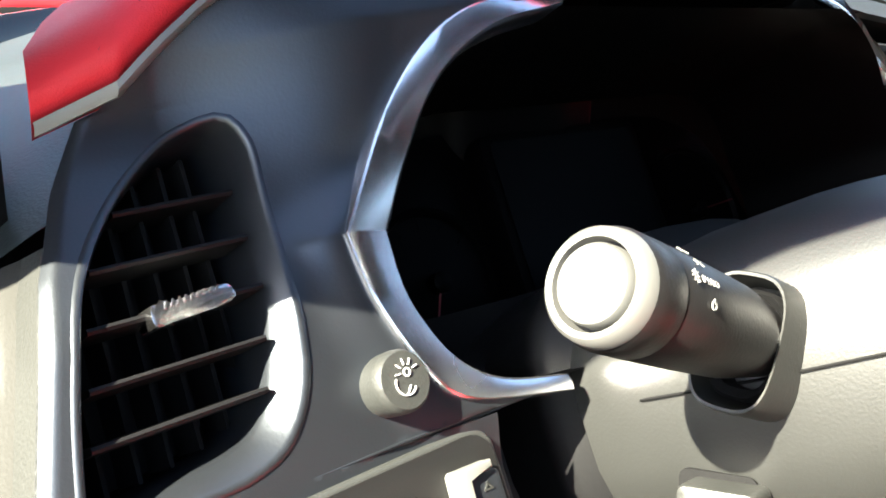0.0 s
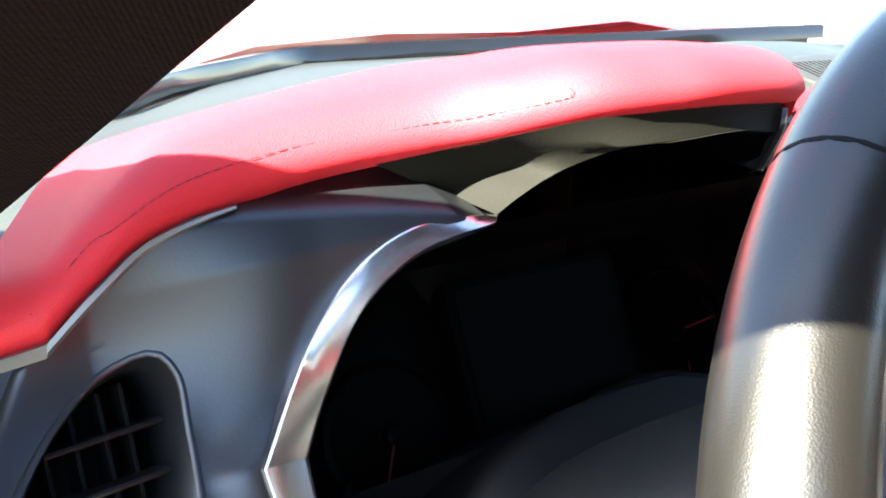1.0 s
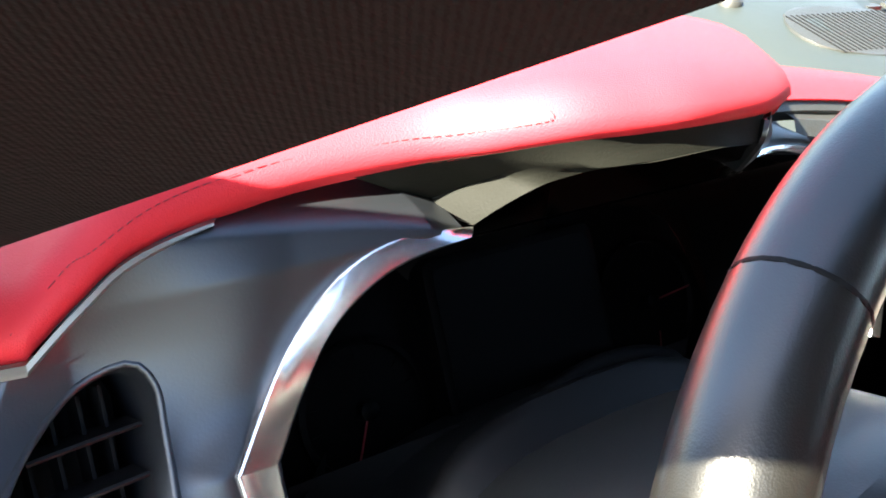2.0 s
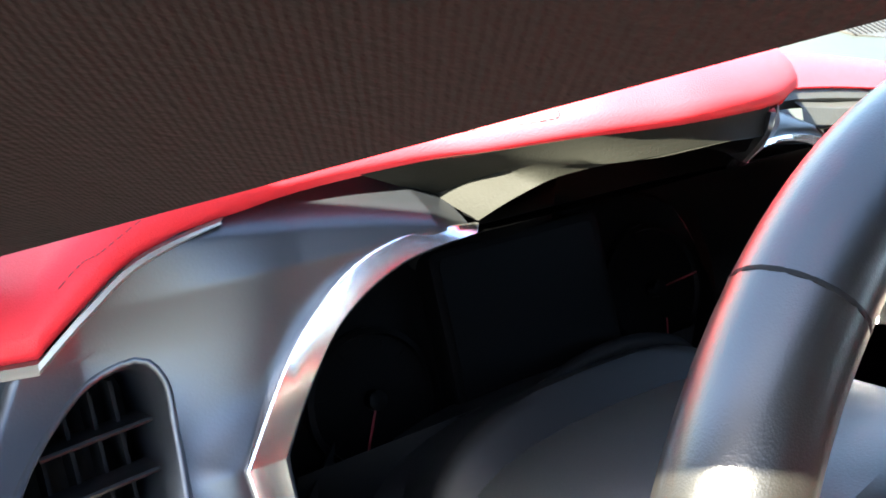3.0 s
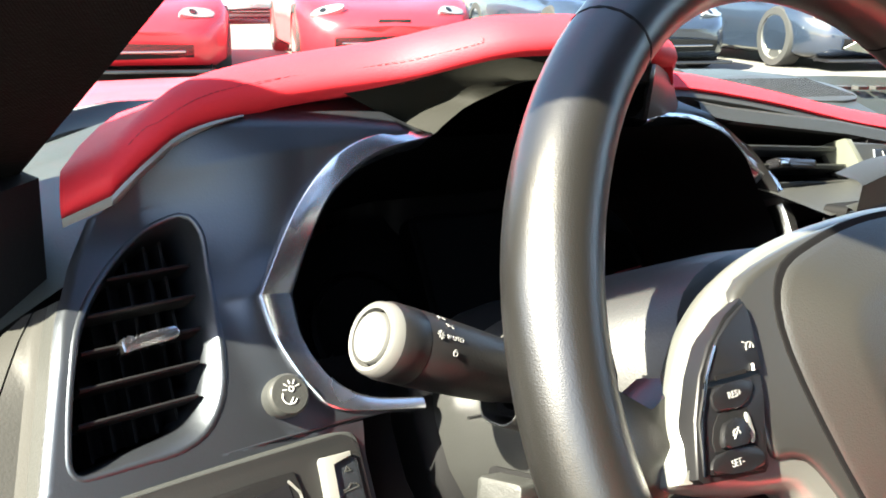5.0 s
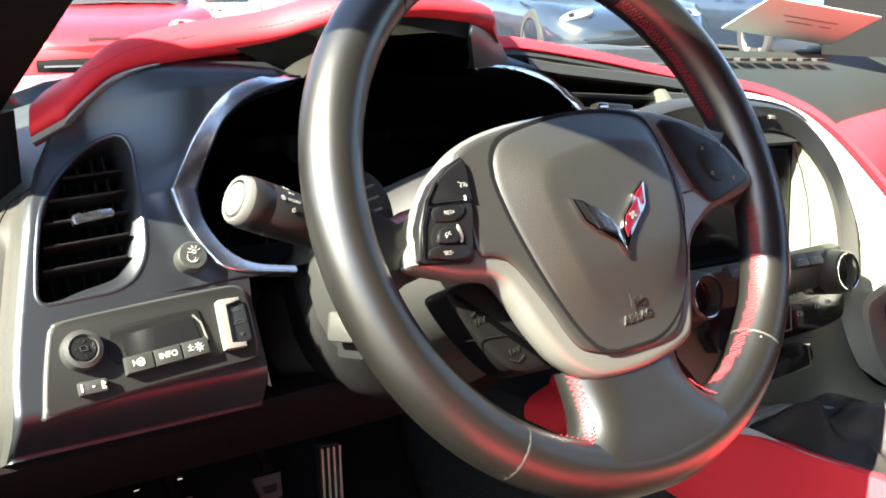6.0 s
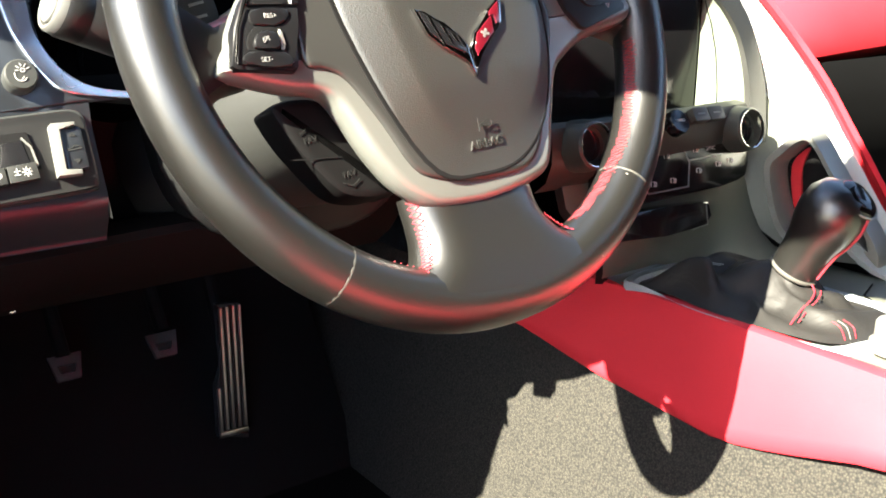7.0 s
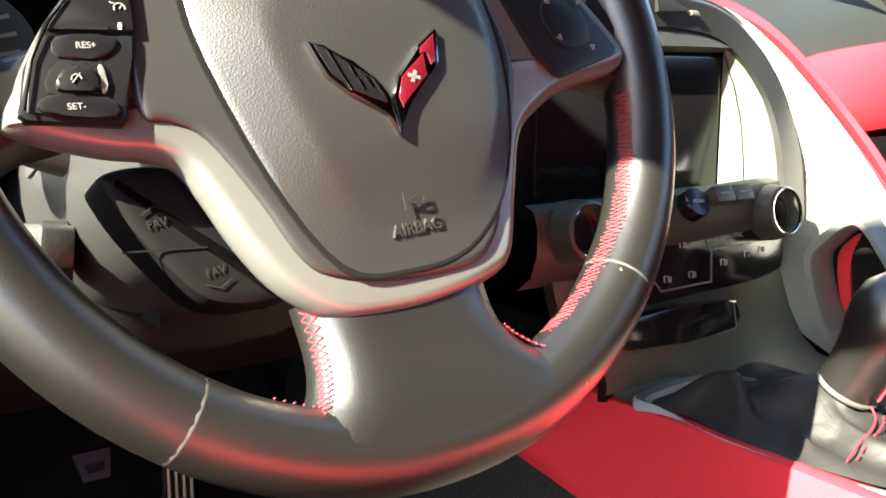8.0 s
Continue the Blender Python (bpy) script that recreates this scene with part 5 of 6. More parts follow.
# right switch pod
rp = part("right_switch_pod", slab([(0.1355, -0.0195), (0.1370, -0.0160), (0.1215, 0.0082), (0.0890, 0.0282), (0.0735, 0.0322), (0.0705, 0.0300), (0.0860, -0.0149), (0.0945, -0.0262), (0.0985, -0.0275)], WHEEL, 0.010, 0.0172, 0.0012), PODBLACK, wh, "gloss black menu switch pod")
part("menu_pad", slab(smooth2([(0.1030, -0.0140), (0.0950, 0.0020), (0.1050, 0.0120), (0.1190, 0.0020), (0.1200, -0.0120)], 4), WHEEL, 0.0170, 0.0186, 0.0008), PODBLACK, rp)
for cx, cy, a in ((0.100, 0.0080, 90), (0.1195, 0.0070, 0), (0.1015, -0.0095, 180), (0.1200, -0.0155, 270)):
    tri = [(cx + 0.0016 * math.cos(radians(a + q)), cy + 0.0016 * math.sin(radians(a + q))) for q in (0, 120, 240, 360)]
    part("arrow", strokes([tri], WHEEL, 0.0003, 0.0187), PRINT, rp)
# switch and print colours darkened for the shade behind the spoke
DIM = material("shaded grey print", (0.0105, 0.0105, 0.0100), 0.6, vary=0.05, spec=0.2)
AUDIO = material("shaded black audio switch", (0.0030, 0.0030, 0.0031), 0.6, vary=0.05, spec=0.12)
# switches behind the left spoke
bk = part("audio_switch", pillow(smooth2([(-0.1084, -0.0350), (-0.0950, -0.0330), (-0.0800, -0.0370), (-0.0710, -0.0520), (-0.0510, -0.0900), (-0.0580, -0.0930), (-0.0720, -0.0915), (-0.0860, -0.0840), (-0.1010, -0.0600), (-0.1080, -0.0430)], 4), WHEEL, [(0, -0.030), (0, -0.012), (0.001, -0.009), (0.003, -0.0078), (0.006, -0.0075)]), AUDIO, wh, "black audio switch behind the spoke")
part("split", strokes([[(-0.1080, -0.0640), (-0.0780, -0.0680)]], WHEEL, 0.0006, -0.0071), DARK, bk)
for x, y, f in ((-0.0935, -0.0560, 1), (-0.0770, -0.0775, -1)):
    part("letters", moved(lettering("FAV", 0.0046, 0.0001), WHEEL @ Matrix.Translation((x, y, -0.0068)) @ pose(0, 0, 0, 0, 0, 4)), DIM, bk)
    part("symbol", strokes([[(x - 0.005, y + f * 0.004), (x, y + f * 0.0065), (x + 0.005, y + f * 0.004)]], WHEEL, 0.0004, -0.0068), DIM, bk)
part("hub_back", lathe([(0.055, -0.034), (0.062, -0.030), (0.066, -0.018), (0.05, -0.010)], WHEEL @ Matrix.Translation((0, -0.02, 0)), 32), DARK, wh)
pd = part("paddle", slab(smooth2([(-0.128, 0.010), (-0.132, 0.034), (-0.122, 0.044), (-0.112, 0.030), (-0.114, 0.010)], 3), WHEEL, -0.034, -0.029, 0.0015), GREY, wh, "small shift paddle behind the rim")
part("bars", strokes([[(-0.126, 0.020), (-0.119, 0.021)], [(-0.126, 0.027), (-0.119, 0.028)], [(-0.126, 0.034), (-0.120, 0.035)]], WHEEL, 0.0014, -0.0288), SILVER, pd)

# ---- right of the wheel: pad strip, centre vent, stack ----
sp = thing("dash_pad_strip", "red leather pad strip running over the centre vents", "dashboard pad")
STRIP = curve([(0.095, 0.215, 0.792), (0.13, 0.224, 0.799), (0.23, 0.225, 0.787), (0.33, 0.223, 0.770), (0.42, 0.217, 0.757), (0.475, 0.198, 0.741), (0.503, 0.155, 0.708), (0.512, 0.08, 0.630), (0.517, 0.03, 0.562), (0.523, -0.028, 0.487), (0.535, -0.13, 0.405)], 5)
rows = []
for i, p in enumerate(STRIP):
    s = i / (len(STRIP) - 1)
    w = 0.045 * clamp(1 - s * 2.1) + 0.009
    out = Vector((0.25 + 0.75 * clamp(s * 2 - 0.4), 0.9 * (1 - clamp(s * 2 - 0.5)), 0.12)).normalized()
    rows.append([p + Vector((0, -0.001, -0.012)) + out * 0.006, p + Vector((0, -0.004, -0.004)), p, p + out * 0.006 + Vector((0, 0, 0.004)), p + out * w * 0.6 + Vector((0, 0, 0.004)), p + out * w + Vector((0, 0, -0.002)), p + out * (w + 0.004) + Vector((0, 0, -0.03))])
part("leather_cover", loft(rows), RED, sp)
rows = [[p + Vector((0, -0.002, -0.0055)), p + Vector((-0.001, -0.005, -0.010)), p + Vector((-0.001, -0.002, -0.016)), p + Vector((0, 0.01, -0.018))] for p in STRIP[:28]]
part("edge_strip", loft(rows), GREY, sp, "charcoal strip under the pad")
bm = bmesh.new()
for a, b in zip(STRIP[4:24], STRIP[5:25]):
    for j in range(4):
        tube([a.lerp(b, j / 4) + Vector((0.004, 0.018, 0.0052)), a.lerp(b, (j + 0.65) / 4) + Vector((0.004, 0.018, 0.0052))], 0.00045, 5, bm)
part("seam_stitching", bm, STITCH, sp)

STACK = material("olive charcoal console plastic", (0.110, 0.116, 0.092), 0.45, grain=0.2, scale=800)

cvn = thing("centre_vent", "wide black centre air vent with a chrome tab", "air vent")
CV = plane_at((0.215, 0.205, 0.745), (1, 0, -0.09), (0, 0.35, 1))
co = smooth2([(-0.058, 0.0225), (0.02, 0.0225), (0.110, 0.0205), (0.114, 0.010), (0.112, -0.030), (0.06, -0.034), (0.0, -0.032), (-0.010, -0.016), (-0.030, 0.006)], 3)
part("duct_wall", loft([[CV @ Vector((x, y, c)) for x, y in co] for c in (0.002, -0.002, -0.06)], close_v=True), DARK, cvn)
part("duct_back", slab(co, CV, -0.062, -0.058), DARK, cvn)
for v0, ua in ((0.0090, -0.040), (-0.0045, -0.022), (-0.018, -0.008)):
    part("slat", loft([[CV @ Vector((u, v0 + dv + 0.03 * u, dc)) for dv, dc in ((0, -0.004), (0.0018, -0.006), (0.0022, -0.024), (-0.0018, -0.024), (-0.0018, -0.006))] for u in np.linspace(ua, 0.090, 5)], close_v=True, caps=True), BLACK, cvn)
    part("slat_edge", strokes([[(ua, v0 + 0.0008 + 0.03 * ua), (0.090, v0 + 0.0035)]], CV, 0.0009, -0.0042), GREY, cvn)
part("tab", slab(rect(-0.004, -0.0075, 0.041, -0.0005, 0.002), CV, -0.006, 0.004, 0.002), GLOSS, cvn, "small gloss louvre tab")
part("tab_face", slab(rect(-0.004, -0.0065, 0.008, -0.0015, 0.0015), CV, 0.0042, 0.0055, 0.001), CHROME, cvn, "chrome facet on the tab")
part("vent_rim", loft([[CV @ Vector(q) for q in ((u, v, -0.004), (u, v, 0.002), (u, v + 0.009, 0.001), (u, v + 0.014, -0.006))] for u, v in ((-0.075, 0.026), (-0.04, 0.0235), (0.02, 0.0225), (0.09, 0.0215), (0.17, 0.0165))]), GREY, cvn, "charcoal rim over the vent")
hz = part("side_panel", slab([(0.081, 0.0155), (0.140, 0.0150), (0.203, 0.0100), (0.206, -0.018), (0.110, -0.022), (0.097, -0.008)], CV, -0.02, 0.004, 0.003), GREY, cvn, "charcoal panel with a flat button")
part("end_facet", slab([(0.0795, 0.0165), (0.0880, 0.0165), (0.1040, -0.0080), (0.0965, -0.0090)], CV, -0.015, 0.0065, 0.002), STACK, hz, "pale angled facet at the end of the panel")
part("button", slab(smooth2([(0.118, 0.010), (0.150, 0.009), (0.176, 0.006), (0.174, -0.008), (0.126, -0.006)], 2), CV, 0.003, 0.0055, 0.001), BLACK, hz)
part("symbol", strokes([[(0.133, 0.004), (0.141, 0.004)], [(0.134, 0.001), (0.144, 0.001)], [(0.150, 0.007), (0.156, -0.005)], [(0.128, 0.008), (0.133, -0.004)]], CV, 0.0009, 0.0056), WHITE, hz)

BARGREY = material("charcoal control plastic", (0.036, 0.038, 0.032), 0.42, grain=0.15, scale=900)
PALE = material("pale bezel plastic", (0.115, 0.135, 0.104), 0.5, grain=0.1)
stk = thing("centre_stack", "charcoal centre stack with a dark screen and climate controls", "centre stack")
# frame round the screen: an arch from the vent down to the right knob
BAND = curve([(0.205, 0.135, 0.735), (0.255, 0.138, 0.7425), (0.315, 0.136, 0.742), (0.392, 0.136, 0.7335), (0.4380, 0.133, 0.7085), (0.4590, 0.122, 0.675), (0.4690, 0.108, 0.625), (0.4720, 0.103, 0.590), (0.472, 0.100, 0.560)], 5)
INNER = curve([(0.205, 0.137, 0.716), (0.255, 0.137, 0.720), (0.315, 0.136, 0.718), (0.385, 0.134, 0.7120), (0.4190, 0.129, 0.6930), (0.4370, 0.117, 0.6630), (0.4400, 0.104, 0.6250), (0.4400, 0.099, 0.590), (0.440, 0.097, 0.565)], 5)
rows = [[q + Vector((0.004, 0.02, 0.004)), q + Vector((0, 0.001, 0.001)), q.lerp(p, 0.1) + Vector((0, -0.003, 0)), p + Vector((0, -0.002, 0)), p + Vector((-0.001, 0.004, -0.001))] for q, p in zip(BAND, INNER)]
HOODGREY = material("charcoal hood plastic", (0.0125, 0.0127, 0.0112), 0.45, grain=0.25, scale=800)
part("screen_hood", loft(rows), HOODGREY, stk, "charcoal hood round the screen")
SCR = plane_at((0.318, 0.139, 0.650), (1, 0.0, -0.02), (0, 0.02, 1))
part("screen_back", slab(rect(-0.112, -0.066, 0.112, 0.066, 0.004), SCR, -0.02, -0.003), DARK, stk)
part("screen", slab(rect(-0.096, -0.054, 0.090, 0.047, 0.003), SCR, -0.003, 0.001, 0.0008), GLOSS, stk, "dark switched-off touch screen")
# bezel walls between hood and screen
rec = [SCR @ Vector(q) for q in ((-0.100, -0.057, 0.0), (-0.100, 0.050, 0.0), (0.093, 0.050, 0.0), (0.093, -0.057, 0.0))]
outer = [INNER[17 + int(k * 18 / 14)] for k in range(15)]
inner = [rec[2].lerp(rec[3], k / 14) for k in range(15)]
fold = [a.lerp(b, 0.40) + Vector((-0.001, -0.001, 0)) for a, b in zip(inner, outer)]
part("bezel_right", loft([[a, c, b + Vector((0.002, 0.001, 0)), b + Vector((0.006, 0.006, 0))] for a, b, c in zip(inner, outer, fold)]), PALE, stk, "pale grey bezel beside the screen")
part("bezel_seam", tube([q + Vector((-0.0002, -0.0003, 0)) for q in fold[1:]], 0.0005, 6), DARK, stk)
part("bezel_top", loft([[rec[1].lerp(rec[2], k / 17), rec[1].lerp(rec[2], k / 17) + Vector((0, -0.010, 0.004)), INNER[k] + Vector((0, 0.001, 0.001)), INNER[k] + Vector((0, 0.006, 0.003))] for k in range(18)]), GREY, stk)
part("dash_shelf", loft([[(0.20, 0.15, 0.712), (0.30, 0.15, 0.718), (0.42, 0.14, 0.70)], [(0.20, 0.195, 0.722), (0.30, 0.20, 0.722), (0.43, 0.19, 0.712)], [(0.20, 0.215, 0.724), (0.30, 0.22, 0.724), (0.45, 0.21, 0.716)]]), GREY, stk)
lm = plane_at((0.347, 0.1325, 0.7335), (1, 0, 0), (0, 0.05, 1))
ld = part("shelf_lid", slab([(-0.022, 0.0070), (-0.019, 0.0074), (0.012, -0.0038), (0.0135, -0.0055), (-0.020, -0.0062)], lm, -0.003, 0.0022, 0.0009), HOODGREY, stk, "small dark lid on the shelf over the screen")
part("lid_corner", slab([(0.0150, -0.0080), (0.0140, -0.0045), (0.0215, -0.0050), (0.0245, -0.0088)], lm, -0.002, 0.0030, 0.001), SILVER, ld, "bright lid corner")
part("bezel_bottom", loft([[rec[0], rec[3]], [rec[0] + Vector((0, -0.022, -0.002)), rec[3] + Vector((0.010, -0.022, -0.002))], [Vector((0.20, 0.105, 0.585)), Vector((0.45, 0.098, 0.578))]]), GREY, stk)
# control bar
part("control_bar", loft([[Vector((x, 0.112 - 0.010 * math.cos((x - 0.32) / 0.13), z_)) + Vector((0, dy, 0)) for z_, dy in ((0.603, 0.004), (0.600, -0.004), (0.590, -0.008), (0.572, -0.008), (0.556, -0.002), (0.545, 0.012))] for x in np.linspace(0.19, 0.452, 12)]), BARGREY, stk)
HV = plane_at((0.345, 0.088, 0.5995), (1, 0, -0.03), (0, 0.55, 0.83))
for x in (-0.078, -0.055, 0.012, 0.033):
    b = part("bar_button", slab(rect(x - 0.0102, -0.0065, x + 0.0102, 0.0065, 0.0015), HV, -0.006, 0.0006, 0.0008), BARGREY, stk)
    part("mark", strokes([[(x - 0.004, 0.0), (x + 0.004, 0.0)]], HV, 0.0014, 0.0007), PRINT, b)
mb = part("menu_knob", lathe([(0.0112, -0.006), (0.0112, 0.0025), (0.0104, 0.0040), (0.001, 0.0043)], HV @ Matrix.Translation((-0.0235, -0.006, 0)), 28), GLOSS, stk, "round black menu knob")
part("letters", moved(lettering("MENU", 0.0040, 0.0001), HV @ Matrix.Translation((-0.0235, -0.006, 0.0045))), WHITE, mb)
for x, y, z in ((0.221, 0.083, 0.587), (0.4225, 0.084, 0.580)):
    km = plane_at((x, y, z), (1, 0, -0.03), (0, 0.2, 1))
    kb = part("climate_knob", lathe([(0.0215, -0.022), (0.0215, -0.010), (0.0205, -0.004), (0.0195, 0.002), (0.0175, 0.0035), (0.0165, 0.001), (0.0160, -0.006), (0.001, -0.0065)], km, 40), BARGREY, stk, "round climate knob with a hollow face")
    part("chrome_ring", lathe([(0.0180, 0.0022), (0.0175, 0.0040), (0.0168, 0.0038), (0.0164, 0.0015)], km, 40, caps=False), CHROME, kb)
    part("face", lathe([(0.0158, -0.0062), (0.001, -0.0058)], km, 28), GLOSS, kb)
# climate panel
CP = plane_at((0.352, 0.098, 0.552), (1, 0, -0.045), (0, 0.25, 1))
cpn = part("climate_panel", slab(smooth2([(-0.105, -0.026), (-0.100, 0.022), (-0.02, 0.026), (0.080, 0.022), (0.086, -0.006), (0.070, -0.020), (-0.02, -0.026)], 3), CP, -0.01, 0.004, 0.003), GLOSS, stk, "gloss black climate panel")
part("divider", strokes([[(-0.006, 0.018), (0.002, 0.002), (-0.002, -0.018)], [(0.002, 0.004), (0.048, 0.006)], [(-0.002, -0.019), (-0.055, -0.021), (-0.064, -0.010)]], CP, 0.0012, 0.0041), SILVER, cpn)
for x, y, s_ in ((-0.055, 0.006, ""), (-0.028, 0.010, ""), (0.012, 0.013, ""), (0.034, 0.013, "SYNC"), (-0.048, -0.013, ""), (-0.022, -0.012, ""), (0.014, -0.006, ""), (0.042, -0.002, ""), (0.060, 0.000, "")):
    f = CP @ Matrix.Translation((x, y, 0.0042))
    if s_:
        part("letters", moved(lettering(s_, 0.005, 0.0001), f), WHITE, cpn)
    else:
        part("symbol", strokes([[(-0.003, -0.002), (-0.003, 0.002), (0.001, 0.002)], ringline(0.0025, 0.0, 0.0014, 6), [(0.0, -0.002), (0.0035, -0.0022)]], f, 0.0006), WHITE, cpn)
sl = part("media_slot", slab(smooth2([(-0.060, -0.012), (-0.056, 0.010), (0.045, 0.012), (0.052, 0.008), (0.050, -0.010)], 2), plane_at((0.322, 0.088, 0.508), (1, 0, -0.05), (0, 0.15, 1)), -0.01, 0.003, 0.002), GLOSS, stk, "gloss black media flap")
part("flap_edge", strokes([[(0.050, 0.009), (0.052, -0.009), (0.030, -0.0115)]], plane_at((0.322, 0.088, 0.508), (1, 0, -0.05), (0, 0.15, 1)), 0.001, 0.0032), SILVER, sl)
# its foot sweeps out into the console floor beside the lever
part("stack_foot", loft([[(0.46 - (0.46 - x0) * f, y - sweep * clamp((0.62 - f) / 0.4), z) for x0, y, z, sweep in ((0.215, 0.116, 0.560, 0.0), (0.217, 0.108, 0.530, 0.0), (0.238, 0.098, 0.500, 0.002), (0.248, 0.099, 0.487, 0.006), (0.258, 0.102, 0.475, 0.017), (0.264, 0.107, 0.465, 0.036), (0.268, 0.112, 0.4575, 0.072))] for f in np.linspace(1, 0, 12)]), STACK, stk)

foot_edge = [Vector(q) for q in ((0.215, 0.116, 0.560), (0.217, 0.108, 0.530), (0.238, 0.098, 0.500), (0.258, 0.102, 0.475), (0.268, 0.112, 0.4565))]
part("foot_wall", loft([foot_edge, [q + Vector((-0.004, 0.004, -0.004)) for q in foot_edge], [q + Vector((0.016, 0.008, -0.010)) for q in foot_edge]]), DARK, stk, sharp=80)

part("flank_panel", loft([[Vector(q) for q in ((0.450, 0.114, 0.600), (0.450, 0.112, 0.560), (0.453, 0.108, 0.520), (0.456, 0.084, 0.478), (0.458, 0.046, 0.4615))], [Vector(q) for q in ((0.470, 0.108, 0.602), (0.472, 0.100, 0.568), (0.470, 0.080, 0.525), (0.466, 0.045, 0.478), (0.465, 0.018, 0.462))], [Vector(q) for q in ((0.486, 0.100, 0.606), (0.4885, 0.085, 0.575), (0.483, 0.050, 0.530), (0.474, 0.005, 0.482), (0.471, -0.010, 0.464))]]), STACK, stk)

# arch that sweeps from the stack to the console
ARCH_OUT = curve([(0.40, 0.212, 0.751), (0.462, 0.193, 0.737), (0.492, 0.152, 0.704), (0.501, 0.078, 0.626), (0.506, 0.028, 0.558), (0.512, -0.030, 0.483), (0.520, -0.13, 0.400)], 5)
ARCH_IN = curve([(0.33, 0.155, 0.748), (0.402, 0.142, 0.736), (0.443, 0.133, 0.707), (0.4665, 0.114, 0.648), (0.477, 0.097, 0.578), (0.470, -0.01, 0.470), (0.470, -0.13, 0.450)], 5)
ar = thing("stack_arch", "pale satin arch sweeping from stack to console", "trim")
part("arch_panel", loft([[a, a.lerp(b, 0.25) + Vector((-0.004, -0.003, 0.002)), a.lerp(b, 0.6) + Vector((-0.004, -0.003, 0.0)), b, b + Vector((0.002, 0.01, -0.002))] for a, b in zip(ARCH_OUT, ARCH_IN)]), material("pale satin arch plastic", (0.52, 0.53, 0.50), 0.42, grain=0.05), ar)
part("side_wall", loft([[p + Vector((0.001, 0.002, -0.001)), p + Vector((0.008, 0.006, -0.05)), Vector((p.x + 0.01, p.y, 0.40))] for p in ARCH_OUT[12:]]), DARK, ar)

# grab handle
HP = plane_at((0.448, 0.030, 0.535), (0.1, -1, 0), (0, 0, 1))
hl = thing("grab_handle", "satin silver grab handle beside the stack", "handle")
o = smooth2([(-0.010, 0.048), (-0.030, 0.030), (-0.041, 0.012), (-0.030, -0.030), (-0.016, -0.052), (-0.004, -0.050), (0.012, -0.036), (0.060, -0.045), (0.075, -0.060), (0.070, -0.040), (0.030, 0.010), (0.004, 0.044)], 4)
i_ = [(0.004 + (x - 0.004) * 0.78, -0.004 + (y + 0.004) * 0.78) for x, y in o]
rows = [[HP @ Vector((x, y, c)) for x, y in q] for q, c in ((o, -0.01), (o, 0.012), ([(a[0] * 0.9 + b[0] * 0.1, a[1] * 0.9 + b[1] * 0.1) for a, b in zip(o, i_)], 0.016), ([(a[0] * 0.3 + b[0] * 0.7, a[1] * 0.3 + b[1] * 0.7) for a, b in zip(o, i_)], 0.016), (i_, 0.010), (i_, -0.012))]
part("handle_frame", loft(rows, close_v=True), SILVER, hl)
part("pocket", slab([(0.004 + (x - 0.004) * 0.80, -0.004 + (y + 0.004) * 0.80) for x, y in o], HP, -0.018, -0.012), DARK, hl, "dark recess inside the handle")
part("lining", slab(smooth2([(-0.026, 0.010), (-0.018, 0.024), (-0.010, 0.030), (-0.016, 0.010), (-0.013, -0.018), (-0.012, -0.034), (-0.020, -0.026)], 3), HP, -0.014, -0.009, 0.001), RED, hl, "red lining strip inside the handle")

# ---- console and shifter ----
FRAMESILVER = material("pale blue-grey satin frame", (0.30, 0.33, 0.35), 0.4, metal=0.2, grain=0.04)
con = thing("console", "charcoal console with red leather side", "console")
rows = []
for y in np.linspace(-0.60, 0.34, 40):
    t_ = clamp((y - 0.05) / 0.3)
    xb = 0.257 - 0.02 * t_
    zt = 0.4552 - 0.012 * t_
    zb = float(np.interp(y, [-0.60, -0.165, -0.145, -0.10, -0.06, -0.03, 0.05, 0.11, 0.20, 0.34], [0.400, 0.397, 0.393, 0.379, 0.368, 0.362, 0.367, 0.374, 0.391, 0.400]))
    rows.append([(0.300, y, zt - 0.004), (0.283, y, zt + 0.001), (0.277, y, zt - 0.001), (0.273, y, zt - 0.010), (xb + 0.009, y, 0.425), (xb + 0.001, y, zb + 0.016), (xb, y, zb + 0.006), (xb + 0.003, y, zb), (xb + 0.025, y, zb - 0.004)])
part("side_cover", loft(rows), RED, con, "red leather console side")
rows = []
for y in np.linspace(-0.60, 0.12, 14):
    z = 0.452 + 0.004 * clamp((y - 0.05) / 0.07) ** 2
    rows.append([(x, y, z + dz) for x, dz in ((0.279, -0.001), (0.30, 0.0), (0.36, 0.0), (0.43, 0.001), (0.47, 0.004), (0.515, -0.01))])
part("top_panel", loft(rows), STACK, con)
part("lid_seam", tube([(0.400, 0.03, 0.4535), (0.41, 0.085, 0.4545), (0.445, 0.075, 0.4555), (0.47, 0.03, 0.457)], 0.0009, 6), DARK, con)
part("lid_seam", tube([(0.405, -0.075, 0.4535), (0.425, -0.045, 0.454), (0.455, -0.035, 0.455)], 0.0009, 6), DARK, con)
fr = smooth2([(0.280, 0.060), (0.277, 0.082), (0.279, 0.096), (0.302, 0.1035), (0.345, 0.1035), (0.382, 0.097), (0.399, 0.072), (0.4035, 0.0), (0.4045, -0.06), (0.395, -0.108), (0.345, -0.119), (0.300, -0.110), (0.283, -0.060), (0.277, 0.010)], 4)
fi = [(0.343 + (x - 0.343) * (0.93 if x < 0.30 else 0.86), -0.012 + (y + 0.012) * 0.88) for x, y in fr]
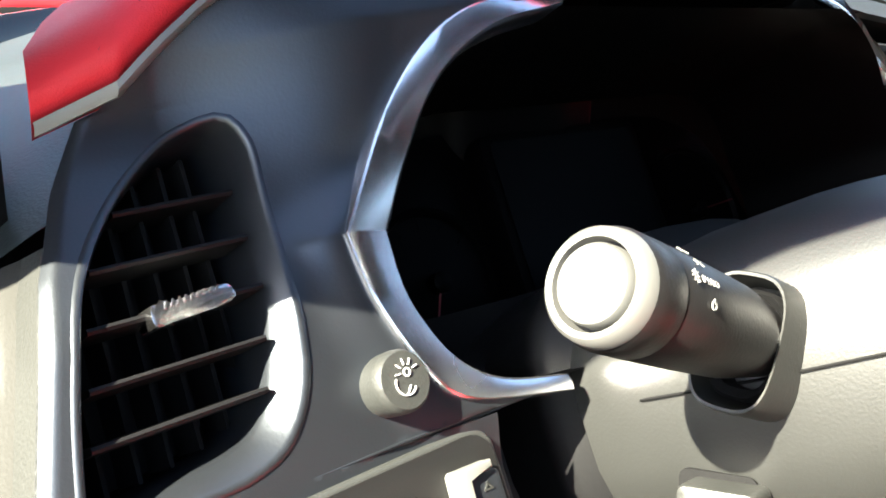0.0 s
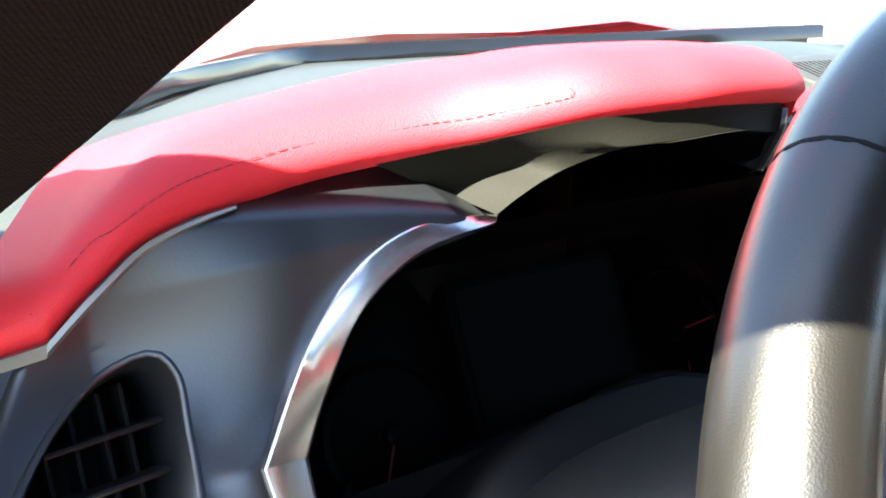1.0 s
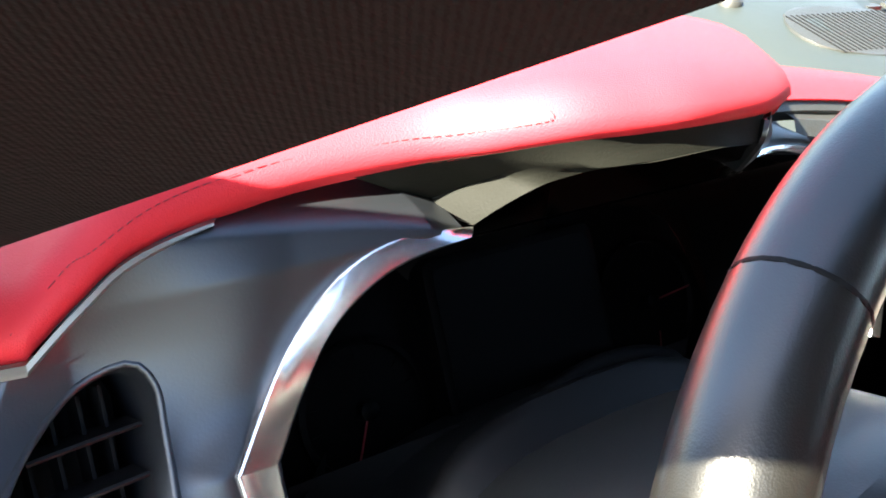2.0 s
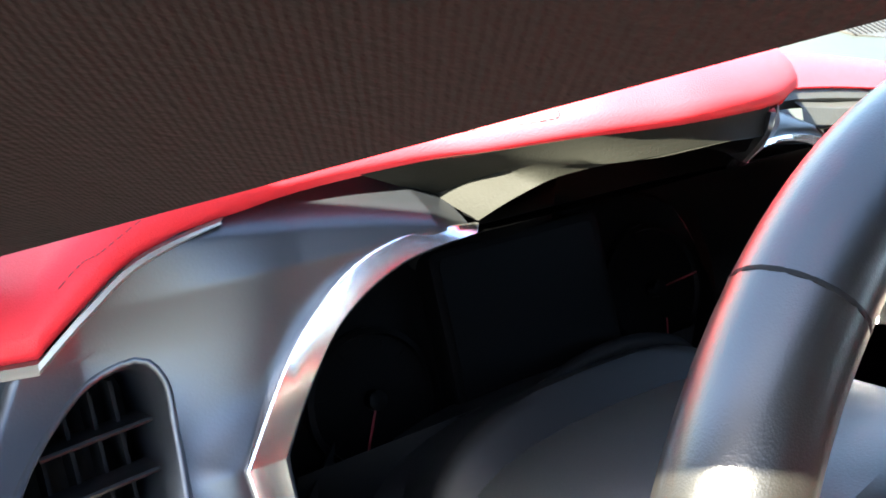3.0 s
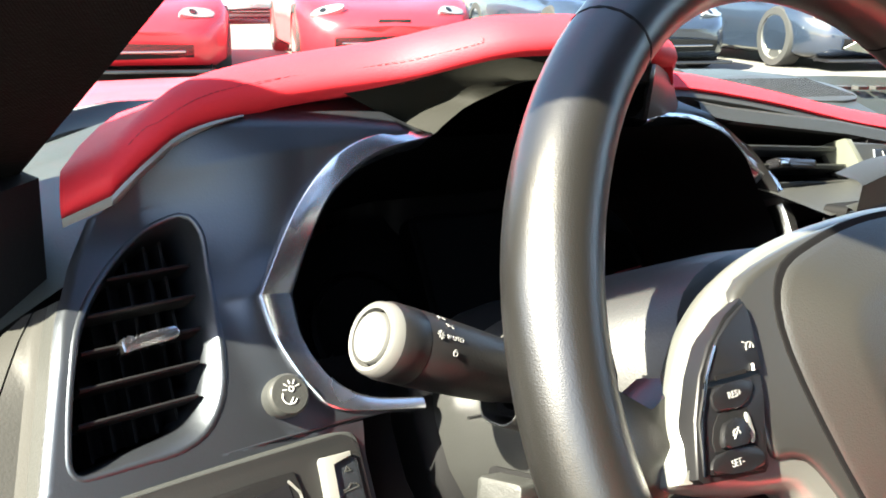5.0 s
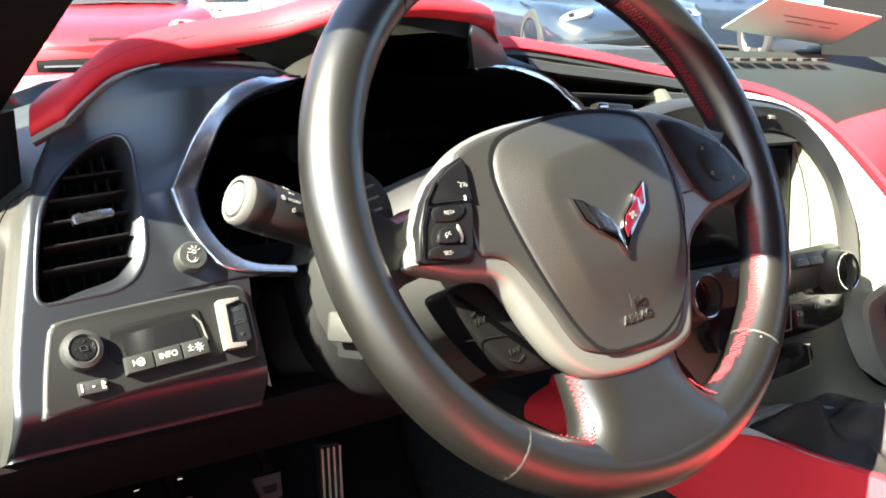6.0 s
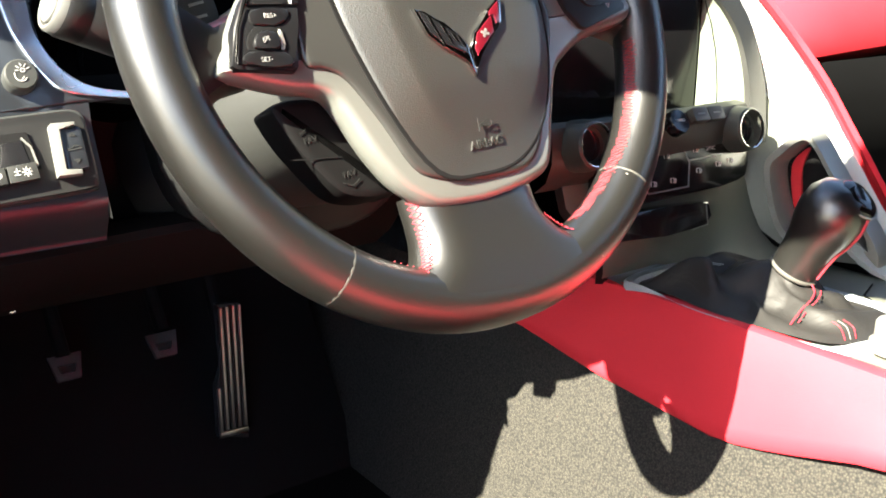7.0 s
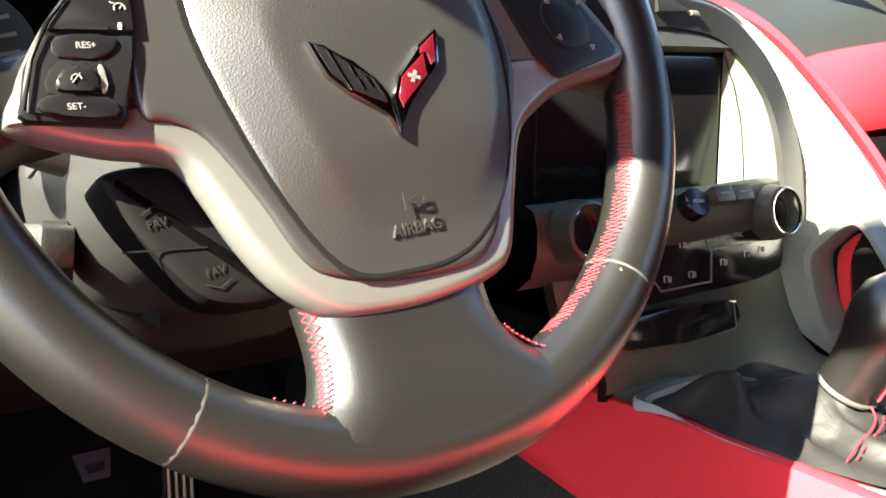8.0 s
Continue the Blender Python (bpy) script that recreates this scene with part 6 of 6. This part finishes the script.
rows = [[Vector((x, y, z - 0.0045 * clamp((0.310 - x) / 0.012) * clamp((0.075 - y) / 0.03))) for x, y in q] for q, z in ((fr, 0.449), (fr, 0.4575), ([(a[0] * 0.85 + b[0] * 0.15, a[1] * 0.85 + b[1] * 0.15) for a, b in zip(fr, fi)], 0.4595), ([(a[0] * 0.3 + b[0] * 0.7, a[1] * 0.3 + b[1] * 0.7) for a, b in zip(fr, fi)], 0.4590), (fi, 0.455))]
part("shifter_frame", loft(rows, close_v=True), FRAMESILVER, con, "satin silver frame round the gear boot")
rk_ = thing("drive_mode_knob", "silver rotary knob on the console", "knob")
rm = plane_at((0.328, -0.128, 0.4595), (1, 0, 0), (0, 1, 0))
part("knob_body", lathe([(0.0205, -0.004), (0.0205, 0.002), (0.0175, 0.003), (0.0175, 0.016), (0.0165, 0.018), (0.0140, 0.0184), (0.001, 0.0182)], rm, 40), SILVER, rk_)
part("mark", strokes([[(-0.006, 0.003), (0.006, 0.003)], [(-0.004, -0.003), (0.004, -0.003)]], rm, 0.0018, 0.0185), GREY, rk_)

PALETHREAD = material("pale grey thread", (0.13, 0.12, 0.11), 0.6, vary=0.1, vary_scale=300)
BOOTHIDE = material("creased black boot leather", (0.0145, 0.0135, 0.0125), 0.55, grain=0.08, scale=1200, cells=True, spec=0.3)
wrinkle(BOOTHIDE, 30, 0.3, 0.004)
gs = thing("gear_lever", "black leather gear lever with red stitching", "gear lever")
neck = Vector((0.348, -0.024, 0.486))
top_ = Vector((0.354, -0.045, 0.532))
axis = (top_ - neck).normalized()
rows = []
nb = 120
foot_ = smooth2(fi, 3)
for t_ in np.linspace(0, 1, 21):
    row = []
    for k in range(nb):
        q = foot_[int(k * len(foot_) / nb)]
        a = Vector((q[0], q[1], 0.456))
        w = math.atan2(q[1] + 0.012, q[0] - 0.343)
        b = neck + 0.0185 * Vector((math.cos(w), math.sin(w), -(axis.x * math.cos(w) + axis.y * math.sin(w)) / axis.z))
        shape = t_ ** 0.8
        p = a.lerp(b, shape)
        ahead = max(0.0, math.cos(w - 1.75)) ** 1.5
        fold = math.sin(math.pi * t_) ** 0.7
        p.z = 0.456 + (b.z - 0.459) * t_ ** 1.9 + fold * (0.006 + 0.003 * math.sin(3 * w + 1.0)) + 0.013 * ahead * math.exp(-((t_ - 0.24) / 0.15) ** 2)
        # creases run round the neck and out to the corners
        crease = math.sin(5 * w + 11 * t_ + 0.8 * math.sin(2 * w))
        # the slack leather in front of the lever stands up in two folds with a hollow between
        for bear, amp, wide in ((132, 0.013, 13), (104, -0.010, 13), (76, 0.010, 14)):
            p.z += amp * math.exp(-((math.degrees(w) - bear) / wide) ** 2) * math.exp(-((t_ - 0.36) / 0.22) ** 2)
        p.z += 0.0034 * fold * crease - 0.005 * math.exp(-((t_ - 0.52) / 0.09) ** 2) * (0.4 + ahead)
        p.z += 0.0016 * math.sin(math.pi * t_) * math.sin(26 * t_ + 2.4 * w) * (0.5 + 0.5 * math.sin(w + 0.6))
        p += Vector((math.cos(w), math.sin(w), 0)) * (0.004 * math.sin(7 * w + 6 * t_) * fold + 0.006 * ahead * fold)
        row.append(p)
    rows.append(row)
part("boot", loft(rows, close_v=True), BOOTHIDE, gs, "creased black leather boot", sharp=120)

bm = bmesh.new()
line = curve([(0.3446, -0.0440, 0.4795), (0.3392, -0.0503, 0.4760), (0.3260, -0.0560, 0.4738), (0.3140, -0.0565, 0.4690), (0.2975, -0.0585, 0.4612)], 5)
tube(line, 0.0007, 6, bm)
for a, b in zip(line[4::2], line[6::2]):
    beside = Vector((0.0042, -0.0030, 0.0004))
    tube([a.lerp(b, 0.15) + beside, a.lerp(b, 0.75) + beside], 0.0006, 6, bm)
tagged(part("boot_stitching", bm, STITCH, gs, "red stitched seam of the boot"), kind="stuff")
for k, thread in enumerate((STITCH, PALETHREAD, STITCH)):
    part("stitch_line", tube(curve([(0.3178 + 0.0033 * k, -0.0800 - 0.0027 * k, 0.4655 + 0.0008 * k), (0.3190 + 0.0041 * k, -0.0866 - 0.0029 * k, 0.4625), (0.3096 + 0.0048 * k, -0.0970 - 0.0015 * k, 0.4580)], 5), 0.00045, 6), thread, gs)
for k in range(2):
    part("stitch_line", tube(curve([(0.318 + 0.004 * k, 0.080, 0.463), (0.320 + 0.004 * k, 0.055, 0.4775), (0.325 + 0.004 * k, 0.030, 0.4805)], 4), 0.0004, 5), SILVER, gs)
prof = [(r_ * 1.08, h * 1.05) for r_, h in ((0.0175, 0.0), (0.0180, 0.006), (0.0185, 0.018), (0.0200, 0.030), (0.0235, 0.042), (0.0250, 0.054), (0.0235, 0.066), (0.0175, 0.075), (0.008, 0.0785))]
km = plane_at(neck, axis.orthogonal().normalized(), axis.cross(axis.orthogonal()).normalized())
if km.to_3x3().col[2].dot(axis) < 0:
    km = km @ pose(0, 0, 0, 180, 0, 0)
part("knob", lathe(prof, km, 36), HIDE, gs, "pear-shaped black leather knob")
part("collar", lathe([(0.0186, -0.002), (0.0204, -0.0005), (0.0206, 0.0010), (0.0192, 0.0022)], km, 36), SEAMGREY, gs, "pale folded leather edge at the neck")
capm = plane_at(neck + axis * 0.061 + Vector((0.0035, -0.0075, 0.0)), (1, 0, 0), (0, 0.75, 0.66))
part("cap", pillow(smooth2([(-0.016, -0.004), (-0.011, 0.013), (0.004, 0.020), (0.016, 0.010), (0.014, -0.010), (0.0, -0.017)], 5), capm, [(0, -0.006), (0, 0.011), (0.0008, 0.0135), (0.0022, 0.0155), (0.0045, 0.0172), (0.0075, 0.0182), (0.0105, 0.0186)]), GLOSS, gs, "gloss black cap with a pale rim")
part("cap_rim", tube([capm @ Vector((x, y, 0.0125)) for x, y in smooth2([(-0.0165, -0.004), (-0.0115, 0.0135), (0.004, 0.0205), (0.0165, 0.0105), (0.0145, -0.0105), (0.0, -0.0175)], 4)], 0.0008, 6, closed=True), SILVER, gs)
bm = bmesh.new()
side_ = Vector((0.11, -0.99, 0))
side_ = (side_ - axis * side_.dot(axis)).normalized()
pt = [neck + axis * h + side_ * (r_ + 0.0004) for r_, h in prof[1:7]]
cl = curve(pt, 5)
tube(cl, 0.0014, 6, bm)
part("seam", bm, STITCH, gs, "red stitched seam")

# ---- pedals ----
def pedal(name, label, outline, m_, slots, arm):
    p = thing(name, label, "pedal")
    part("pad", slab(outline, m_, -0.008, 0.0, 0.002), RUBBER, p)
    if slots == "frame":
        o_ = outline
        cx = sum(q[0] for q in o_) / len(o_)
        cy = sum(q[1] for q in o_) / len(o_)
        i2 = [(cx + (x - cx) * 0.60, cy - 0.002 + (y - cy) * 0.34) for x, y in o_]
        part("steel_frame", loft([[m_ @ Vector((x, y, c)) for x, y in q] for q, c in ((o_, -0.004), (o_, 0.003), (i2, 0.003), (i2, 0.0005))], close_v=True), STEEL, p, "steel frame on the pad")
    else:
        for x0, x1, y0, y1 in slots:
            part("steel_rib", slab(rect(x0, y0, x1, y1, 0.001), m_, 0.0, 0.0035, 0.001), STEEL, p)
    part("arm", tube(arm, 0.008, 8), DARK, p)
    return p


tz = [(-0.0165, 0.013), (-0.0120, -0.013), (0.0110, -0.013), (0.0165, 0.013)]
pf = ((1, 0, 0.0), (0, 0.55, 0.83))
pedal("brake_pedal", "black brake pedal with a steel-framed pad", tz, plane_at((0.005, 0.500, 0.330), *pf), "frame", [(0.010, 0.515, 0.34), (0.010, 0.56, 0.40), (0.010, 0.60, 0.52)])
pedal("clutch_pedal", "black clutch pedal with a steel-framed pad", tz, plane_at((-0.0965, 0.500, 0.330), *pf), "frame", [(-0.098, 0.505, 0.34), (-0.098, 0.55, 0.40), (-0.098, 0.60, 0.52)])
gp = plane_at((0.079, 0.500, 0.280), (1, 0.0, -0.03), (0, 0.06, 1))
pedal("accelerator_pedal", "long accelerator pedal with steel ribs", [(-0.019, -0.015), (-0.019, -0.078), (0.0185, -0.088), (0.0165, 0.078), (-0.012, 0.080), (-0.0105, 0.006)], gp,
      [(-0.0100 + 0.0075 * k, -0.0062 + 0.0075 * k, -0.070, 0.076) for k in range(4)] + [(-0.0175, -0.0140, -0.072, -0.018), (-0.018, 0.017, -0.078, -0.0715)], [(0.08, 0.515, 0.30), (0.08, 0.56, 0.40), (0.08, 0.60, 0.50)])
dp = plane_at((-0.215, 0.45, 0.285), (1, 0.2, 0), (0, 0.35, 0.94))
pedal("dead_pedal", "foot rest with steel ribs beside the clutch", rect(-0.022, -0.08, 0.022, 0.08, 0.006), dp, [(-0.016 + 0.012 * k, -0.010 + 0.012 * k, -0.07, 0.07) for k in range(3)], [(-0.215, 0.46, 0.25), (-0.215, 0.55, 0.22)])

# ---- passenger side ----
pp = thing("passenger_pad", "red leather passenger dashboard pad with a vent", "dashboard pad")
rows = []
for s in np.linspace(0, 1, 14):
    x = 0.60 + 0.60 * s
    zt = float(np.interp(x, [0.60, 0.70, 0.79, 0.89, 1.01, 1.20], [0.648, 0.666, 0.682, 0.700, 0.711, 0.718]))
    yf = 0.27 + 0.03 * s
    rows.append([(x, yf + 0.18, zt - 0.040), (x, yf + 0.12, zt - 0.010), (x, yf + 0.085, zt - 0.001), (x, yf + 0.06, zt), (x, yf + 0.035, zt - 0.010), (x, yf + 0.012, zt - 0.034), (x, yf - 0.004, 0.622 + 0.02 * s), (x, yf - 0.004, 0.600 + 0.02 * s), (x, yf + 0.02, 0.582 + 0.02 * s), (x, yf + 0.10, 0.575 + 0.02 * s)])
part("leather_cover", loft(rows, caps=True), RED, pp)
pv = plane_at((1.070, 0.302, 0.668), (1, 0.05, 0.04), (0, 0.45, 0.89))
part("vent_frame", slab(smooth2([(-0.044, -0.006), (-0.046, 0.020), (-0.036, 0.027), (0.10, 0.034), (0.10, -0.034), (-0.022, -0.030)], 3), pv, -0.01, 0.006, 0.002), DARK, pp)
for k in range(4):
    part("slat", slab(rect(-0.026 - 0.004 * k, -0.022 + 0.0115 * k, 0.096, -0.0175 + 0.0115 * k, 0.001), pv, 0.005, 0.010), GREY, pp)
gb = thing("glovebox", "dark glovebox front below the pad", "glovebox")
part("lid", loft([[(x, 0.28, 0.60), (x, 0.27, 0.55), (x, 0.30, 0.40), (x, 0.36, 0.30), (x, 0.62, 0.28)] for x in (0.545, 0.7, 0.9, 1.215)]), DARK, gb)

# driver's seat behind the view, which tints the light from below
seat = thing("driver_seat", "red leather bucket seat with a padded backrest", "seat")
part("cushion", pillow(rect(-0.25, -0.92, 0.18, -0.27, 0.06, 5), Matrix.Identity(4), [(0.01, 0.13), (0.0, 0.20), (0.0, 0.33), (0.01, 0.36), (0.03, 0.385), (0.06, 0.39)]), RED, seat)
part("backrest", pillow(rect(-0.24, 0.36, 0.17, 1.02, 0.08, 5), plane_at((0, -0.78, 0.0), (1, 0, 0), (0, -0.25, 1)), [(0.02, -0.10), (0.0, -0.07), (0.0, 0.0), (0.02, 0.03), (0.05, 0.04)]), RED, seat)

# ---- price sheet on the far glass ----
sh = thing("window_sheet", "pale printed sheet lying inside the windscreen", "sheet")
wm = plane_at((0.875, 0.455, 0.837), (0.228, -0.03, -0.026), (-0.024, -0.09, 0.039))
part("paper", slab(rect(-0.115, -0.050, 0.115, 0.050, 0.004), wm, 0, 0.0012), material("pale sheet paper", (0.62, 0.68, 0.62), 0.7, vary=0.06), sh)
part("print", strokes([[(-0.05, 0.012), (0.06, 0.012)], [(-0.03, -0.002), (0.02, -0.002)], [(0.04, -0.002), (0.06, -0.002)]], wm, 0.003, 0.0013), SILVER, sh)


# ---- cars across the lot ----
LENS = material("clear lamp lens", (0.22, 0.23, 0.24), 0.10, metal=0.3, vary=0.2, vary_scale=30)


def sports_car(name, label, paint, m_, rim=SILVER, badge=True):
    """A low coupe that faces -y, origin on the ground under its nose; 1.9 m wide, 4.5 m long."""
    car = thing(name, label, "car", "parked cars", m=m_)
    half = [0.0, 0.25, 0.5, 0.72, 0.86, 0.93, 0.95, 0.93]
    # stations: y, half width factor, sill height, shoulder height, crown
    st_ = [(0.00, 0.62, 0.22, 0.44, 0.46), (0.06, 0.80, 0.16, 0.50, 0.53), (0.25, 0.95, 0.14, 0.60, 0.62), (0.6, 1.0, 0.14, 0.70, 0.68), (1.0, 1.0, 0.14, 0.74, 0.74), (1.5, 0.98, 0.14, 0.76, 0.82), (1.9, 0.97, 0.14, 0.80, 0.86), (3.0, 1.0, 0.14, 0.86, 0.90), (3.8, 1.0, 0.16, 0.88, 0.92), (4.4, 0.95, 0.25, 0.84, 0.88), (4.5, 0.90, 0.30, 0.80, 0.82)]
    rows_ = []
    for y, wf, zs, zh, zc in st_:
        prof_ = [(0, zc), (0.35, zc - 0.004), (0.62, (zc + zh) / 2 + 0.005), (0.80, zh + 0.015), (0.90, zh - 0.01), (0.95, zh - 0.10), (0.955, (zs + zh) / 2), (0.93, zs + 0.05), (0.85, zs)]
        left = [(-x * wf, y + 0.22 * (x * wf) ** 2 * (1 if y < 0.3 else 0), z) for x, z in reversed(prof_)]
        right = [(x * wf, y + 0.22 * (x * wf) ** 2 * (1 if y < 0.3 else 0), z) for x, z in prof_[1:]]
        rows_.append(left + right)
    part("body", loft(rows_, caps=True, close_v=True), paint, car, sharp=50)
    cab = []
    for y, hw, z in ((1.35, 0.66, 0.80), (1.75, 0.62, 1.02), (2.15, 0.56, 1.19), (2.7, 0.54, 1.23), (3.3, 0.54, 1.16), (4.0, 0.56, 0.92)):
        cab.append([(-hw - 0.12 * (1.25 - z), y, min(z, 0.80)), (-hw, y, z - 0.04), (-hw * 0.8, y - 0.03, z), (0, y - 0.07, z + 0.015), (hw * 0.8, y - 0.03, z), (hw, y, z - 0.04), (hw + 0.12 * (1.25 - z), y, min(z, 0.80))])
    part("roof", loft(cab[2:], caps=True), paint, car)
    part("windscreen", loft(cab[:3]), CARGLASS, car, "dark windscreen glass")
    for s in (-1, 1):
        part("side_window", loft([[(s * (0.70), 1.55, 0.83), (s * 0.70, 2.6, 0.88)], [(s * 0.58, 2.05, 1.12), (s * 0.56, 2.75, 1.17)]]), CARGLASS, car)
        hm = plane_at((s * 0.66, 0.30, 0.595), (1, s * 0.42, -0.15 * s), (0, 0.8, 0.55))
        lamp = part("headlight", slab(smooth2([(-0.17, -0.05), (-0.10, 0.045), (0.05, 0.075), (0.17, 0.06), (0.16, -0.01), (0.02, -0.055)], 4), hm, -0.02, 0.022, 0.012), LENS, car, "clear wedge headlight")
        part("projector", lathe([(0.035, 0.018), (0.035, 0.028), (0.001, 0.032)], hm @ Matrix.Translation((-0.04, 0.0, 0)), 20), GLOSS, lamp)
        mr = part("mirror", slab(smooth2([(-0.10, -0.05), (-0.08, 0.05), (0.06, 0.06), (0.10, 0.0), (0.06, -0.05)], 4), plane_at((s * 1.02, 1.62, 0.93), (1, 0, 0), (0, 0, 1)), -0.05, 0.07, 0.03), paint, car)
        part("mirror_arm", tube([(s * 0.84, 1.66, 0.85), (s * 0.96, 1.63, 0.90)], 0.025, 8), GLOSS, mr)
        for y in (0.85, 3.55):
            wmx = plane_at((s * 0.80, y, 0.335), (0, s, 0), (0, 0, 1))
            tyre = part("wheel", lathe([(0.25, -0.05), (0.33, -0.04), (0.335, 0.0), (0.335, 0.13), (0.32, 0.16), (0.25, 0.165), (0.245, 0.12)], wmx, 40), RUBBER, car)
            part("hub_cap", lathe([(0.05, 0.12), (0.045, 0.14), (0.001, 0.142)], wmx, 16), rim, tyre)
            for k in range(5):
                part("rim_spoke", slab([(-0.03, 0.04), (0.03, 0.04), (0.022, 0.245), (-0.022, 0.245)], wmx @ pose(0, 0, 0, 0, 0, 72 * k), 0.10, 0.13, 0.006), rim, tyre)
            part("rim_ring", lathe([(0.25, 0.10), (0.252, 0.15), (0.24, 0.155), (0.236, 0.10)], wmx, 36), rim, tyre)
            part("brake_disc", lathe([(0.17, 0.05), (0.17, 0.06), (0.05, 0.062)], wmx, 28), STEEL, tyre)
            part("caliper", slab(rect(0.08, 0.02, 0.17, 0.14, 0.02), wmx, 0.05, 0.09, 0.008), NEEDLE, tyre, "red brake caliper")
    gr = part("grille", loft([[(x, -0.006 + 0.16 * x * x, 0.36 - 0.03 * abs(x)), (x, -0.012 + 0.16 * x * x, 0.30), (x, 0.02 + 0.16 * x * x, 0.22 + 0.02 * abs(x))] for x in np.linspace(-0.62, 0.62, 15)]), DARK, car, "wide black lower grille")
    part("grille_bar", tube([(x, -0.016 + 0.16 * x * x, 0.285) for x in np.linspace(-0.55, 0.55, 11)], 0.010, 6), CHROME, gr)
    bmx = plane_at((0, 0.045, 0.505), (1, 0, 0), (0, 0.55, 0.83))
    if badge:
        part("badge", slab([(-0.075, 0.035), (-0.02, 0.0), (0, -0.03), (0.02, 0.0), (0.075, 0.035), (0.03, -0.005), (0, -0.055), (-0.03, -0.005)], bmx, 0, 0.012, 0.003), CHROME, car, "small chrome wing badge")
    else:
        part("nose_slot", slab(rect(-0.17, -0.018, 0.17, 0.018, 0.016), bmx, -0.01, 0.008, 0.003), DARK, car, "narrow dark slot on the nose")
    part("splitter", box(-0.80, 0.02, 0.10, 0.80, 0.30, 0.13, 0.01), GLOSS, car)
    part("underside", box(-0.78, 0.3, 0.12, 0.78, 4.3, 0.20, 0.02), DARK, car)
    for s in (-1, 1):
        part("wiper", tube([(s * 0.1, 1.32, 0.80), (s * 0.45, 1.42, 0.835)], 0.008, 6), DARK, car)
    return car


red1 = sports_car("sports_car", "glossy red sports car parked facing the aisle", PAINT_RED, LOT @ Matrix.Translation((2.1, 8.2, 0)) @ pose(0, 0, 0, 0, 0, -20), badge=False)
tagged(copy_thing(red1, LOT @ Matrix.Translation((4.95, 8.30, 0)) @ pose(0, 0, 0, 0, 0, -20)), "second glossy red sports car parked in the row")
dark1 = sports_car("sports_car", "dark blue sports car with a chrome badge", PAINT_DARK, LOT @ Matrix.Translation((7.10, 6.60, 0)) @ pose(0, 0, 0, 0, 0, -20))
tagged(copy_thing(dark1, LOT @ Matrix.Translation((9.6, 5.6, 0)) @ pose(0, 0, 0, 0, 0, -20)), "black sports car with red brake calipers")
tagged(copy_thing(red1, LOT @ Matrix.Translation((14.0, 9.8, 0)) @ pose(0, 0, 0, 0, 0, -20)), "far red sports car at the end of the row")
PAINT_PALE = material("silver car paint", (0.45, 0.46, 0.47), 0.25, metal=0.5, coat=1.0, vary=0.05)
pale = sports_car("sports_car", "silver car in the row behind", PAINT_PALE, LOT @ Matrix.Translation((9.0, 21.0, 0)))
tagged(copy_thing(pale, LOT @ Matrix.Translation((17.0, 18.0, 0))), "second silver car in the row behind")

# hedge at the edge of the lot
LEAF = material("sunlit hedge leaves", (0.10, 0.13, 0.035), 0.6, vary=0.4, vary_scale=20)
verts, faces = [], []
rng = random.Random(4)
for k in range(5200):
    x, y, z = rng.uniform(12, 40), 25 + rng.uniform(-0.8, 0.8), rng.uniform(0.05, 1.0) * (0.75 + 0.25 * math.sin(k * 0.37))
    c = Vector((x, y, z))
    a = Vector((rng.uniform(-1, 1), rng.uniform(-1, 1), rng.uniform(-1, 1))).normalized() * 0.13
    b = a.orthogonal().normalized() * 0.07
    i0 = len(verts)
    verts += [c - a, c + b, c + a, c - b]
    faces.append((i0, i0 + 1, i0 + 2, i0 + 3))
me = bpy.data.meshes.new("hedge")
me.from_pydata(verts, [], faces)
me.materials.append(LEAF)
hedge = new("hedge", me)
hedge.matrix_world = LOT
tagged(hedge, "yellow-green hedge along the edge of the lot", "hedge", kind="stuff")
